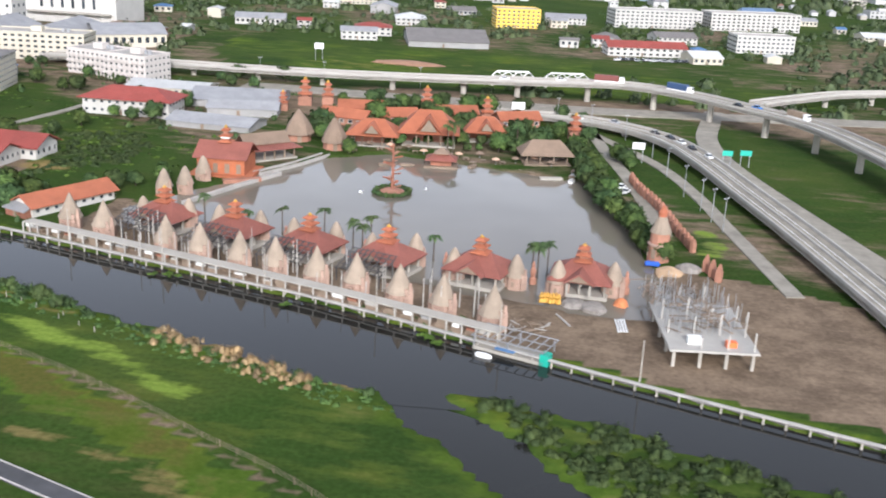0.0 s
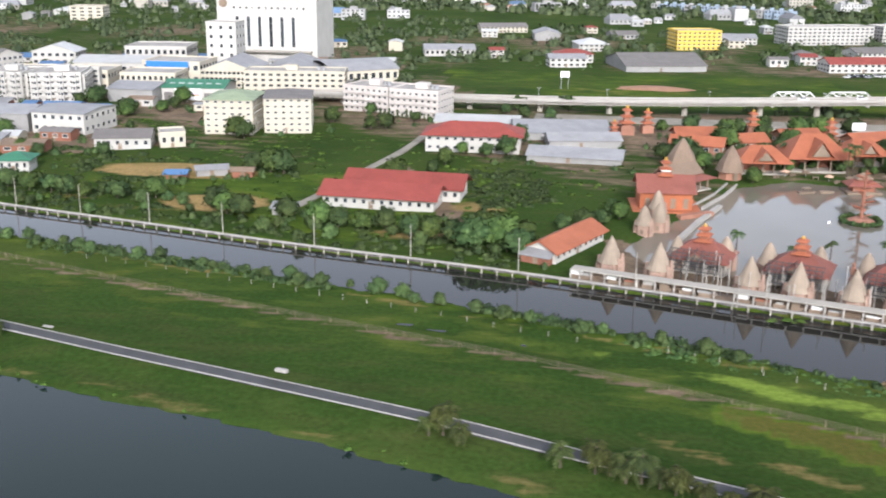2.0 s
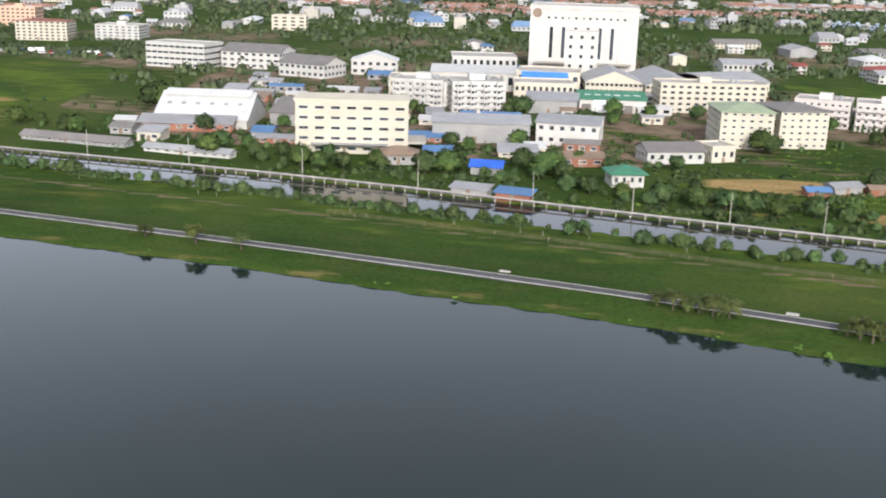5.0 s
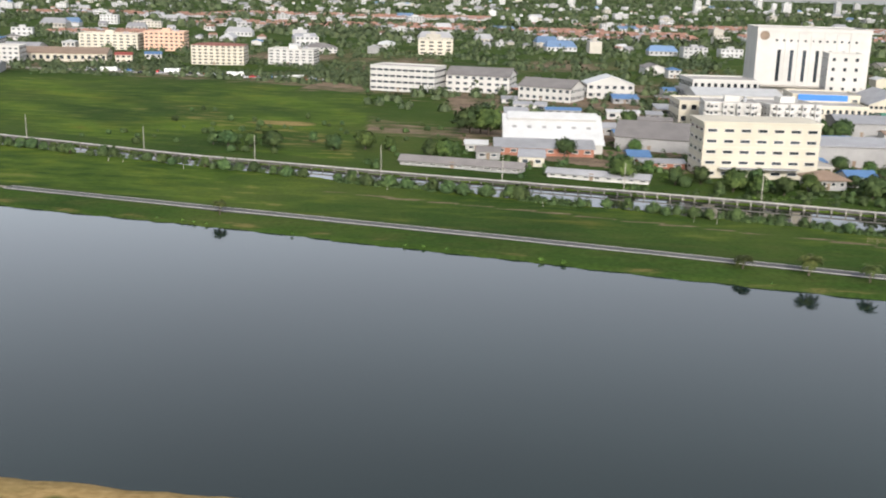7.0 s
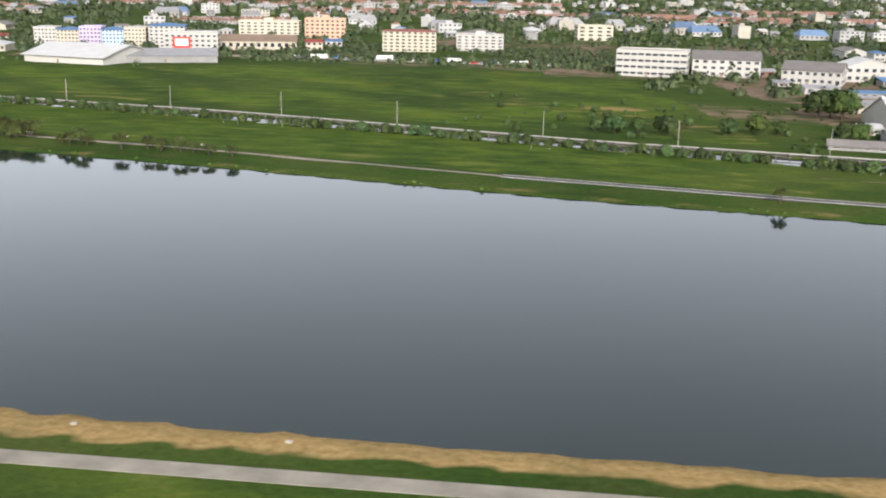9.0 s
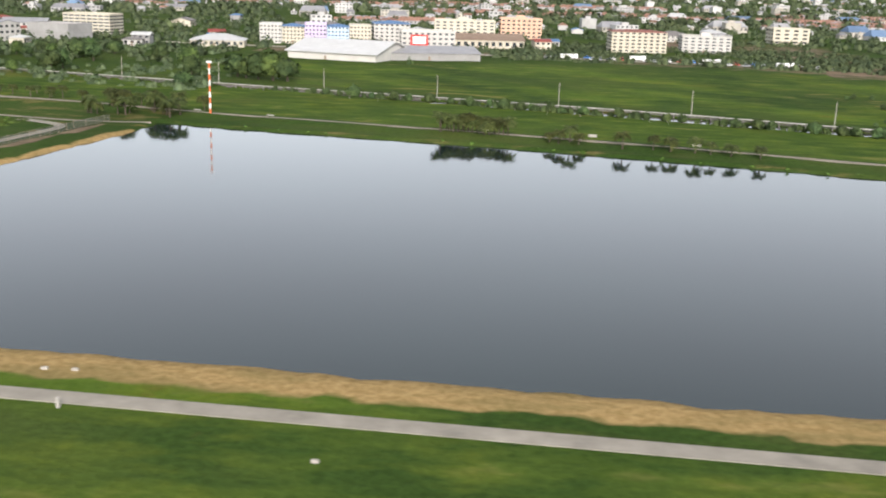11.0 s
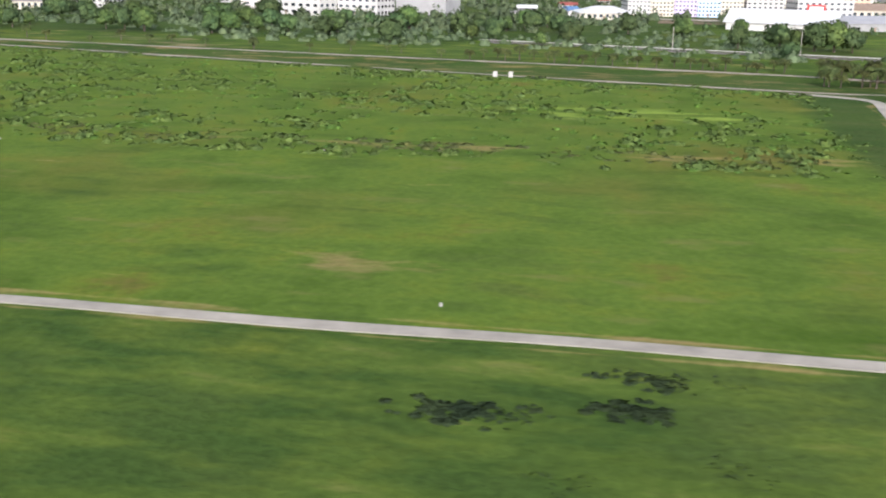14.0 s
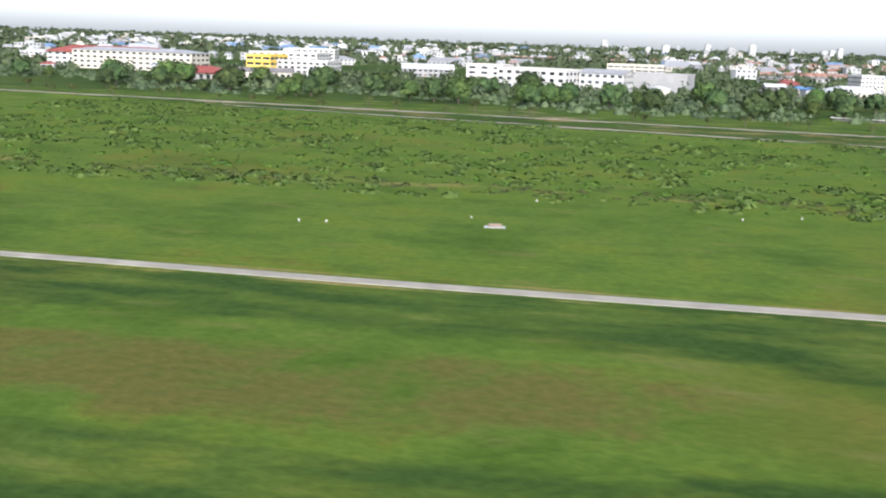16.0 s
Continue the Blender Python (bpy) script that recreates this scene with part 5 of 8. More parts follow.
def park_hall(label, front=True):
    """An open hall: posts under a broad red-brown hip roof, a gabled porch and a three-tier tower."""
    e = thing("park_hall", 0, 0, 0, 0, label, "pavilion", "park halls")
    w, d = 7.0, 6.0
    part("floor_slab", box(-w / 2, w / 2, 0, d, -0.3, 0.15), CONCRETE, e)
    post = part("post", box(-0.12, 0.12, -0.12, 0.12, 0.15, 1.9), CONCRETE, e)
    post.matrix_basis = pose(-w / 2 + 0.4, 0.4, 0)
    for i in range(3):
        for j in range(3):
            if i or j:
                again(post, e, pose((i - 1) * (w / 2 - 0.4), 0.4 + j * (d / 2 - 0.4), 0))
    part("roof", roof_bm("hip", w, d, 1.9, 2.0, 0.5, inset=2.2), BROWN_ROOF, e).matrix_basis = pose(-w / 2, 0, 0)
    porch = part("porch_roof", roof_bm("gable_y", 3.2, 3.4, 2.0, 1.3, 0.3), BROWN_ROOF, e)
    porch.matrix_basis = pose(-1.6, -1.2, 0)
    bm = bmesh.new()
    v = [bm.verts.new(p) for p in ((-1.3, -1.35, 2.2), (1.3, -1.35, 2.2), (0, -1.35, 3.1), (-1.3, -1.25, 2.2), (1.3, -1.25, 2.2), (0, -1.25, 3.1))]
    for f in ((0, 1, 2), (5, 4, 3), (0, 3, 4, 1), (1, 4, 5, 2), (2, 5, 3, 0)):
        bm.faces.new([v[i] for i in f])
    # dark panel: the shaded underside of the porch is put into its colour
    part("gable_panel", bm, TIMBER, porch, "timber porch gable darkened for shade under the roof").matrix_basis = pose(1.6, 1.2, 0)
    for x in (-1.4, 1.4):
        again(post, e, pose(x, -1.1, 0))
    tower_roof(e, 0, d * 0.5, 3.4, 1.08, rise=0.72)
    return e


hall = park_hall("open brick hall with red-brown roof and three-tier orange tower")
hall.matrix_basis = pose(-14.6, 122.0, 0, 0, 0, -14)
for x, y, turn in ((-1.2, 122.6, -4), (-27.0, 122.8, -18), (-38.0, 124.6, -18), (-49.3, 127.4, -18), (-61.0, 131.0, -18)):
    copy_thing(hall, pose(x, y, 0, 0, 0, turn))

SOOT = plain("dark_weathered_frame", (0.075, 0.07, 0.068), 0.9, spread=0.3)
frame_thing = thing("roof_skeleton", 0, 0, 0, 0, "bare dark roof frame of an unfinished hall", "roof frame", "roof frames")
for i in range(9):
    u = -3.2 + 0.8 * i
    part("rafter", box(u - 0.05, u + 0.05, 0, 4.3, -0.06, 0.06), SOOT, frame_thing).matrix_basis = pose(0, -4.6, 1.55 + 0.5 * (1 - abs(u) / 3.2), 21, 0, 0)
for i in range(6):
    part("purlin", box(-3.4, 3.4, -0.05, 0.05, -0.05, 0.05), SOOT, frame_thing).matrix_basis = pose(0, -4.5 + 0.8 * i, 1.75 + 0.30 * i, 0, 0, 0)
for u in (-3.1, -1.0, 1.0, 3.1):
    for v in (-4.4, -1.2):
        part("post", box(u - 0.07, u + 0.07, v - 0.07, v + 0.07, -0.3, 1.7 if v < -3 else 2.8), SOOT, frame_thing)
frame_thing.matrix_basis = pose(-27.0, 122.8, 0, 0, 0, -18)
for x, y in ((-38.0, 124.6), (-49.3, 127.4), (-61.0, 131.0)):
    copy_thing(frame_thing, pose(x, y, 0, 0, 0, -18))

big = brick_cone(5.2, 1.5, "pale brick hut with a tall buff cone on top")
big.matrix_basis = pose(-22, 113.6, 0, 0, 0, -16)
for x, y in ((-72, 129.2), (-66, 127.2), (-55.4, 123.4), (-44.0, 119.9), (-33.1, 117.0), (-16.5, 111.8), (-10.4, 109.7), (-50, 121.7), (-39, 119.0), (-27.8, 115.9)):
    copy_thing(big, pose(x, y, 0, 0, 0, -16))
small = brick_cone(4.2, 1.2, "small pale brick hut with a buff cone beside a hall", 0.8)
small.matrix_basis = pose(-3.9, 123.6, 0, 0, 0, -8)
for x, y in ((3.0, 125.0), (-9.2, 124.2), (-17.2, 124.6), (-23.0, 129.0), (-28.6, 127.4), (-34.3, 130.6), (-40.2, 130.6), (-45.6, 132.6), (-51.8, 133.2), (-57.0, 135.0), (-63.4, 134.0), (-67.2, 149.6), (-64.8, 152.2), (-64.8, 159.8)):
    copy_thing(small, pose(x, y, 0, 0, 0, -12))

# round brick tower by the red wall
tower = thing("brick_tower", 9.0, 140.2, 0, 0, "round terracotta brick tower with a buff dome and gold top", "tower")
part("wall", lathe([(1.55, -0.4), (1.42, 2.4), (1.25, 4.2)], 10), TERRACOTTA, tower)
part("band", lathe([(1.6, 2.2), (1.65, 2.5), (1.4, 2.6)], 10), PALE_BRICK, tower)
part("dome", lathe([(1.5, 4.1), (1.4, 4.4), (0.95, 5.4), (0.65, 6.3), (0.5, 6.4)], 12), PLASTER, tower, "buff dome roof")
part("lantern", lathe([(0.6, 6.3), (0.62, 7.0), (0.3, 7.5), (0.05, 7.9)], 10), ORANGE_ROOF, tower, "orange lantern")
for i in range(6):
    a = i * math.pi / 3
    part("opening", box(-0.28, 0.28, -0.12, 0.12, 0.6, 1.9), TIMBER, tower).matrix_basis = pose(1.45 * math.cos(a), 1.45 * math.sin(a), 0, 0, 0, math.degrees(a) + 90)

tagged(link("tarpaulin_heap", box(7.2, 9.2, 137.4, 138.2, -0.1, 0.5, 0.15), TARP), "blue tarpaulin over a heap by the tower", "tarpaulin")
# red boundary wall with turrets
wall_line = [Vector((*q, 0)) for q in ((5.6, 183), (7.0, 176), (9.8, 166.3), (12.0, 155), (14.0, 145.2))]
bw = thing("boundary_wall", 5.6, 183, 0, 0, "red brick park wall with stepped turrets", "wall")
bm = strip([q - wall_line[0] for q in wall_line], -0.28, 0.28, -0.3, 1.3)
part("wall", bm, TERRACOTTA, bw)
tl = resample([(q.x - 5.6, q.y - 183) for q in wall_line], 2.0)
for q in tl:
    part("turret", lathe([(0.48, -0.3), (0.48, 1.45), (0.38, 1.46), (0.38, 1.7), (0.26, 1.71), (0.26, 1.95), (0.05, 2.1)], 4, cx=q.x, cy=q.y), TERRACOTTA, bw)
low = thing("brick_gateway", 16.0, 135.6, 0, -70, "stepped red brick gateway at the building site", "gateway")
for x in (-2.0, 0, 2.0):
    part("turret", lathe([(0.56, -0.3), (0.56, 1.4), (0.45, 1.41), (0.45, 1.7), (0.34, 1.71), (0.34, 2.0), (0.22, 2.01), (0.22, 2.25), (0.04, 2.4)], 4, cx=x), TERRACOTTA, low)
part("wall", box(-2, 2, -0.25, 0.25, -0.3, 1.2), TERRACOTTA, low)

# temple hall west of the pond and the long sala behind it
temple = thing("temple_hall", -67.4, 163.4, 0, 4, "red brick temple hall with brown roof and white spired tower", "temple")
part("wall", box(0, 8.2, 0, 7, -0.3, 3.0), ORANGE_BRICK, temple)
part("terrace", box(-1.2, 9.6, -1.8, 7.4, -0.6, 0.2), ORANGE_BRICK, temple, "low orange terrace")
part("roof", roof_bm("gable", 8.2, 7, 3.0, 2.2, 0.6), BROWN_ROOF, temple)
for x in (1.2, 3.2, 5.2, 7.2):
    part("opening", box(x - 0.4, x + 0.4, -0.1, 0.1, 0.4, 2.0), TIMBER, temple)
tower_roof(temple, 4.1, 3.5, 4.7, 1.15, 3)
part("tower_band", box(3.35, 4.85, 2.75, 4.25, 5.75, 6.1), WHITE_PAINT, temple, "white tower storey")
sala = thing("long_sala", -62.5, 172.2, 0, 46, "long open sala with a stepped brown tiled roof", "pavilion")
part("floor_slab", box(0, 11, 0, 6, -0.6, 0.3), CONCRETE, sala)
for i in range(6):
    for y in (0.4, 5.6):
        part("post", box(0.4 + 2 * i, 0.65 + 2 * i, y - 0.12, y + 0.12, 0.3, 2.2), TIMBER, sala)
part("lower_roof", roof_bm("hip", 11, 6, 2.2, 1.0, 0.7, inset=2.4), BROWN_ROOF, sala)
part("upper_roof", roof_bm("gable", 8.6, 3.4, 3.0, 1.7, 0.3), THATCH, sala).matrix_basis = pose(1.2, 1.3, 0)


def big_sala(x, y, turn, w, d, h, rise, label):
    e = thing("orange_sala", x, y, 0, turn, label, "pavilion", "orange salas")
    part("floor_slab", box(-w / 2, w / 2, 0, d, -0.5, 0.25), CONCRETE, e)
    part("wall", box(-w / 2 + 0.6, w / 2 - 0.6, d * 0.45, d - 0.5, 0.25, h), BRICK, e)
    for i in range(5):
        part("post", box(-w / 2 + 0.3 + i * (w - 0.8) / 4, -w / 2 + 0.5 + i * (w - 0.8) / 4, 0.3, 0.5, 0.25, h), TIMBER, e)
    part("roof", roof_bm("hip", w, d, h, rise, 0.9, inset=w * 0.28), ORANGE_ROOF, e).matrix_basis = pose(-w / 2, 0, 0)
    porch = part("porch_roof", roof_bm("gable_y", w * 0.42, d * 0.55, h + 0.3, rise * 0.8, 0.3), ORANGE_ROOF, e)
    porch.matrix_basis = pose(-w * 0.21, -1.0, 0)
    bm = bmesh.new()
    q = w * 0.16
    v = [bm.verts.new(p) for p in ((-q, -1.1, h + 0.45), (q, -1.1, h + 0.45), (0, -1.1, h + 0.3 + rise * 0.68), (-q, -1.0, h + 0.45), (q, -1.0, h + 0.45), (0, -1.0, h + 0.3 + rise * 0.68))]
    for f in ((0, 1, 2), (5, 4, 3), (0, 3, 4, 1), (1, 4, 5, 2), (2, 5, 3, 0)):
        bm.faces.new([v[i] for i in f])
    # panel colour imitates the shade below the sala's porch roof
    part("gable_panel", bm, TIMBER, porch, "carved gable darkened for shade under the roof").matrix_basis = pose(w * 0.21, 1.0, 0)
    return e


big_sala(-44.2, 194, 6, 8.6, 7, 2.4, 2.6, "open sala with a broad orange tile roof by the pond")
big_sala(-33.8, 198, 8, 10.4, 9, 2.8, 3.8, "largest open sala with a steep orange tile roof")
big_sala(-23.4, 206, 10, 7.4, 7, 2.2, 2.6, "smaller open sala with an orange tile roof")
thatch = thing("thatched_pavilion", -10.0, 191.5, 0, 14, "lakeside pavilion under a steep thatched roof", "pavilion")
part("deck", box(-4.4, 4.4, -1, 5, -0.6, 0.25), TIMBER, thatch)
for x in (-3.8, -1.3, 1.3, 3.8):
    for y in (0.2, 4.2):
        part("post", box(x - 0.1, x + 0.1, y - 0.1, y + 0.1, 0.25, 1.9), TIMBER, thatch)
part("roof", roof_bm("hip", 9.4, 5.6, 1.9, 2.4, 0.4, inset=2.0), THATCH, thatch).matrix_basis = pose(-4.7, -0.4, 0)
for x, y, r, h in ((-59, 194.5, 2.7, 6.2), (-50.6, 190, 2.4, 6.0)):
    c = thing("thatched_cone", x, y, 0, 20, "tall brown thatched cone hut by the pond", "hut", "thatched cones")
    part("wall", lathe([(r * 0.9, -0.4), (r * 0.86, h * 0.28)], 8), TERRACOTTA, c)
    part("cone", lathe([(r * 1.08, h * 0.24), (r * 0.85, h * 0.5), (r * 0.45, h * 0.78), (0.2, h)], 12, ripple=0.05, power=5), THATCH, c)
    part("doorway", box(-0.4, 0.4, -r * 0.95, -r * 0.7, 0, 1.3), TIMBER, c)
fp = thing("floating_pavilion", -28.9, 184.4, -0.3, 6, "small tiered pavilion on a floating deck", "pavilion")
part("deck", box(-3, 3, -1.8, 2.2, -0.2, 0.35), TIMBER, fp)
part("wall", box(-1.9, 1.9, -0.9, 1.5, 0.35, 1.5), BRICK, fp)
part("lower_roof", roof_bm("hip", 5.4, 3.8, 1.5, 1.0, 0.2, inset=1.6), BROWN_ROOF, fp).matrix_basis = pose(-2.7, -1.6, 0)
part("upper_roof", roof_bm("hip", 2.4, 2.0, 2.6, 0.9, 0.2), THATCH, fp).matrix_basis = pose(-1.2, -0.7, 0)
part("top_wall", box(-0.8, 0.8, -0.4, 1.0, 2.1, 2.7), BRICK, fp)
for x, y, s, lab in ((-68.6, 231, 1.35, "tall red brick gate tower with tiered orange roofs"), (-64, 234, 1.15, "red gate tower with tiered orange roofs"), (-71.3, 223, 0.95, "small red gate tower with tiered orange roofs"), (-41, 236, 1.2, "orange-roofed gate tower among trees"), (-26, 228, 1.2, "orange-roofed shrine tower among trees"), (-6, 216, 1.2, "orange-roofed shrine by the hedge")):
    t = thing("gate_tower", x, y, 0, 12, lab, "tower", "gate towers")
    part("wall", box(-s * 1.1, s * 1.1, -s * 1.1, s * 1.1, -0.3, s * 1.5), TERRACOTTA, t)
    tower_roof(t, 0, 0, s * 1.55, s * 1.15, 3)
for a, b, lab in (((-58, 222), (-49, 224), "long low shop with an orange roof"), ((-47, 216), (-40, 219), "low shop with an orange roof among trees"), ((-60, 213), (-50, 211), "shop with a faded red roof and white dormers"), ((-36, 224), (-28, 227), "shop with an orange roof under the viaduct"), ((-22, 222), (-14, 226), "low orange-roofed stall row")):
    building("park_shop", lab, "shop", a, b, 5, 1.8, 1, 5, TERRACOTTA, "gable", ORANGE_ROOF, 1.5, over=0.5, group="park shops")
building("park_store", "long low store under a bright orange roof", "store", (-79.2, 131.8), (-73.0, 144.4), 4.6, 1.5, 1, 9, WHITE, "gable", ORANGE_ROOF, 1.5, over=0.6)

# the spiral mast on its islet
mast = thing("spiral_sculpture", ISLET[0], ISLET[1], -0.3, 0, "tall spiral sculpture of orange branches on an islet", "sculpture")
part("base", lathe([(2.2, -0.6), (2.0, 0.35), (1.2, 0.7)], 12), TERRACOTTA, mast, "orange round base")
part("stem", lathe([(0.28, 0.5), (0.16, 8.2)], 7), BRICK, mast)
for i in range(16):
    a, z, r = i * 1.15, 0.9 + i * 0.45, 1.75 * (1 - 0.4 * abs(i / 15 - 0.45))
    bm = bmesh.new()
    add_box(bm, 0, r, -0.09, 0.09, -0.09, 0.09)
    add_box(bm, r * 0.55, r * 1.05, -0.3, 0.3, -0.02, 0.10)
    part("branch", bm, ORANGE_ROOF if i % 2 else TERRACOTTA, mast).matrix_basis = pose(0, 0, z, 0, -14, math.degrees(a))

# pond edges, decks and boats
def slab(name, pts, width, z0, z1, mat, label, category):
    return tagged(link(name, strip([Vector((*q, 0)) for q in pts], -width / 2, width / 2, z0, z1), mat), label, category)


slab("stone_quay", [(-62.6, 146), (-58.6, 158), (-54.4, 168.5)], 0.8, -0.8, 0.2, KERB, "pale stone quay along the pond", "quay")
slab("footbridge", [(-57.4, 166.5), (-53, 176), (-50, 184.5)], 0.28, -0.8, 0.25, KERB, "pale footbridge along the pond", "bridge")
slab("footbridge", [(-58.9, 167.2), (-54.5, 176.6), (-51.6, 185)], 0.28, -0.8, 0.25, KERB, "pale footbridge along the pond bank", "bridge")
slab("orange_quay", [(-61.5, 160), (-56.2, 163.5)], 1.2, -0.8, 0.3, TERRACOTTA, "orange terrace edge by the temple", "quay")
slab("timber_jetty", [(-15, 187), (-11.5, 185.5)], 1.8, -0.7, 0.0, TIMBER, "timber jetty on the pond", "jetty")
slab("timber_jetty", [(-10.5, 181.5), (-6.6, 182.6)], 1.3, -0.7, 0.0, CONCRETE, "pale floating jetty on the pond", "jetty")


def boat(x, y, turn, s, mat, label, cabin=True):
    e = thing("boat", x, y, WATER_Z, turn, label, "boat", "pond boats")
    bm = bmesh.new()
    rows = []
    for t, w in ((-1, 0.25), (-0.6, 0.42), (0.4, 0.42), (0.8, 0.25), (1.1, 0.03)):
        rows.append([bm.verts.new((t * s, -w * s * 0.8, -0.15)), bm.verts.new((t * s, w * s * 0.8, -0.15)), bm.verts.new((t * s, w * s, 0.35)), bm.verts.new((t * s, -w * s, 0.35))])
    for a, b in zip(rows, rows[1:]):
        for i in range(4):
            bm.faces.new((a[i], a[(i + 1) % 4], b[(i + 1) % 4], b[i]))
    bm.faces.new(rows[0][::-1])
    bm.faces.new(rows[-1])
    part("hull", bm, mat, e)
    if cabin:
        part("canopy", box(-0.5 * s, 0.4 * s, -0.35 * s, 0.35 * s, 0.95, 1.05), TIMBER, e)
        for px in (-0.45, 0.35):
            for py in (-0.3, 0.3):
                part("post", box(px * s - 0.04, px * s + 0.04, py * s - 0.04, py * s + 0.04, 0.3, 0.95), TIMBER, e)
    return e


boat(-23.3, 186.2, 70, 1.4, TIMBER, "dark wooden roofed boat moored on the pond")
boat(-38.5, 182, 20, 1.5, TIMBER, "dark wooden boat by the north bank")
boat(-35, 183, 10, 1.2, TIMBER, "small dark wooden boat by the north bank", False)
boat(-4.6, 186, 80, 1.6, WHITE_PAINT, "white roofed boat by the thatched pavilion")
boat(-4.9, 181.5, 85, 1.4, WHITE_PAINT, "white boat moored by the hedge")
boat(-38.6, 162.0, 30, 0.25, WHITE_PAINT, "tiny white rowing boat by the islet", False)
boat(-28.6, 167.5, 60, 0.22, WHITE_PAINT, "tiny white rowing boat on the pond", False)

# market arcade along the canal: posts, flat roof, goods below, and a footway on piles
line = resample([(-76.6, 126.8), (-55, 120.4), (-30, 113.0), (-8.8, 105.8)], 2.0)
arc = thing("market_arcade", 0, 0, 0, 0, "long pale concrete canal arcade with open stalls", "arcade")
part("roof_slab", strip(line, -1.45, 0.35, 1.42, 1.54), CONCRETE, arc)
# dark screens added behind the stalls in place of the shade under the slab
for k in range(0, len(line) - 4, 5):
    part("back_screen", strip(line[k:k + 5], 0.42, 0.5, 0.1, 0.9 + 0.09 * (k % 4)), TIMBER, arc, "added dark timber screen standing in for shade behind the stalls")
# floor kept dark: the shade below the roof is in its colour
part("floor_slab", strip(line, -0.8, 1.8, -0.6, 0.10), TIMBER, arc, "arcade floor with the shade put into its colour")
nn = normals(line)
pm = None
for i, (q, n) in enumerate(zip(line, nn)):
    for s in (-1.35, 0.6):
        p = q + n * s
        m = pose(p.x, p.y, 0)
        if pm is None:
            pm = part("post", box(-0.085, 0.085, -0.085, 0.085, -1.0, 1.42), KERB, arc)
            pm.matrix_basis = m
        else:
            again(pm, arc, m)
rng = random.Random(5)
for i, (q, n) in enumerate(zip(line[:-1], nn)):
    d = (line[i + 1] - q) * 0.5
    p = q + d + n * -0.6
    turn = math.degrees(math.atan2(d.y, d.x))
    if rng.random() < 0.75:
        mat = (WHITE_PAINT, GREY_WALL, TIMBER, WHITE_PAINT, BRICK, KERB, TIMBER)[i % 7]
        st = thing("market_stall", p.x, p.y, 0.12, turn, ("market stall counter with a pale cloth" if i % 2 else "market stall counter stacked with goods"), "stall", "market stalls")
        counter = part("counter", box(-0.75, 0.75, -0.15, 0.45, 0, 0.5, 0.03), TIMBER, st)
        part("cloth", box(-rng.uniform(0.35, 0.95), rng.uniform(0.3, 0.9), -0.2, 0.3, 0.5, 0.7 + 0.45 * rng.random(), 0.06), mat, counter)
foot = thing("canal_footway", 0, 0, 0, 0, "narrow pale concrete canal footway on short piles", "footway", kind="structure")
wl = [Vector((q.x, q.y, 0)) for q in resample(CANAL_FAR[:], 2.0)]
part("deck", strip(wl, -0.36, 0.12, 0.36, 0.50), EDGE_LINE, foot)
# the deck's shade is put into the dark colour of this wall
part("quay_wall", strip(wl, -0.9, -0.7, -1.2, 0.12), DARK_ROOF, foot, "retaining wall darkened for shade under the deck")
wn_ = normals(wl)
pile, dark_pile = None, None
run = 0.0
for q, n, back in zip(wl, wn_, [wl[0]] + wl):
    run += (q - back).length
    if -490 < q.x < 30 and run > 1.7:
        run = 0.0
        if pile is not None and q.x < -250 and dark_pile is None:
            # far piles take a dark colour that imitates the shadow below the deck
            dark_pile = part("pile", box(-0.09, 0.09, -0.09, 0.09, -1.2, 0.36), DARK_ROOF, foot, "pile darkened for shade under the deck")
            dark_pile.matrix_basis = pose(q.x, q.y, 0)
        elif pile is None:
            pile = part("pile", box(-0.09, 0.09, -0.09, 0.09, -1.2, 0.36), CONCRETE, foot)
            pile.matrix_basis = pose(q.x, q.y, 0)
        else:
            again(dark_pile if q.x < -250 else pile, foot, pose(q.x, q.y, 0))


def lamp_pole(h, label, arm=True, mat=None):
    e = thing("utility_pole", 0, 0, 0, 0, label, "pole", "utility poles")
    part("shaft", lathe([(0.08, -0.4), (0.05, h)], 7), mat or CONCRETE, e)
    if arm:
        arm_bar = part("crossarm", box(-0.5, 0.5, -0.05, 0.05, h - 0.35, h - 0.25), STEEL, e)
        part("insulator", lathe([(0.06, h - 0.25), (0.05, h - 0.1)], 6, cx=0.42), WHITE_PAINT, arm_bar)
        part("insulator", lathe([(0.06, h - 0.25), (0.05, h - 0.1)], 6, cx=-0.42), WHITE_PAINT, arm_bar)
    return e


pole = lamp_pole(4.8, "tall concrete utility pole beside the canal footway", False)
POLE_X = (6, -9, -24, -39, -54, -69, -83.7, -98.4, -112.5, -127, -139.5, -152, -164.3, -177.8, -192.6, -211, -231, -252, -272, -293.3, -317.3, -340.5, -368.3, -392.8, -418, -443, -468, -493, -518)
for i, x in enumerate(POLE_X):
    m = pose(x, float(line_y(CANAL_FAR, x)) + 1.0, 0, 0, 0, 20)
    if i:
        copy_thing(pole, m)
    else:
        pole.matrix_basis = m
# bare concrete posts standing in the park
bare = lamp_pole(3.6, "slim bare concrete post among the cone huts", False, KERB)
bare.matrix_basis = pose(-57.2, 119.4, 0)
rng = random.Random(8)
for i in range(64):
    t = rng.random()
    x, y = -64 + 54 * t, 124.0 - 15.6 * t + rng.uniform(-0.6, 6.5)
    copy_thing(bare, pose(x, y, 0, 0, 0, 0) @ Matrix.Diagonal((1, 1, rng.uniform(0.6, 1.25), 1)))

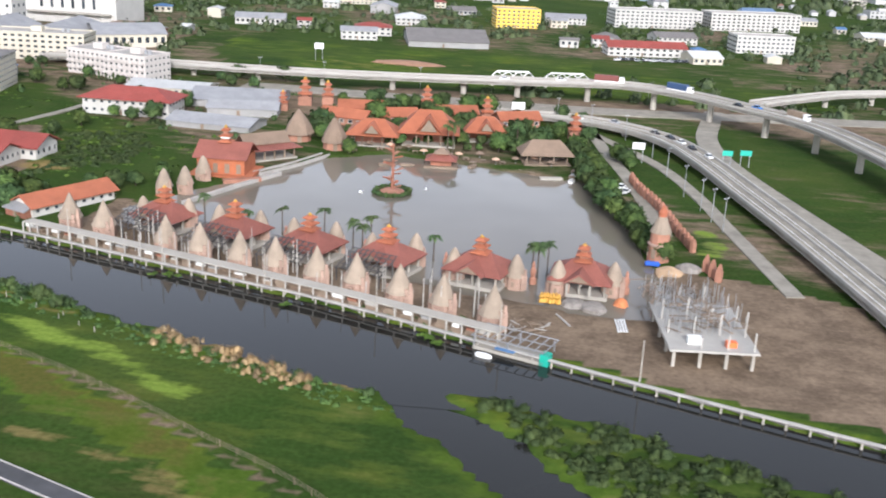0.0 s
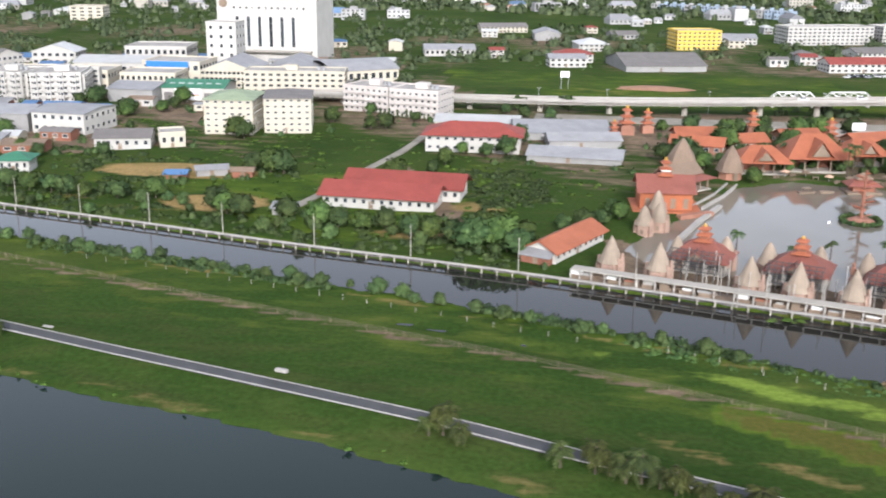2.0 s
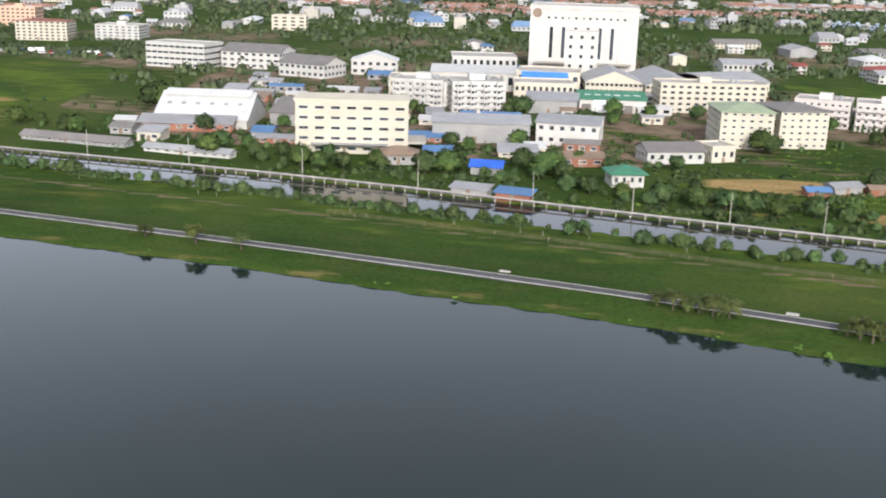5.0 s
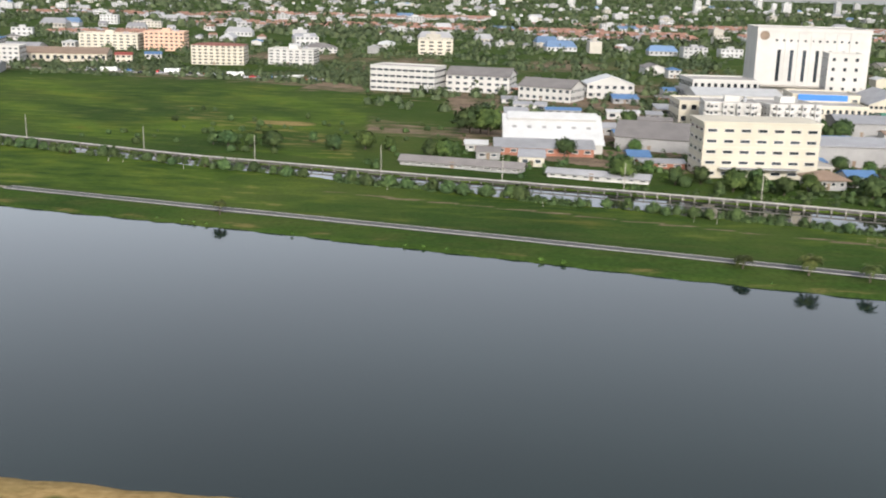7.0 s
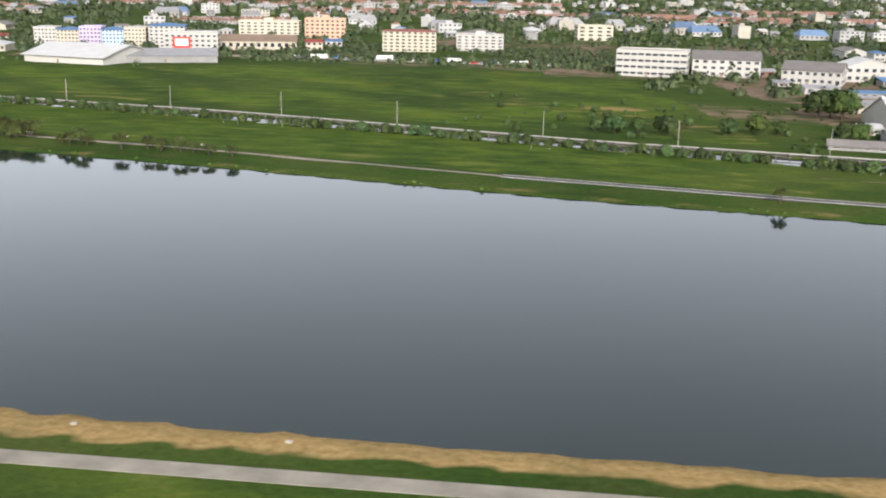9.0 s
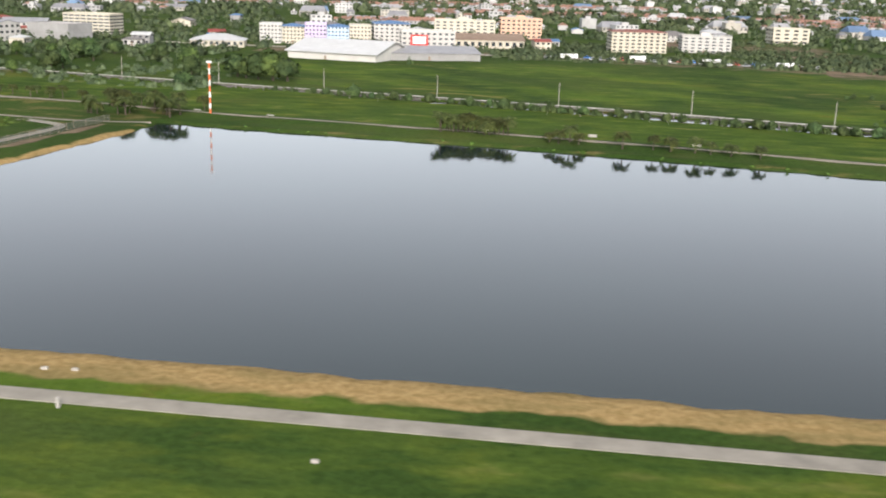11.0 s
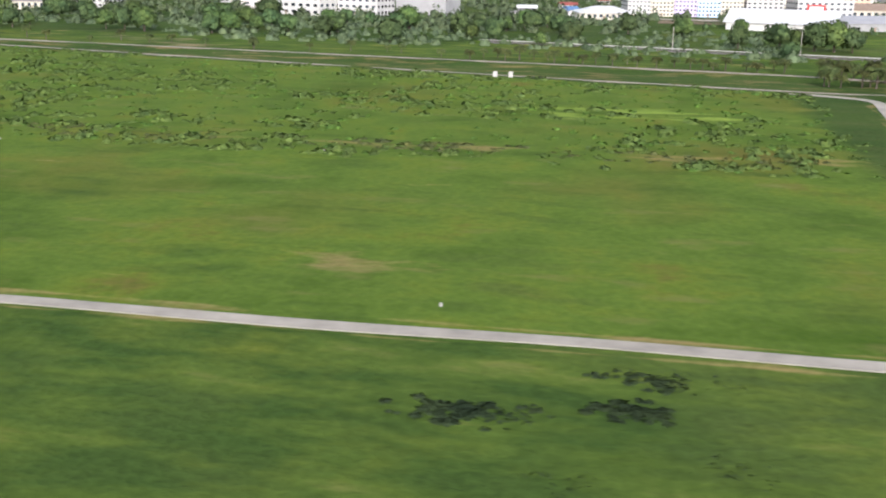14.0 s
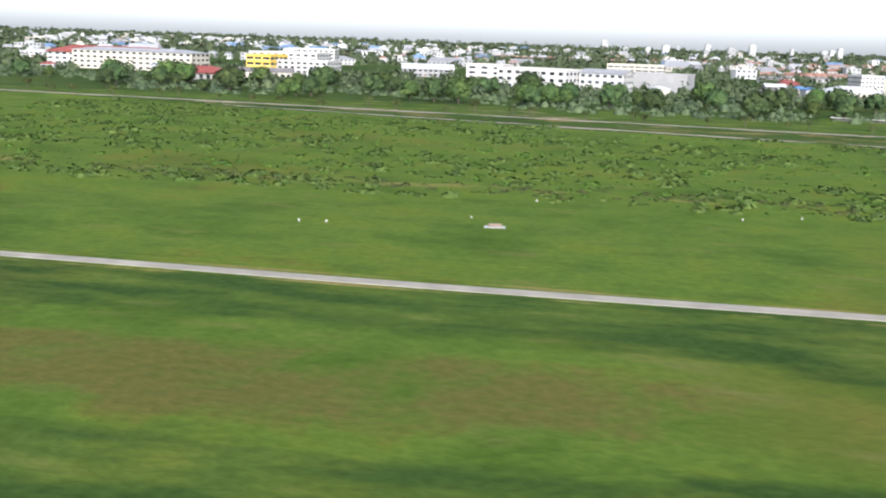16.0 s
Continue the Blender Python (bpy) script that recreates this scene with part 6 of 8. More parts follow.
# landing stage with a bare roof frame
stage = thing("landing_stage", -8.0, 105.1, 0, -19, "floating landing stage under a bare steel roof frame", "jetty")
part("deck", box(-3.2, 5.0, -2.4, 0.6, -0.5, 0.0), CONCRETE, stage)
for i in range(9):
    part("rafter", box(-3.4 + 1.05 * i, -3.3 + 1.05 * i, -2.6, 1.6, 1.15, 1.23), STEEL, stage)
for y in (-2.5, -0.5, 1.5):
    part("purlin", box(-3.5, 5.2, y - 0.06, y + 0.06, 1.23, 1.31), STEEL, stage)
for x in (-3.2, 0.8, 4.8):
    for y in (-2.2, 1.2):
        part("post", box(x - 0.07, x + 0.07, y - 0.07, y + 0.07, -0.5, 1.15), STEEL, stage)
part("booth", box(4.6, 5.6, -2.4, -1.2, -0.5, 0.9), SIGN_GREEN, stage, "small green booth")
part("canopy", box(-0.5, 1.8, -2.8, -2.1, 0.4, 0.48), BLUE_ROOF, stage, "faded blue awning")
boat(-10.4, 101.9, -18, 0.9, WHITE_PAINT, "white rowing boat at the landing stage", False)

# building site: slab on columns, scaffolding, heaps and planks
site = thing("building_site_frame", 9.0, 103.6, 0, 8, "unfinished concrete frame with a raised slab and scaffolding", "building site")
part("slab", box(0, 9.5, 0, 14, 1.9, 2.15), KERB, site, "raised pale concrete slab")
for x in (0.6, 3.4, 6.2, 9.0):
    for y in (0.6, 4.6, 8.6, 13.2):
        part("column", box(x - 0.16, x + 0.16, y - 0.16, y + 0.16, -0.4, 1.9), CONCRETE, site)
        if (x, y) != (0.6, 0.6):
            part("column", box(x - 0.075, x + 0.075, y - 0.075, y + 0.075, 2.15, 3.4 + (x * 7 + y * 3) % 1.6), KERB, site)
rng = random.Random(12)
for i in range(290):
    x, y = rng.uniform(0.3, 9.3), rng.uniform(4.0, 24.0)
    h = rng.uniform(1.2, 3.4)
    z0 = 2.15 if y < 13.8 else -0.1
    if i % 3:
        part("scaffold_pole", lathe([(0.035, z0), (0.035, z0 + h)], 5, cx=x, cy=y), STEEL, site)
    else:
        part("scaffold_plank", box(-1.1, 1.1, -0.12, 0.12, 0, 0.06), TIMBER, site).matrix_basis = pose(x, y, z0 + rng.uniform(0.02, 1.6), rng.uniform(-6, 6), rng.uniform(-9, 9), rng.uniform(0, 180))
part("shed", box(6.2, 7.3, 1.2, 2.0, 2.15, 2.75), RED_PAINT, site, "orange site cabin")
part("shed", box(2.2, 3.6, 1.6, 2.6, 2.15, 2.9), WHITE_PAINT, site, "white site cabin")


def heap(x, y, r, h, mat, label):
    rng = random.Random(int(x * 10))
    bm = bmesh.new()
    prof = [(r, -0.3), (r * 0.8, h * 0.35), (r * 0.45, h * 0.8), (0.1, h)]
    add_lathe(bm, prof, 11)
    for v in bm.verts:
        v.co.x *= 1 + rng.uniform(-0.2, 0.2)
        v.co.y *= 1 + rng.uniform(-0.2, 0.2)
    ob = link("soil_mound", bm, mat)
    ob.matrix_basis = pose(x, y, 0)
    return tagged(ob, label, "heap")


SAND = plain("sand", (0.42, 0.29, 0.18), 0.95, spread=0.25, scale=3, bumpy=0.6)
RUBBLE = plain("grey_rubble", (0.30, 0.27, 0.24), 0.95, spread=0.35, scale=5, bumpy=0.8)
heap(10.4, 135.2, 2.0, 0.9, SAND, "heap of tan sand at the building site")
heap(4.1, 121.6, 0.9, 0.7, plain("orange_earth", (0.62, 0.22, 0.09), 0.95), "small heap of orange earth")
heap(0.8, 119.4, 1.9, 0.4, RUBBLE, "low grey rubble heap")
heap(-1.6, 120.4, 1.6, 0.35, RUBBLE, "low pale rubble heap by the hall")
heap(13.0, 137.2, 1.9, 0.9, RUBBLE, "grey gravel heap by the gateway")
soil = heap(-60, 306, 5.0, 1.0, plain("orange_soil", (0.34, 0.19, 0.12), 0.95, spread=0.3), "long bank of bare orange soil")
soil.matrix_basis = pose(-60, 306, 0) @ Matrix.Diagonal((2.3, 0.9, 1, 1))
for i in range(5):
    pk = link("timber_beam", box(-1.9, 1.9, -0.09, 0.09, 0.02, 0.16), WHITE_PAINT if i else KERB)
    pk.matrix_basis = pose(3.3 + 0.32 * i, 113.8 + 0.1 * i, 0, 0, 0, 96) if i else pose(-2.6, 113.8, 0.05, 0, 0, 118)
    tagged(pk, "long pale concrete beam lying on bare earth", "beam", "loose beams")
rng = random.Random(21)
for i in range(26):
    pk = link("loose_plank", box(-0.7, 0.7, -0.07, 0.07, 0.02, 0.10), TIMBER if i % 3 else KERB)
    pk.matrix_basis = pose(-6.5 + rng.uniform(-2.2, 2.2), 110.6 + rng.uniform(-1.6, 1.6), rng.uniform(0, 0.25), rng.uniform(-8, 8), rng.uniform(-8, 8), rng.uniform(0, 180))
    tagged(pk, "loose weathered plank in a builder's pile", "plank", "loose planks")
for i in range(7):
    st = link("yellow_statue", lathe([(0.30, 0), (0.34, 0.12), (0.20, 0.5), (0.26, 0.8), (0.16, 1.0), (0.17, 1.15), (0.03, 1.35)], 8), GOLD)
    st.matrix_basis = pose(-5.6 + 0.36 * i, 119.2 + 0.12 * (i % 3), 0)
    tagged(st, "small yellow garden statue standing on bare earth", "statue", "yellow statues")
for x, y, h in ((-41.6, 131.5, 2.6), (-29.8, 128.6, 2.8), (-18.6, 126.6, 2.8), (-7.2, 126.2, 2.8), (4.6, 126.0, 2.8)):
    st = link("red_statue", lathe([(0.5, -0.3), (0.45, 0.5), (0.28, 0.7), (0.40, 1.3), (0.33, 1.8), (0.2, 2.0), (0.24, 2.3), (0.06, h)], 9), TERRACOTTA)
    st.matrix_basis = pose(x, y, 0)
    tagged(st, "tall red clay statue standing beside a hall", "statue", "red statues")

# ---- elevated roads ----
def viaduct(name, pts, width, label, pier_step=16, rail=0.45):
    line = [q for q in resample(pts, 4)]
    e = thing(name, 0, 0, 0, 0, label, "viaduct", kind="structure")
    part("deck", strip(line, -width / 2, width / 2, -0.75, -0.05), CONCRETE, e)
    part("carriageway", strip(line, -width / 2 + 0.3, width / 2 - 0.3, -0.05, 0.0), GREY_ROAD, e, "grey asphalt carriageway")
    for s in (-1, 1):
        part("parapet", strip(line, s * (width / 2 - 0.3), s * width / 2, -0.6, rail), KERB, e)
    for s in (-0.5, 0.5):
        part("lane_line", strip(line, s * width * 0.42 - 0.05, s * width * 0.42 + 0.05, 0.0, 0.02), WHITE_PAINT, e)
    part("median", strip(line, -0.12, 0.12, 0.0, 0.3), KERB, e)
    run = 0.0
    for a, b in zip(line, line[1:]):
        run += (b - a).length
        if run > pier_step and a.z > 1.4:
            run = 0
            bm = bmesh.new()
            add_lathe(bm, [(0.75, -0.4), (0.7, a.z - 1.6), (1.3, a.z - 0.75)], 10)
            p = part("pier", bm, CONCRETE, e)
            p.matrix_basis = pose(a.x, a.y, 0)
    return e


viaduct("viaduct_main", [(-150, 262, 2.4), (-107, 259, 2.8), (-68, 259, 3.3), (-28.8, 261.5, 4.2), (-10.2, 264, 4.6), (4, 264, 5.0), (18, 254.5, 5.4), (29.4, 242, 5.5), (40, 229, 5.5), (47, 214, 5.4), (56, 180, 5.0), (62, 140, 4.4)], 6.4, "grey concrete highway viaduct on round piers", 14)
viaduct("viaduct_ramp", [(-36, 240, 0.3), (-21, 236, 0.9), (-8, 232.5, 1.6), (4.4, 224.5, 2.0), (13.6, 212.6, 2.1), (19.4, 195.7, 2.1), (24.0, 177.7, 2.0), (31, 150, 1.8), (40, 110, 1.4)], 5.6, "curving concrete highway ramp with traffic", 12)
viaduct("viaduct_link", [(36, 262, 3.2), (50, 277, 3.2), (63.5, 289, 3.2), (90, 300, 3.2), (140, 310, 3.0)], 4.6, "pale concrete link ramp joining the highway", 14)
road("road_underpass", [(26, 262), (24.0, 246), (21.9, 228), (23.0, 211), (27, 192), (36, 160), (48, 120)], 4.6, GREY_ROAD, "grey striped road curving under the viaduct", z=0.20)
road("road_yard", [(-90, 250), (-40, 250), (0, 252), (60, 262), (140, 280)], 9, GREY_ROAD, "wide pale ground-level road under the viaduct", z=0.15)
road("park_road", [(-4, 232), (1.0, 205), (4.2, 190), (6.4, 178), (8.6, 164), (10.2, 152)], 2.6, GREY_ROAD, "pale park drive beside the hedge", z=0.16)
road("service_road", [(-4, 226), (10, 200), (16.6, 178), (20.4, 158), (26, 130)], 2.4, GREY_ROAD, "pale service road beside the ramp", z=0.16)


def car_thing(name, kind_label, x, y, z, turn, colour, long=2.5, box_h=0.0, box_mat=None):
    e = thing(name, x, y, z, turn, kind_label, "truck" if box_h else "car", "highway traffic")
    w = 0.5 if not box_h else 0.68
    body = box(-long / 2, long / 2, -w, w, 0.16, 0.48, 0.07)
    part("body", body, colour, e)
    if box_h:
        part("cargo_box", box(-long / 2, long / 2 - 1.5, -w, w, 0.48, 0.48 + box_h, 0.03), box_mat, e)
        cab = part("cab", box(long / 2 - 1.3, long / 2, -w, w, 0.48, 1.5, 0.12), WHITE_PAINT, e)
        part("windscreen", box(long / 2 - 0.02, long / 2 + 0.02, -w * 0.85, w * 0.85, 1.0, 1.4), GLASS, cab)
    else:
        bm = box(-long * 0.30, long * 0.22, -w * 0.86, w * 0.86, 0.48, 0.82)
        for v in bm.verts:
            if v.co.z > 0.6:
                v.co.x *= 0.72
        cabin = part("cabin", bm, GLASS, e)
        part("roof", box(-long * 0.2, long * 0.14, -w * 0.8, w * 0.8, 0.82, 0.86), colour, cabin)
    for sx in (-0.32, 0.32):
        for sy in (-1, 1):
            p = part("wheel", lathe([(0.17, -0.06), (0.17, 0.06)], 9), ASPHALT, e)
            p.matrix_basis = pose(sx * long, sy * w, 0.17, 90, 0, 0)
    return e


SILVER = plain("silver_car_paint", (0.45, 0.46, 0.48), 0.3, metal=0.4)
BLACK_CAR = plain("black_car_paint", (0.02, 0.02, 0.025), 0.25)
RED_BOX = plain("rust_red_container", (0.17, 0.05, 0.04), 0.6)
BLUE_BOX = plain("dark_blue_container", (0.035, 0.07, 0.15), 0.6)
car_thing("truck", "white-cabbed truck with a rust-red cargo box", 0, 265.2, 5.0, -2, WHITE_PAINT, 7.5, 1.4, RED_BOX)
car_thing("truck", "truck with dark blue container on the viaduct", 17.0, 256.4, 5.42, -38, WHITE_PAINT, 7, 1.4, BLUE_BOX)
car_thing("truck", "white truck with a brown load on the viaduct", 40.5, 229.6, 5.55, -55, WHITE_PAINT, 6, 1.2, TIMBER)
for x, y, z, turn, mat, lab in ((-26, 262.4, 4.3, 8, WHITE_PAINT, "white car on the viaduct"), (-12, 264.6, 4.6, 6, WHITE_PAINT, "white car on the viaduct"), (33, 239, 5.55, -48, SIGN_BLUE, "blue pickup car on the viaduct"), (29, 240.4, 5.55, -48, BLACK_CAR, "black car on the viaduct"),
                                (2, 227.4, 2.0, -38, SILVER, "silver car on the curving ramp"), (10.4, 218.5, 2.1, -54, BLACK_CAR, "black car on the curving ramp"), (13.4, 214.8, 2.12, -58, BLACK_CAR, "black car on the curving ramp"), (15.4, 210.8, 2.12, -64, WHITE_PAINT, "white car on the curving ramp"), (17.2, 206, 2.12, -68, BLACK_CAR, "black car on the curving ramp"), (20, 199.5, 2.12, -72, WHITE_PAINT, "white car on the curving ramp"), (-6, 231, 1.62, -28, WHITE_PAINT, "white car on the curving ramp")):
    car_thing("car", lab + " between parapets", x, y, z, turn, mat)
for x, y in ((3.6, 173.4), (4.6, 175.2), (3.8, 178)):
    car_thing("car", "white car parked on the park drive", x, y, 0.16, 70, WHITE_PAINT, 2.4)
street = lamp_pole(5.6, "slim grey street lamp post beside the ramp", True, STEEL)
street.matrix_basis = pose(14.4, 177, 0, 0, 0, 40)
for x, y in ((16.6, 168), (17.9, 162.2), (19.2, 157), (-10.7, 234.6), (-3, 229.5), (4.5, 219.5), (9.8, 206), (12, 190), (-73, 263, ), (-48, 265), (-90, 262), (-20, 268), (10, 266)):
    copy_thing(street, pose(x, y, 0, 0, 0, 40))


def board(name, x, y, turn, w, h, z, mat, label):
    e = thing(name, x, y, 0, turn, label, "sign board")
    for s in (-0.38, 0.38):
        part("post", box(s * w - 0.06, s * w + 0.06, 0.05, 0.17, -0.3, z + h * 0.5), STEEL, e)
    part("panel", box(-w / 2, w / 2, -0.06, 0.05, z, z + h), mat, e)
    return e


board("billboard", -19.5, 232, 12, 3.0, 1.6, 2.6, WHITE_PAINT, "blank white billboard on two posts")
board("billboard", 6.8, 200, 12, 2.4, 1.3, 2.6, WHITE_PAINT, "small white billboard beside the ramp")
board("road_sign", 23.6, 201.5, 10, 2.0, 1.0, 2.4, SIGN_GREEN, "green road sign over the curving road")
board("road_sign", 27.2, 203, 10, 2.2, 1.0, 2.4, SIGN_GREEN, "wide green road sign over the curving road")
board("billboard", -85, 300, 12, 2.6, 1.7, 3.4, WHITE_PAINT, "tall pale billboard beyond the viaduct")


# ---- trees, palms and bushes ----
TREE_LABEL = "broad leafy green tree with an uneven crown"
grove = Grove([lambda k=k: make_tree(1.9 + 0.25 * k, 2.6 + 0.3 * (k % 2), 1.3 + 0.2 * k, 40 + k, LEAF if k % 3 else LEAF_LIGHT, TREE_LABEL, 540) for k in range(5)])
shrubs = Grove([lambda k=k: make_tree(0.9 + 0.12 * k, 1.35, 0.12, 60 + k, LEAF, "round green shrub on the canal bank", 300, "shrub") for k in range(4)])
slim = Grove([lambda k=k: make_tree(0.75, 3.6, 0.8, 80 + k, LEAF, "slim dark columnar tree beside a building", 500, "cypress") for k in range(2)])
road_palms = Grove([lambda k=k: make_palm(1.9 + 0.3 * k, 1.38, 90 + k, "palm with dry olive fronds beside the road", 28) for k in range(3)])
tall_palms = Grove([lambda k=k: make_palm(3.4 + 0.6 * k, 1.3, 95 + k, "slender tall palm in the temple park", 12, LEAF) for k in range(3)])
rng = random.Random(31)


def clear(x, y, pad=0.6):
    return all(math.hypot(x - fx, y - fy) > r * 0.85 + pad for fx, fy, r in FOOT)


# park trees
for x, y in ((-48.4, 135.2), (-43.6, 136), (-37, 134.4), (-31, 132), (-32.6, 133.2), (-30.2, 133.8), (-21, 131.4), (-6.8, 128.6), (-5.6, 129.6), (-7.6, 130.4), (-26, 126.4), (-55.5, 137)):
    tall_palms.put(x, y, rng.uniform(0.9, 1.15))
for x, y in ((-39, 203), (-29.4, 194.4), (-28.4, 194.8), (-17, 205)):
    tall_palms.put(x, y, 1.3)
for i in range(54):
    t = i / 53
    x, y = -5.0 + 14.6 * t ** 1.5, 206 - 66 * t
    grove.put(x + rng.uniform(-1.3, 1.5), y + rng.uniform(-0.8, 0.8), rng.uniform(0.62, 0.95))
for i in range(60):
    x, y = rng.uniform(-62, -4), rng.uniform(203, 243)
    if clear(x, y):
        grove.put(x, y, rng.uniform(0.7, 1.15))
for x, y in ((-54.6, 197), (-56, 200), (-47, 186.8), (-12, 200), (-3, 214), (3.4, 199), (4.6, 197), (5.4, 194), (2.6, 202), (-16, 197), (-20, 199), (-40.6, 205)):
    grove.put(x, y, rng.uniform(0.7, 1.0))
for i in range(40):
    x, y = rng.uniform(-63, 4), rng.uniform(122, 134)
    if abs(y - (118.5 - 0.27 * (x + 24))) > 5 and inside(POND_POLY, np.array(x), np.array(y)) > 0.8:
        shrubs.put(x, y, rng.uniform(0.5, 0.9))
for i in range(26):
    a = i / 26 * 2 * math.pi
    shrubs.put(ISLET[0] + 2.9 * math.cos(a), ISLET[1] + 3.2 * math.sin(a), rng.uniform(0.35, 0.6), z=-0.3)

for i in range(22):
    grove.put(rng.uniform(-54, -4), rng.uniform(196.5, 204), rng.uniform(0.42, 0.7))
for x, y, s in ((-84.2, 134.2, 1.1), (-87, 136.5, 1.2), (-90.4, 136, 1.15), (-84, 140, 1.1), (-79, 148.6, 0.7), (-76, 150.5, 0.8), (-88.4, 140.4, 1.1), (-73.4, 152.6, 0.6), (-70.6, 156.6, 0.9), (-71.8, 159.4, 0.7)):
    grove.put(x, y, s)
# far bank of the canal, west of the park
for x, y, s in ((-111.7, 143.8, 1.15), (-114.5, 144.6, 1.2), (-120.2, 146.7, 1.1), (-108, 143, 1.2), (-104.5, 143.5, 1.25), (-100.5, 141, 1.2), (-97.2, 140.4, 1.1), (-93.5, 138.4, 1.15), (-89.0, 137.6, 1.1), (-86, 136.2, 1.0),
                (-133.1, 150.6, 1.35), (-130.6, 148.4, 1.1), (-127.6, 147.2, 1.1), (-133.2, 178.4, 1.7), (-130.4, 177.6, 1.5), (-136, 178, 1.3), (-145.3, 155.8, 1.1), (-151, 153.8, 1.0), (-156.5, 153.6, 1.1), (-160, 154.6, 1.2), (-163.6, 156, 1.1),
                (-168, 156.6, 1.0), (-173, 158.6, 1.0), (-179, 160.2, 1.0), (-184, 162, 1.1), (-188.4, 172, 1.1), (-208.2, 172, 1.3), (-212, 171.6, 1.2), (-221.2, 175.7, 1.2), (-229.8, 176, 1.2), (-226, 171, 1.1), (-234, 172, 1.2), (-252, 182.7, 1.2), (-247, 184, 1.1), (-243, 176, 1.1), (-238.6, 178, 1.1), (-190.4, 178.4, 1.2), (-196, 180, 1.2), (-186, 186, 1.1), (-180.4, 182, 1.0)):
    grove.put(x, y, s * 0.78)
for i in range(80):
    x = rng.uniform(-245, -84)
    y = float(line_y(CANAL_FAR, x)) + rng.uniform(1.8, 16)
    if clear(x, y, 1.2) and not (-127 < x < -94 and y > 146):
        shrubs.put(x, y, rng.uniform(0.7, 1.5))
for i in range(125):
    x, y = rng.uniform(-250, -82), rng.uniform(168, 260)
    open_field = (-168 < x < -112 and y < 222) or (-100 < x < -80 and y < 200)
    if clear(x, y, 1.0) and not open_field:
        grove.put(x, y, rng.uniform(0.6, 1.15))
for i in range(12):
    slim.put(-126 + 1.1 * i, 240.4 - 0.25 * i + rng.uniform(-0.3, 0.3), rng.uniform(0.5, 0.75))
for x, y, s in ((-150.6, 209.4, 1.1), (-148.6, 208.6, 0.9), (-101, 201.6, 0.8), (-96, 199.6, 0.8), (-281, 228.6, 1.7), (-279, 226, 1.5), (-283.4, 229, 1.4), (-284.2, 191.3, 1.2), (-287, 192, 1.0), (-262, 201.6, 1.0), (-252, 176.6, 1.0)):
    grove.put(x, y, s)
# walled field
for x, y, s in ((-327.4, 194.6, 0.8), (-323.2, 195.5, 0.9), (-331, 196.2, 0.7), (-306.7, 195.7, 0.9), (-301, 199, 0.9), (-318, 193.6, 0.9), (-296.4, 200, 0.8), (-313, 205, 0.6)):
    grove.put(x, y, s)
for i in range(60):
    x, y = rng.uniform(-360, -282), rng.uniform(186, 250)
    if y > float(line_y(CANAL_FAR, x)) + 3 and clear(x, y):
        shrubs.put(x, y, rng.uniform(0.4, 1.0))

# shrubs and posts along the near bank
bank_post = lamp_pole(0.62, "short pale concrete boundary post on the bank", False, CONCRETE)
bank_post.name = "boundary_post"
tagged(bank_post, category="post", group="boundary posts")
bank_post.matrix_basis = pose(-57, 99.4, 0) @ Matrix.Diagonal((0.7, 0.7, 1, 1))
x = -60.0
while x > -470:
    y = float(line_y(CANAL_NEAR, x))
    if x < -75 and (x > -142 or rng.random() < 0.25):
        copy_thing(bank_post, pose(x, y - 5.4, 0) @ Matrix.Diagonal((0.7, 0.7, 1, 1)))
    dense = 1 if x > -250 else 0.85
    if rng.random() < dense:
        shrubs.put(x + rng.uniform(-1, 1), y - 1.6 + rng.uniform(-1.3, 0.8), rng.uniform(0.55, 1.25) if x > -250 else rng.uniform(0.8, 1.5))
    if -210 < x < -140 and rng.random() < 0.55:
        shrubs.put(x + rng.uniform(-1, 1), y - 3.4 + rng.uniform(-1, 1), rng.uniform(0.8, 1.5))
    x -= 3.1
for x, y in ((-66, 103), (-63.4, 101.8), (-61, 100.8), (-57, 98.4), (-54, 97.2), (-51.6, 96)):
    copy_thing(bank_post, pose(x, y, 0) @ Matrix.Diagonal((0.8, 0.8, 1.2, 1)))

# palms along the northern road
for x in np.arange(-158.5, -135.5, 1.05):
    road_palms.put(float(x), float(line_y(ROAD_N, x)) - 2.4 + rng.uniform(-0.8, 0.6), rng.uniform(0.75, 1.15))
for x in (-176.8, -175.2, -173.8, -172.6, -171.2, -169.6, -87.4, -86.2, -84.6, -76, -73.2, -72, -70.8, -69.6, -68.2, -67, -65, -63, -61, -308.4, -240, -232.8, -226.4):
    road_palms.put(x, float(line_y(ROAD_N, x)) - 2.6 + rng.uniform(-0.5, 0.5), rng.uniform(0.8, 1.15))
for x in (-417.5, -416, -414.4, -413, -406.5, -402, -399.5, -396, -393.8, -391, -387):
    road_palms.put(x, float(line_y(ROAD_N, x)) - 3.0 + rng.uniform(-0.6, 0.6), rng.uniform(0.75, 1.1))
for i in range(16):
    x = -435 + 0.72 * i
    road_palms.put(x, float(line_y(ROAD_N, x)) - 2.0 + rng.uniform(-1.5, 2.5), rng.uniform(1.0, 1.35))
for i in range(22):
    x = -497 + 0.8 * i
    road_palms.put(x + rng.uniform(-0.4, 0.4), 168.5 + rng.uniform(-3.0, 9), rng.uniform(0.9, 1.35))
for i in range(24):
    x = -500 - i * 2.4
    road_palms.put(x + rng.uniform(-1, 1), float(line_y(ROAD_N, x)) + 6 + rng.uniform(-4, 5), rng.uniform(0.7, 1.05))
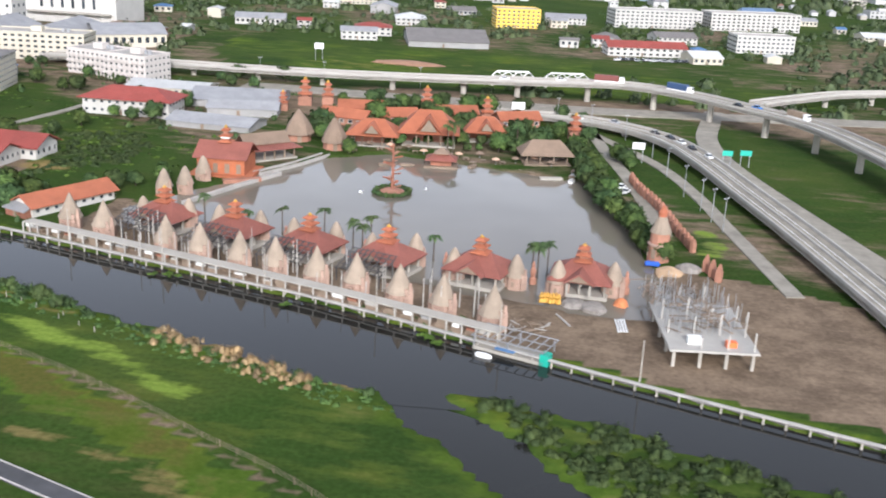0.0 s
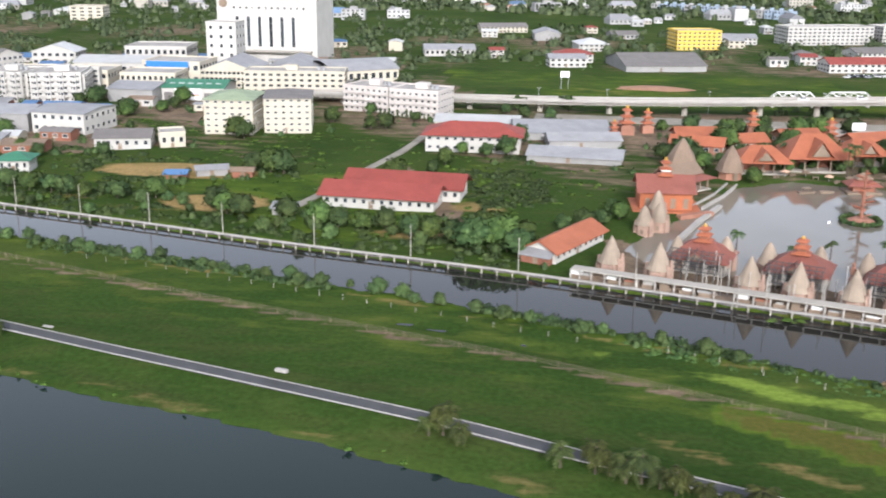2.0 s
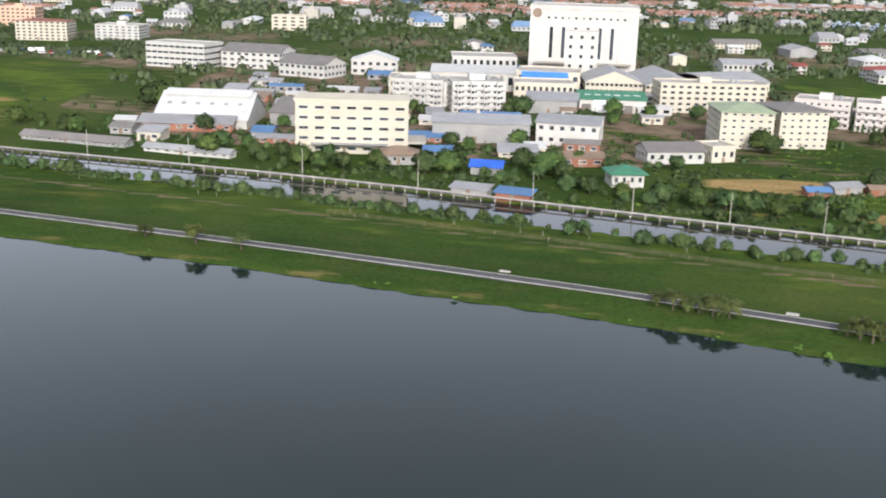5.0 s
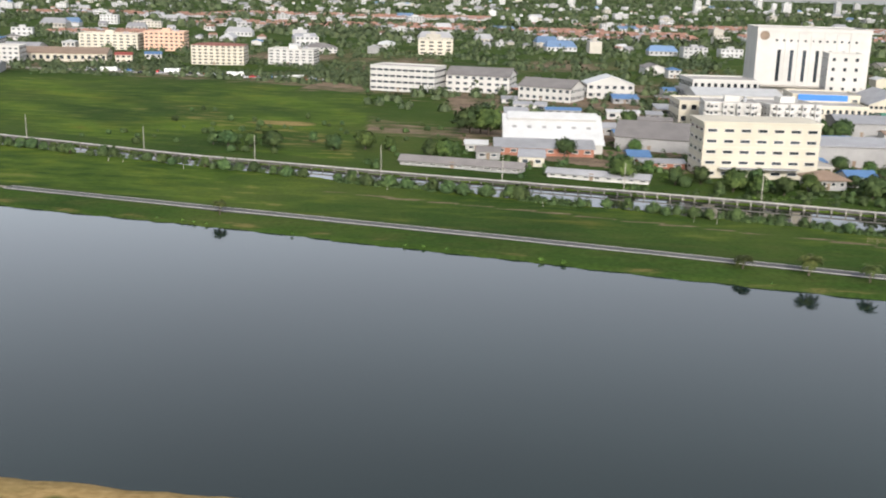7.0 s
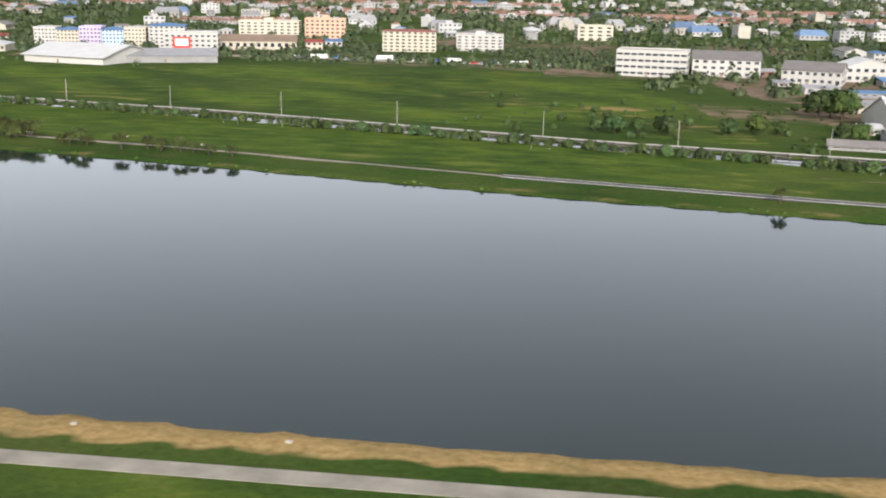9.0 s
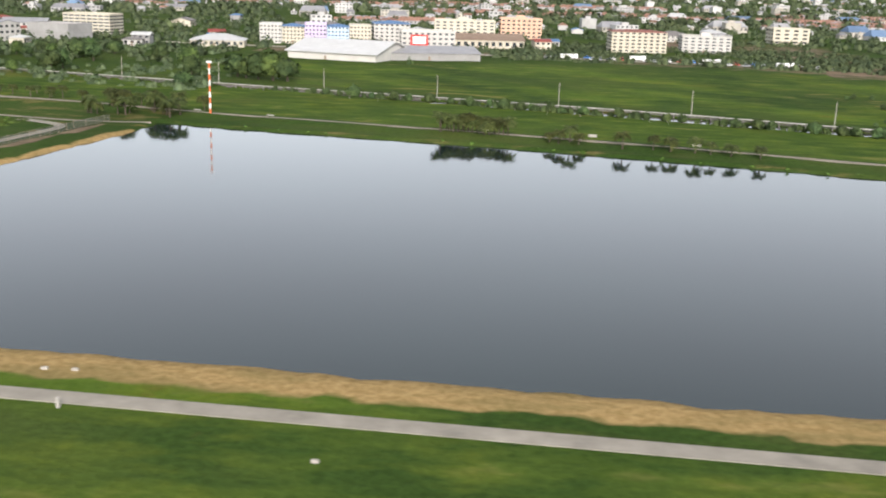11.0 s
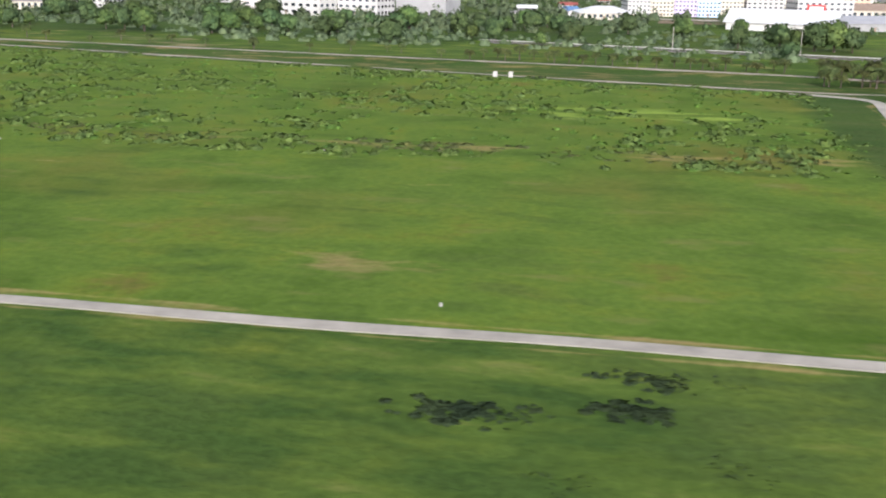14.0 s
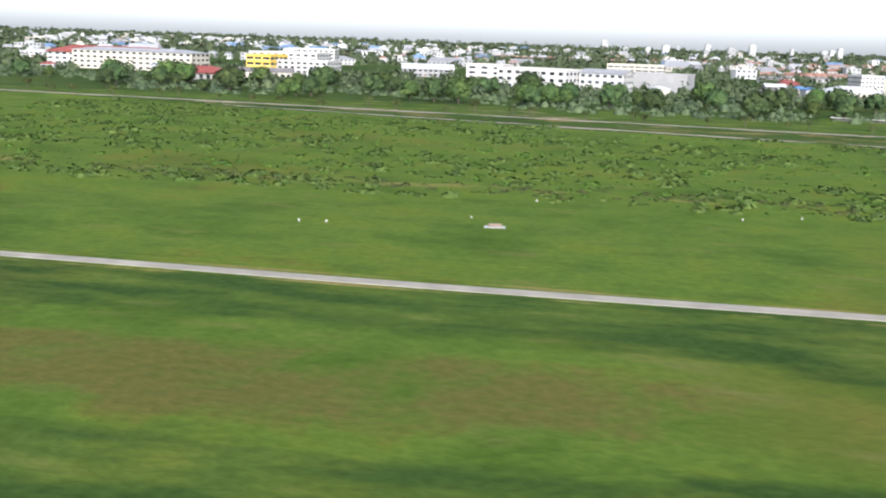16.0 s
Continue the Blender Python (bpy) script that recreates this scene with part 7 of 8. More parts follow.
for i in range(26):
    x = -560 - i * 7.2
    road_palms.put(x + rng.uniform(-3, 3), float(line_y(ROAD_N, x)) + 9 + rng.uniform(-6, 5), rng.uniform(0.6, 0.95))
for x, y, s in ((-488.4, 234, 1.7), (-484.6, 233, 1.6), (-481, 232.4, 1.3), (-492, 236, 1.4)):
    grove.put(x, y, s)
for i in range(90):
    x = rng.uniform(-800, -493)
    y = rng.uniform(float(line_y(ROAD_N, x)) + 32, 292)
    if clear(x, y):
        grove.put(x, y, rng.uniform(0.8, 1.5))


def scatter(n, x0, x1, y0, y1, r0, r1, tall, seed, keep=None):
    g = random.Random(seed)
    out = []
    while len(out) < n:
        x, y, r = g.uniform(x0, x1), g.uniform(y0, y1), g.uniform(r0, r1)
        n -= 0.2
        if keep is None or keep(x, y):
            out.append((x, y, -0.1, r, r * tall * g.uniform(0.7, 1.2)))
    return out


MEADOW_BUSH = leaf_material("meadow_bush", (0.080, 0.136, 0.036), (0.130, 0.200, 0.052))
SEDGE = leaf_material("dark_sedge", (0.022, 0.034, 0.016), (0.036, 0.052, 0.022))
WEED_LEAF = leaf_material("brown_weeds", (0.050, 0.066, 0.024), (0.100, 0.110, 0.040))
SCRUB = leaf_material("meadow_scrub", (0.060, 0.108, 0.022), (0.105, 0.175, 0.032))


def field_scrub(x, y):
    return y > 92 + 1.5 * math.sin(x * 0.06) and y < float(line_y(ROAD_FAR, x)) - 2


def field_bush(x, y):
    v = math.sin(x * 0.11 + 2 * math.sin(y * 0.08)) + math.sin(y * 0.17 + x * 0.06) + 0.7 * math.sin(x * 0.31 - y * 0.23)
    return field_scrub(x, y) and v > (-0.15 if x > -590 else -0.6)


stuff_leaves("dark_scrub", scatter(2600, -710, -501, 92, 195, 0.35, 1.45, 0.5, 6, field_bush), MEADOW_BUSH, "darker round bushes scattered over the meadow", "scrub", 56, 0.2, lumps=2)
stuff_leaves("scrub", scatter(2800, -710, -501, 92, 195, 0.25, 0.85, 0.5, 5, field_scrub), SCRUB, "rough green scrub covering the airfield meadow", "scrub", 26, 0.26, lumps=2)
stuff_leaves("weed_fringe", scatter(700, -720, -503, 96, 102, 0.3, 0.8, 0.55, 7), WEED_LEAF, "brownish weeds along a ditch in the meadow", "weeds", 50, 0.18)
stuff_leaves("edge_bushes", scatter(150, -780, -503, 91.5, 96, 0.4, 1.0, 0.8, 37), MEADOW_BUSH, "round bushes fringing the mown grass", "bushes", 90, 0.17)


def on_bank(x, y):
    p = (np.array(x), np.array(y))
    return inside(CANAL_POLY, *p) > 0.8 and off_line(INLET, *p) > 3.6


stuff_leaves("island_bushes", scatter(420, -9, 34, 68, 92, 0.5, 1.15, 1.0, 8, lambda x, y: on_bank(x, y) and y > 84 - 0.62 * (x + 9)), LEAF, "dense green bushes on a reedy spit", "bushes", 130, 0.15)
stuff_leaves("bank_reeds", scatter(800, -70, -14, 80, 112, 0.25, 0.6, 0.8, 9, lambda x, y: on_bank(x, y) and y > float(line_y(CANAL_NEAR, x)) - 5), LEAF_LIGHT, "low green reeds along the canal edge", "reeds", 48, 0.16)
stuff_leaves("bank_bushes", scatter(90, -72, -20, 88, 112, 0.5, 1.0, 1.1, 10, lambda x, y: on_bank(x, y) and abs(y - float(line_y(CANAL_NEAR, x)) + 2.0) < 1.3), LEAF, "green bushes along the canal edge", "bushes", 150, 0.15)
stuff_leaves("dry_reeds", scatter(120, -46, -26, 88, 100, 0.4, 0.8, 1.6, 11, lambda x, y: abs(y - (92.2 - 0.42 * (x + 33))) < 1.9), DRY_LEAF, "clump of dry straw-coloured reeds", "reeds", 180, 0.085)
stuff_leaves("floating_weed", scatter(90, -62, 16, 96, 118, 0.4, 1.0, 0.06, 13, lambda x, y: 1.0 < float(line_y(CANAL_FAR, x)) - y < 2.6 and math.sin(x * 0.33) > 0.1), REED, "floating green weed along the footway", "weed", 50, 0.16)
stuff_leaves("shore_grass", scatter(900, -478, -45, 58, 160, 0.2, 0.45, 0.9, 14, lambda x, y: abs(y - float(line_y(LAKE_N, x)) - 0.8) < 0.7), REED, "tufts of grass along the lake shore", "grass", 14, 0.5)

thicket_rng = random.Random(15)
thicket = []
for i in range(1500):
    x = thicket_rng.uniform(-330, -58)
    wide = 1.5 + 1.6 * (math.sin(x * 0.045 + 1.2) > 0.1) + 1.2 * (-225 < x < -140)
    if math.sin(x * 0.21) + math.sin(x * 0.083) > (-0.3 if x > -250 else 0.5):
        r = thicket_rng.uniform(0.3, 0.95)
        thicket.append((x, float(line_y(CANAL_NEAR, x)) - 0.2 - wide * thicket_rng.random(), -0.05, r, r * thicket_rng.uniform(0.7, 1.3)))
stuff_leaves("bank_thicket", thicket, LEAF, "low thicket of bushes along the canal bank", "bushes", 50, 0.22, lumps=2)
hedge_rng = random.Random(21)
hedge_spots = []
for i in range(150):
    x = -478 + 1.85 * i + hedge_rng.uniform(-0.5, 0.5)
    r = hedge_rng.uniform(0.7, 1.25)
    if math.sin(x * 0.4) + math.sin(x * 0.13) > -1.2:
        hedge_spots.append((x, float(line_y(CANAL_NEAR, x)) - 1.0 + hedge_rng.uniform(-0.5, 0.4), 0.0, r, r * 1.45))
stuff_leaves("canal_hedge", hedge_spots, LEAF, "row of dark round bushes along the canal", "bushes", 200, 0.13)
def dry_patch(x, y):
    return math.hypot((x + 150) / 2.4, y - 176) < 6.5 or math.hypot((x + 135) / 1.7, y - 155) < 5.5


stuff_leaves("wild_bushes", scatter(900, -255, -84, 128, 205, 0.5, 1.4, 0.8, 16, lambda x, y: 1.6 < y - float(line_y(CANAL_FAR, x)) < 44 and clear(x, y, 0.8) and not dry_patch(x, y) and math.sin(x * 0.11) + math.sin(y * 0.17 + x * 0.03) > -0.4 and not (-127 < x < -93 and y > 145)), LEAF, "wild bushes and creepers on waste ground", "bushes", 56, 0.2)
stuff_leaves("field_bushes", scatter(500, -104, -70, 138, 202, 0.4, 1.2, 0.8, 27, lambda x, y: clear(x, y, 0.6) and inside(POND_POLY, np.array(x), np.array(y)) > 3 and off_line([(-111, 186), (-97, 156), (-95, 143)], np.array(x), np.array(y)) > 3 and math.sin(x * 0.19) + math.sin(y * 0.15 + x * 0.06) > (0.75 if y < 172 else 0.2) and not (x > -76 and y < 152)), LEAF, "wild bushes on the waste ground beside the park", "bushes", 56, 0.19)
stuff_leaves("wild_weeds", scatter(900, -255, -70, 128, 235, 0.4, 1.0, 0.5, 17, lambda x, y: 1.2 < y - float(line_y(CANAL_FAR, x)) < 80 and clear(x, y, 0.4) and not dry_patch(x, y) and not (x > -84 and y < 165)), REED, "tall green weeds on waste ground", "weeds", 30, 0.3)

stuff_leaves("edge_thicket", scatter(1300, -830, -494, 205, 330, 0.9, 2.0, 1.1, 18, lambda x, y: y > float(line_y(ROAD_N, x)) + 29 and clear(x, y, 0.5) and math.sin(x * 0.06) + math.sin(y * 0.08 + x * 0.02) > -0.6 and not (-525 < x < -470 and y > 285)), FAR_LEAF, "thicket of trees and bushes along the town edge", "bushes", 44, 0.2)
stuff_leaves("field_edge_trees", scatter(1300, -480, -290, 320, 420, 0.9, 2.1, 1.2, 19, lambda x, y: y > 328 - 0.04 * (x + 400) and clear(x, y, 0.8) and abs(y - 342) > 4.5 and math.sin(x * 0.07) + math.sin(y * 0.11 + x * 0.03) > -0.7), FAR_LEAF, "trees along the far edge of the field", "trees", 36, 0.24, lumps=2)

# ---- the wide town beyond: roofs and trees without number ----
def far_town():
    g = random.Random(77)
    # wall and roof colours are greyed to stand in for distance haze
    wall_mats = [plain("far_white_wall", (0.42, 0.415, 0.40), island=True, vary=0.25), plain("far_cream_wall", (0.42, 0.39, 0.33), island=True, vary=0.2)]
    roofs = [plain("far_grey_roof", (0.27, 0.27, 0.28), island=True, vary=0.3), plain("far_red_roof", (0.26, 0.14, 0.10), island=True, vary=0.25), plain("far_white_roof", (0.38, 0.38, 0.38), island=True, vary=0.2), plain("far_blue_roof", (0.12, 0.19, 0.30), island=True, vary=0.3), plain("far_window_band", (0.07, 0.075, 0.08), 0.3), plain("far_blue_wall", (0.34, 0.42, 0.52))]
    verts, faces, mats = [], [], []

    def add(v, f, m):
        k = len(verts)
        verts.extend(v)
        faces.extend([tuple(k + i for i in q) for q in f])
        mats.extend([m] * len(f))

    def one(x, y, w, d, h, wall, roof, turn, pitched):
        c, s = math.cos(turn), math.sin(turn)

        def at(px, py, pz):
            return (x + c * px - s * py, y + s * px + c * py, pz)
        a, b = w / 2, d / 2
        add([at(*p) for p in ((-a, -b, -0.4), (a, -b, -0.4), (a, b, -0.4), (-a, b, -0.4), (-a, -b, h), (a, -b, h), (a, b, h), (-a, b, h))], [(0, 1, 5, 4), (1, 2, 6, 5), (2, 3, 7, 6), (3, 0, 4, 7)], wall)
        o = 0.25
        if pitched:
            r = min(w, d) * 0.3
            add([at(*p) for p in ((-a - o, -b - o, h), (a + o, -b - o, h), (a + o, b + o, h), (-a - o, b + o, h), (-a * 0.8, 0, h + r), (a * 0.8, 0, h + r))], [(0, 1, 5, 4), (1, 2, 5), (2, 3, 4, 5), (3, 0, 4), (3, 2, 1, 0)], roof)
        else:
            add([at(*p) for p in ((-a, -b, h), (a, -b, h), (a, b, h), (-a, b, h))], [(0, 1, 2, 3)], 2)
            add([at(*p) for p in ((-a * 0.3, -b * 0.3, h), (a * 0.3, -b * 0.3, h), (a * 0.3, b * 0.4, h), (-a * 0.3, b * 0.4, h), (-a * 0.3, -b * 0.3, h + 1.2), (a * 0.3, -b * 0.3, h + 1.2), (a * 0.3, b * 0.4, h + 1.2), (-a * 0.3, b * 0.4, h + 1.2))], [(0, 1, 5, 4), (1, 2, 6, 5), (3, 0, 4, 7), (4, 5, 6, 7)], wall)
        fl = max(1, int(h / 1.7))
        n = max(2, int(w / 2.2))
        for i in range(fl):
            for j in range(n):
                u0 = -a + (j + 0.25) * w / n
                z0 = (i + 0.4) * h / fl
                add([at(*p) for p in ((u0, -b - 0.04, z0), (u0 + 0.5 * w / n, -b - 0.04, z0), (u0 + 0.5 * w / n, -b - 0.04, z0 + 0.42 * h / fl), (u0, -b - 0.04, z0 + 0.42 * h / fl))], [(0, 1, 2, 3)], 6)

    def near_house(g, x, y, turn):
        big = g.random() < 0.4
        w, d = (g.uniform(10, 22), g.uniform(7, 12)) if big else (g.uniform(4, 7), g.uniform(4, 6))
        h = g.uniform(2.0, 3.4) if big else g.uniform(1.8, 3.4)
        wall, wall_name = g.choice(((WHITE, "white"), (WHITE, "white"), (CREAM, "cream"), (GREY_WALL, "grey")))
        roof, roof_name = g.choice(((GREY_ROOF, "grey sheet"), (DARK_ROOF, "weathered dark"), (WHITE_ROOF, "pale sheet"), (RED_ROOF, "red"), (BLUE_ROOF, "blue sheet")) if not big else ((GREY_ROOF, "grey sheet"), (WHITE_ROOF, "pale sheet"), (DARK_ROOF, "weathered dark")))
        b = (x + w * math.cos(turn), y + w * math.sin(turn))
        if not clear(x + w / 2 * math.cos(turn), y + w / 2 * math.sin(turn), 0.6 * w):
            return
        kind = "works_shed" if big else "house"
        building(kind, f"{wall_name} {'works shed' if big else 'town house'} with a {roof_name} roof among trees", "warehouse" if big else "house", (x, y), b, d, h, 1 if h < 2.6 else 2, int(w / 1.8), wall, g.choice(("gable", "gable", "hip")), roof, 0.16 * d, group="town houses", sides=False, bands=False)

    # scattered low works, shops and houses between the trees
    for count in range(3600):
        y = 300 + 2100 * g.random() ** 1.6
        x = -260 - 0.1 * y + g.uniform(-1, 1) * (520 + 0.55 * y)
        block = math.sin(x * 0.021 + 1.3 * math.sin(y * 0.013)) + math.sin(y * 0.027 + x * 0.008)
        if -0.9 < block < 0.45 or (y < 520 and g.random() < 0.64):
            continue
        if -525 < x < -318 and y < 350 or -140 < x < 190 and y < 345 or not clear(x, y, 4):
            continue
        turn = radians(g.choice((8, 14, 20, 98)))
        dice = g.random()
        if y < 520:
            near_house(g, x, y, turn)
            continue
        if dice < 0.22:
            one(x, y, g.uniform(9, 20), g.uniform(6, 11), g.uniform(1.8, 3.2), g.choice((0, 0, 1)), g.choice((2, 2, 4, 4, 5)), turn, True)
        elif dice < 0.34 and y > 520:
            one(x, y, g.uniform(8, 18), g.uniform(6, 9), g.uniform(3.5, 6.5), g.choice((0, 0, 1)), 2, turn, False)
        else:
            one(x, y, g.uniform(3, 6), g.uniform(3, 5), g.uniform(1.5, 2.8), g.choice((0, 0, 0, 1)), g.choice((2, 2, 4, 3)), turn, y < 560 or g.random() < 0.75)
    # housing estates: long rows of orange-red roofs
    for cx, cy, rows_n, n_house in ((-440, 740, 6, 46), (-232, 690, 7, 26), (-300, 760, 4, 30), (-470, 980, 6, 60), (-180, 900, 6, 40), (-80, 760, 5, 30), (-640, 860, 5, 40), (40, 980, 6, 50), (-760, 700, 4, 26), (-520, 560, 3, 14)):
        for i in range(rows_n):
            for j in range(n_house):
                if g.random() < 0.12:
                    continue
                x, y = cx + (j - n_house / 2) * 4.1, cy + i * 15 + 0.28 * (j - n_house / 2) * 4.1
                if clear(x, y, 3):
                    one(x, y, 3.8, 4.2, 1.7, 0, 3 if g.random() < 0.85 else 2, 0.27, True)
    # a row of pale blue shop houses
    for i in range(16):
        one(-44 + 4.6 * i, 655 - 3.4 * i, 4.2, 8, 4.6, 7 if i % 4 else 0, 2, -0.6, False)
    # distant tower blocks
    for i in range(26):
        x, y = g.uniform(-700, 500), g.uniform(1500, 2600)
        one(x, y, g.uniform(6, 14), 9, g.uniform(9, 26), 0, 2, 0.2, False)
    me = bpy.data.meshes.new("far_town")
    me.from_pydata(verts, [], faces)
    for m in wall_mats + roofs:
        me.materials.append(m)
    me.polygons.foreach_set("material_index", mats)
    return tagged(new("far_town", me), "sprawl of small white and red-roofed town houses with painted haze", "town", kind="stuff")


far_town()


def far_tree_spots(n, seed, y0, y1, r0, r1):
    g = random.Random(seed)
    out = []
    for _ in range(n):
        y = y0 + (y1 - y0) * g.random() ** 1.8
        x = -260 - 0.1 * y + g.uniform(-1, 1) * (520 + 0.6 * y)
        if -525 < x < -318 and y < 332 or not clear(x, y, 1.5) or (-130 < x < -42 and y < 345) or (y < 300 and g.random() < 0.7):
            continue
        belt = math.sin(x * 0.017 + 2 * math.sin(y * 0.011)) + math.sin(y * 0.031 + x * 0.006 + 1)
        if belt < -0.8:
            continue
        r = g.uniform(r0, r1) * (1 + y / 1400)
        out.append((x, y, 0.2, r, r * 1.2))
    return out


yard_rng = random.Random(23)
yard_spots = []
for fx, fy, r in FOOT:
    for k in range(0 if r < 1 else 6 if fy > 150 else 3):
        a = yard_rng.uniform(0, 2 * math.pi)
        d = r * yard_rng.uniform(0.95, 1.5) + 1.0
        x, y, q = fx + d * math.cos(a), fy + d * math.sin(a), yard_rng.uniform(0.6, 1.5)
        if clear(x, y, 0.3 + q) and y > float(line_y(CANAL_FAR, x)) + 4:
            yard_spots.append((x, y, 0.0, q, q * 1.4))
stuff_leaves("yard_trees", yard_spots, LEAF, "bushes and small trees in the yards", "trees", 30, 0.26, lumps=2)
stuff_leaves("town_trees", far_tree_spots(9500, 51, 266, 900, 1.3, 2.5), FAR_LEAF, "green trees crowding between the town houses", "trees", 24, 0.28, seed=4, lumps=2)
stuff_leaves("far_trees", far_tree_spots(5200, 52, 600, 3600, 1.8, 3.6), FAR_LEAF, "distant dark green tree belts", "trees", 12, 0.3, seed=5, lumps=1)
sedge_rng = random.Random(35)
sedge = []
for px, py, w, d in ((-520, 34.8, 2.3, 1.3), (-530.5, 38.4, 2.2, 1.2), (-522.6, 43.4, 2.2, 1.0), (-525.2, 33.5, 1.4, 0.9), (-523.4, 40, 1.6, 0.8)):
    for k in range(110):
        a, q = sedge_rng.uniform(0, 2 * math.pi), min(1.6, abs(sedge_rng.gauss(0, 0.75)))
        sedge.append((px + w * q * math.cos(a), py + d * q * math.sin(a), -0.05, sedge_rng.uniform(0.15, 0.34), 0.06))
stuff_leaves("sedge_clumps", sedge, SEDGE, "dark clumps of sedge in the mown grass", "sedge", 24, 0.34, lumps=1)


# ---- small things on the airfield and along the roads ----
mast = thing("obstacle_mast", -476.2, 170.4, 0, 0, "slender red and white banded obstacle mast by the lake", "mast")
for i in range(9):
    part("segment", lathe([(0.16 - 0.004 * i, 0.2 + i * 0.98 - (0.5 if i == 0 else 0)), (0.155 - 0.004 * i, 0.2 + (i + 1) * 0.98)], 8), WHITE_PAINT if i % 2 else RED_PAINT, mast)
part("head", box(-0.45, 0.45, -0.15, 0.15, 9.0, 9.25), WHITE_PAINT, mast)


def netting():
    """Fine steel mesh: more gap than wire."""
    m, n, l, b = material("chain_link_mesh", 0.6)
    b.inputs["Base Color"].default_value = (0.16, 0.165, 0.15, 1)
    gap = n.new("ShaderNodeBsdfTransparent")
    both = n.new("ShaderNodeMixShader")
    both.inputs[0].default_value = 0.78
    l.new(b.outputs[0], both.inputs[1])
    l.new(gap.outputs[0], both.inputs[2])
    l.new(both.outputs[0], n["Material Output"].inputs["Surface"])
    return m


def fence(name, points, step, h, label, wires=4, mesh=None):
    line = resample(points, step)
    e = thing(name, 0, 0, 0, 0, label, "fence")
    first_post = None
    for q in line:
        m = pose(q.x, q.y, 0)
        if first_post is None:
            first_post = part("post", box(-0.022, 0.022, -0.022, 0.022, -0.3, h), TIMBER, e)
            first_post.matrix_basis = m
        else:
            again(first_post, e, m)
    for k in range(wires):
        z = 0.2 + (h - 0.25) * k / (wires - 1)
        part("wire", strip(line, -0.008, 0.008, z, z + 0.016), TIMBER, e)
    if mesh:
        part("mesh_panel", strip(line, -0.002, 0.002, 0.05, h - 0.05), mesh, e, "grey chain-link mesh")
    return e


fence("wire_fence", [(-9, 62.6), (-22, 71.8), (-32, 77.2), (-43, 83.2), (-56, 89), (-82, 98.6), (-120, 110.4), (-153, 121.6), (-181, 129.2), (-221, 139.4)], 2.1, 0.7, "wire fence on slim concrete posts along a path")
fence("mesh_fence", [(-496.0, 54.7), (-497.0, 55.6), (-497.7, 57.4), (-497.8, 64), (-496.8, 75), (-495.9, 86), (-494.8, 98), (-493.0, 112), (-491.4, 130), (-489.6, 148), (-488.6, 158)], 2.2, 1.25, "tall mesh fence beside the dirt road", 3, netting())


def marker(name, x, y, w, d, h, mat, label, category, turn=0):
    bm = box(-w / 2, w / 2, -d / 2, d / 2, -0.1, h, min(w, d, h) * 0.15)
    ob = link(name, bm, mat)
    ob.matrix_basis = pose(x, y, 0.12, 0, 0, turn)
    return tagged(ob, label, category)


for x, y in ((-447.0, 49.8), (-439.8, 49.3), (-505.5, 50.9)):
    marker("marker_post", x, y, 0.2, 0.18, 0.55, KERB, "short white marker post beside the road", "post")
for x, y in ((-424, 45.6), (-465.8, 49.2), (-486, 56.4), (-352, 55.4), (-366, 55.8), (-443.5, 54.6), (-441.6, 54.8)):
    marker("concrete_slab", x, y, 0.4, 0.2, 0.06, CONCRETE, "flat pale concrete slab lying in grass", "slab", 8)
for x, y in ((-193.8, 115.6), (-162.7, 106.9), (-132.3, 97.6), (-104, 90.8), (-480.2, 174.6), (-466, 172.0), (-428.6, 168.4), (-411, 167), (-395, 162)):
    marker("concrete_slab", x, y, 1.3, 0.5, 0.3, KERB, "pale culvert slab beside the service road", "slab", -15)
for x, y in ((-546.6, 163.0), (-544.2, 163.4)):
    marker("equipment_cabinet", x, y, 0.7, 0.5, 0.8, KERB, "small white equipment cabinet on the meadow", "cabinet")
sign = thing("yellow_sign", -499.6, 101.4, 0, 20, "yellow square warning sign on a post", "sign")
part("post", box(-0.05, 0.05, -0.05, 0.05, -0.2, 1.1), STEEL, sign)
part("panel", box(-0.22, 0.22, -0.09, -0.05, 0.9, 1.35), YELLOW, sign)
marker("equipment_cabinet", -496.6, 82.4, 0.7, 0.5, 0.8, KERB, "small pale equipment cabinet beside the dirt road", "cabinet")
hut = thing("brick_pit", -610.2, 78.0, 0, 5, "low brick pit cover on the mown grass", "pit")
part("rim", box(-0.8, 0.8, -0.35, 0.35, -0.1, 0.14), GREY_WALL, hut)
part("cover", box(-0.5, 0.5, -0.24, 0.24, 0.14, 0.36, 0.05), TIMBER, hut)
for x, y in ((-608.4, 92.6), (-625, 75.5), (-622.9, 75.8), (-553.3, 93.5), (-585.8, 91.3), (-590.9, 88.7), (-612.6, 81.7), (-501.3, 93.8), (-500.9, 80.5), (-502.1, 51.3), (-534, 51.3)):
    marker("marker_stone", x, y, 0.12, 0.12, 0.12, KERB, "small white marker stone in the grass", "stone")
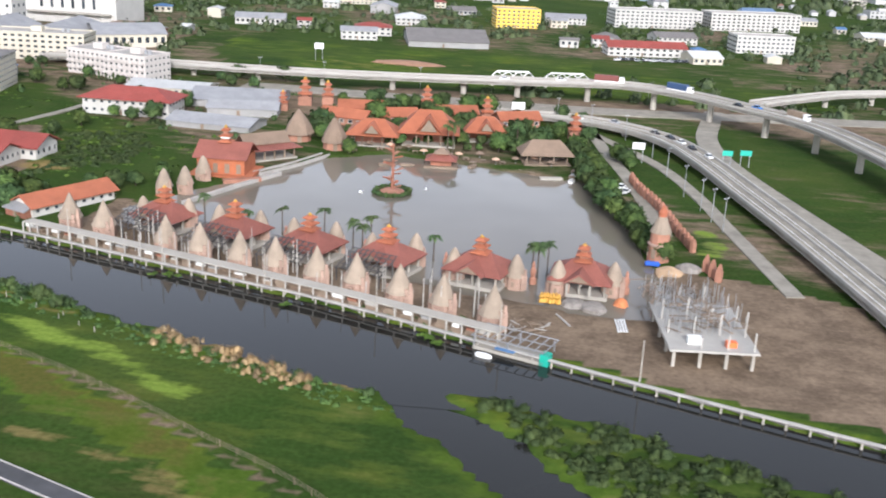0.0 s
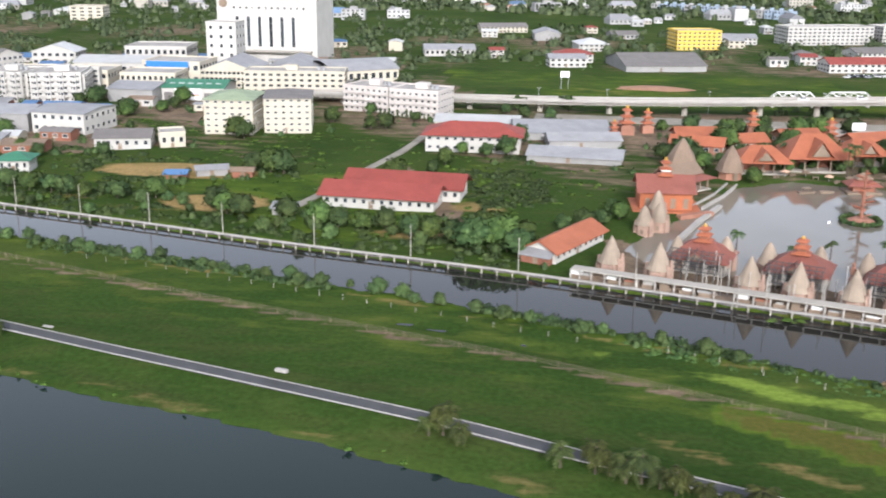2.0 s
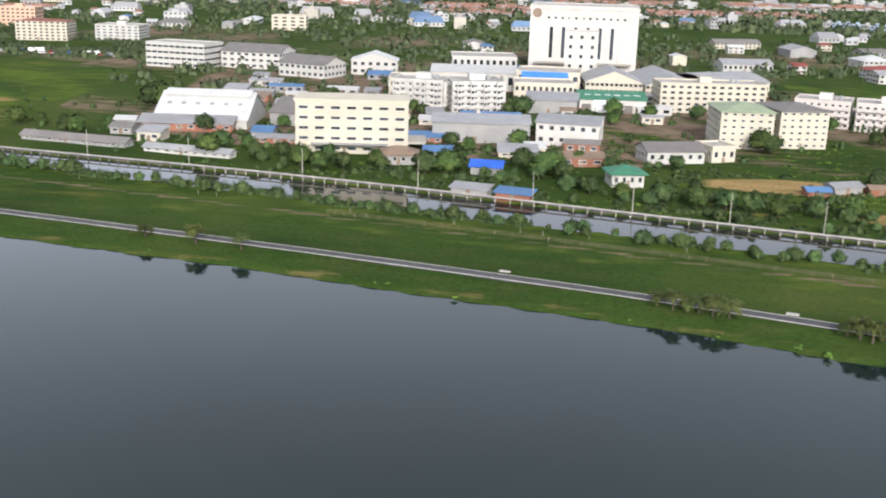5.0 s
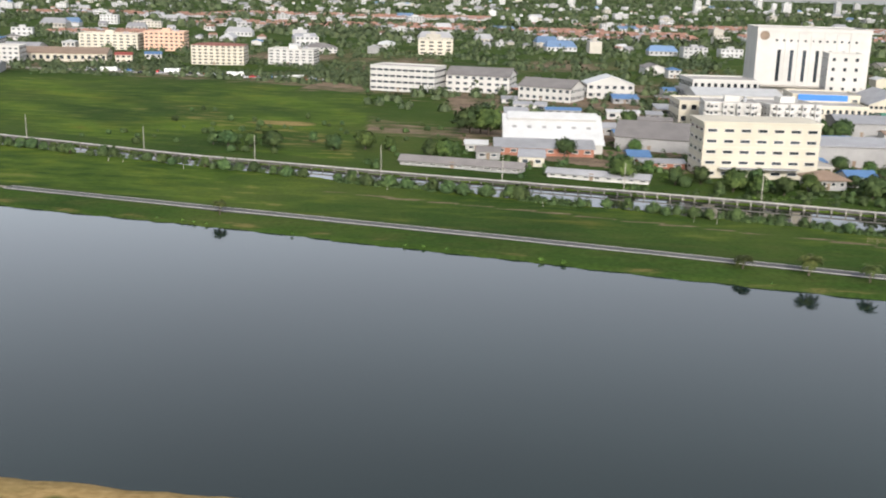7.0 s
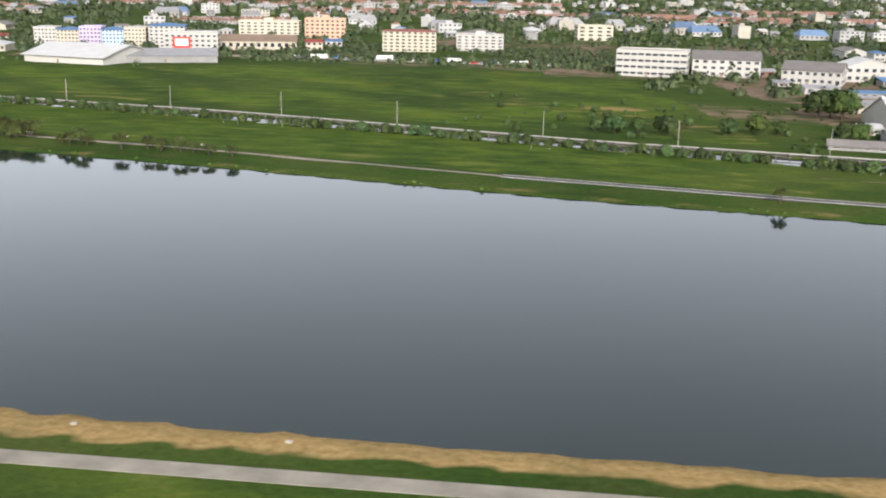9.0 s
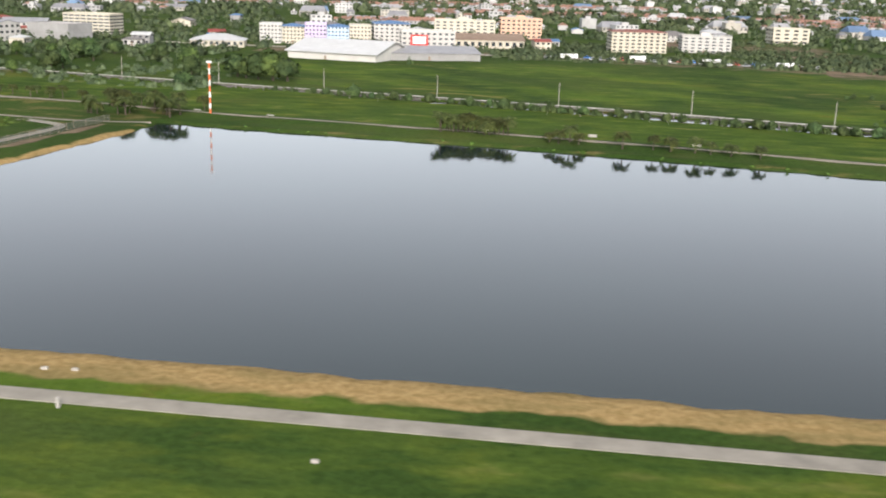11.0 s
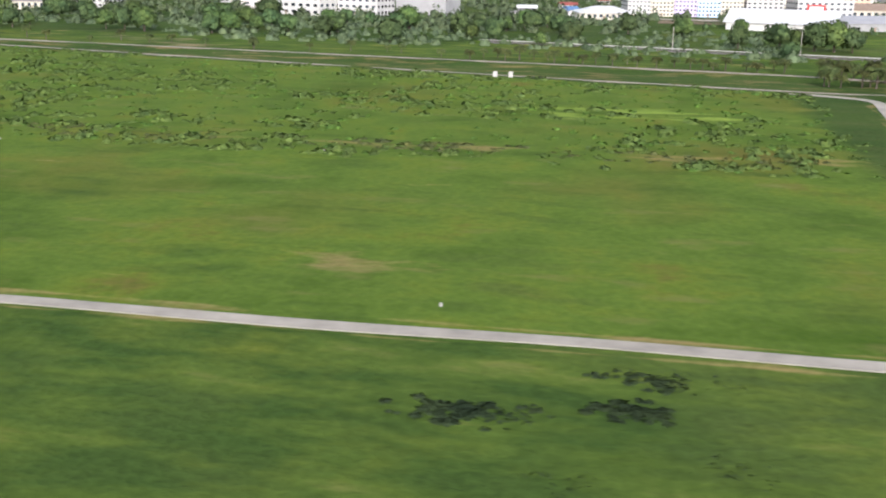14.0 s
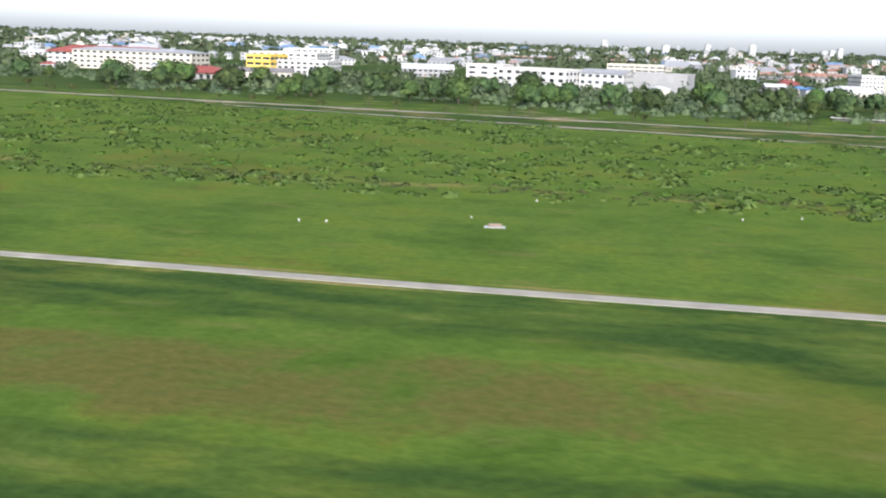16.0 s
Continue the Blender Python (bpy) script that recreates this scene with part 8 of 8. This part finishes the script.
# parked cars and stalls before the school road
rng = random.Random(55)
for i in range(38):
    x = -430 + i * 2.5 + rng.uniform(-0.8, 0.8)
    y = 342 + rng.uniform(-4, 4) - 0.08 * (x + 380)
    mat = (WHITE_PAINT, SILVER, BLACK_CAR, WHITE_PAINT, SIGN_RED, SILVER, SIGN_BLUE)[i % 7]
    if i % 9 == 4:
        car_thing("bus", "long white bus parked by the roadside", x, y, 0.1, 8, WHITE_PAINT, 5.5, 0.9, WHITE_PAINT)
    else:
        car_thing("car", "car parked along the town road", x, y, 0.1, 8 + rng.choice((0, 90)), mat, 2.4)
road("town_road", [(-570, 350), (-430, 345), (-330, 339)], 5, GREY_ROAD, "grey town road behind the field", z=0.1)
for i in range(26):
    x, y = 2 + i * 0.95, 347 + 0.26 * i + rng.uniform(-1.5, 1.5)
    car_thing("car", "car in a crowded open car park", x, y, 0.1, 20 + rng.uniform(-8, 8), (WHITE_PAINT, SILVER, BLACK_CAR)[i % 3], 2.4)
# umbrellas and tables along the northern pond bank
rng = random.Random(91)
for i in range(22):
    x, y = -46 + 1.75 * i + rng.uniform(-0.5, 0.5), 190.5 + rng.uniform(-2.4, 3.0)
    if inside(POND_POLY, np.array(x), np.array(y)) < 1.0:
        y += 4.0
    if i % 2:
        u = thing("parasol", x, y, 0, 0, "open garden parasol on a pole by the pond", "parasol", "pond parasols")
        part("pole", lathe([(0.04, -0.2), (0.03, 1.25)], 5), STEEL, u)
        part("canopy", lathe([(0.85, 0.95), (0.82, 1.0), (0.4, 1.22), (0.03, 1.35)], 8), (BRICK, THATCH, GREY_WALL, ORANGE_WALL)[i % 4], u)
    else:
        u = thing("garden_table", x, y, 0, rng.uniform(0, 90), "small timber garden table by the pond", "table", "pond tables")
        part("tabletop", box(-0.5, 0.5, -0.35, 0.35, 0.40, 0.46), TIMBER, u)
        for sx in (-0.42, 0.42):
            part("leg", box(sx - 0.04, sx + 0.04, -0.28, 0.28, -0.2, 0.40), TIMBER, u)
# white truss footbridges beyond the viaduct
def truss_bridge(x0, y0, x1, y1, z):
    long = math.hypot(x1 - x0, y1 - y0)
    e = thing("footbridge", x0, y0, 0, math.degrees(math.atan2(y1 - y0, x1 - x0)), "white steel truss footbridge over a road", "footbridge", "truss footbridges")
    part("deck", box(0, long, -0.5, 0.5, z - 0.15, z), CONCRETE, e)
    for s in (-0.5, 0.5):
        part("top_chord", box(long * 0.12, long * 0.88, s - 0.07, s + 0.07, z + 1.1, z + 1.28), WHITE_PAINT, e)
        n = 8
        for i in range(n):
            u0, u1 = long * i / n, long * (i + 1) / n
            up = i % 2 == 0
            dz = 1.15
            ang = math.degrees(math.atan2(dz, u1 - u0)) * (-1 if up else 1)
            d = part("diagonal", box(0, math.hypot(u1 - u0, dz), s - 0.05, s + 0.05, -0.06, 0.06), WHITE_PAINT, e)
            d.matrix_basis = pose(u0, 0, z if up else z + dz, 0, ang, 0)
    for u in (0.3, long - 0.3):
        part("tower", box(u - 0.3, u + 0.3, -0.4, 0.4, -0.4, z - 0.15), CONCRETE, e)
    return e


truss_bridge(-31, 278, -20, 280.5, 2.8)
truss_bridge(-17, 281, -5.5, 284, 2.8)
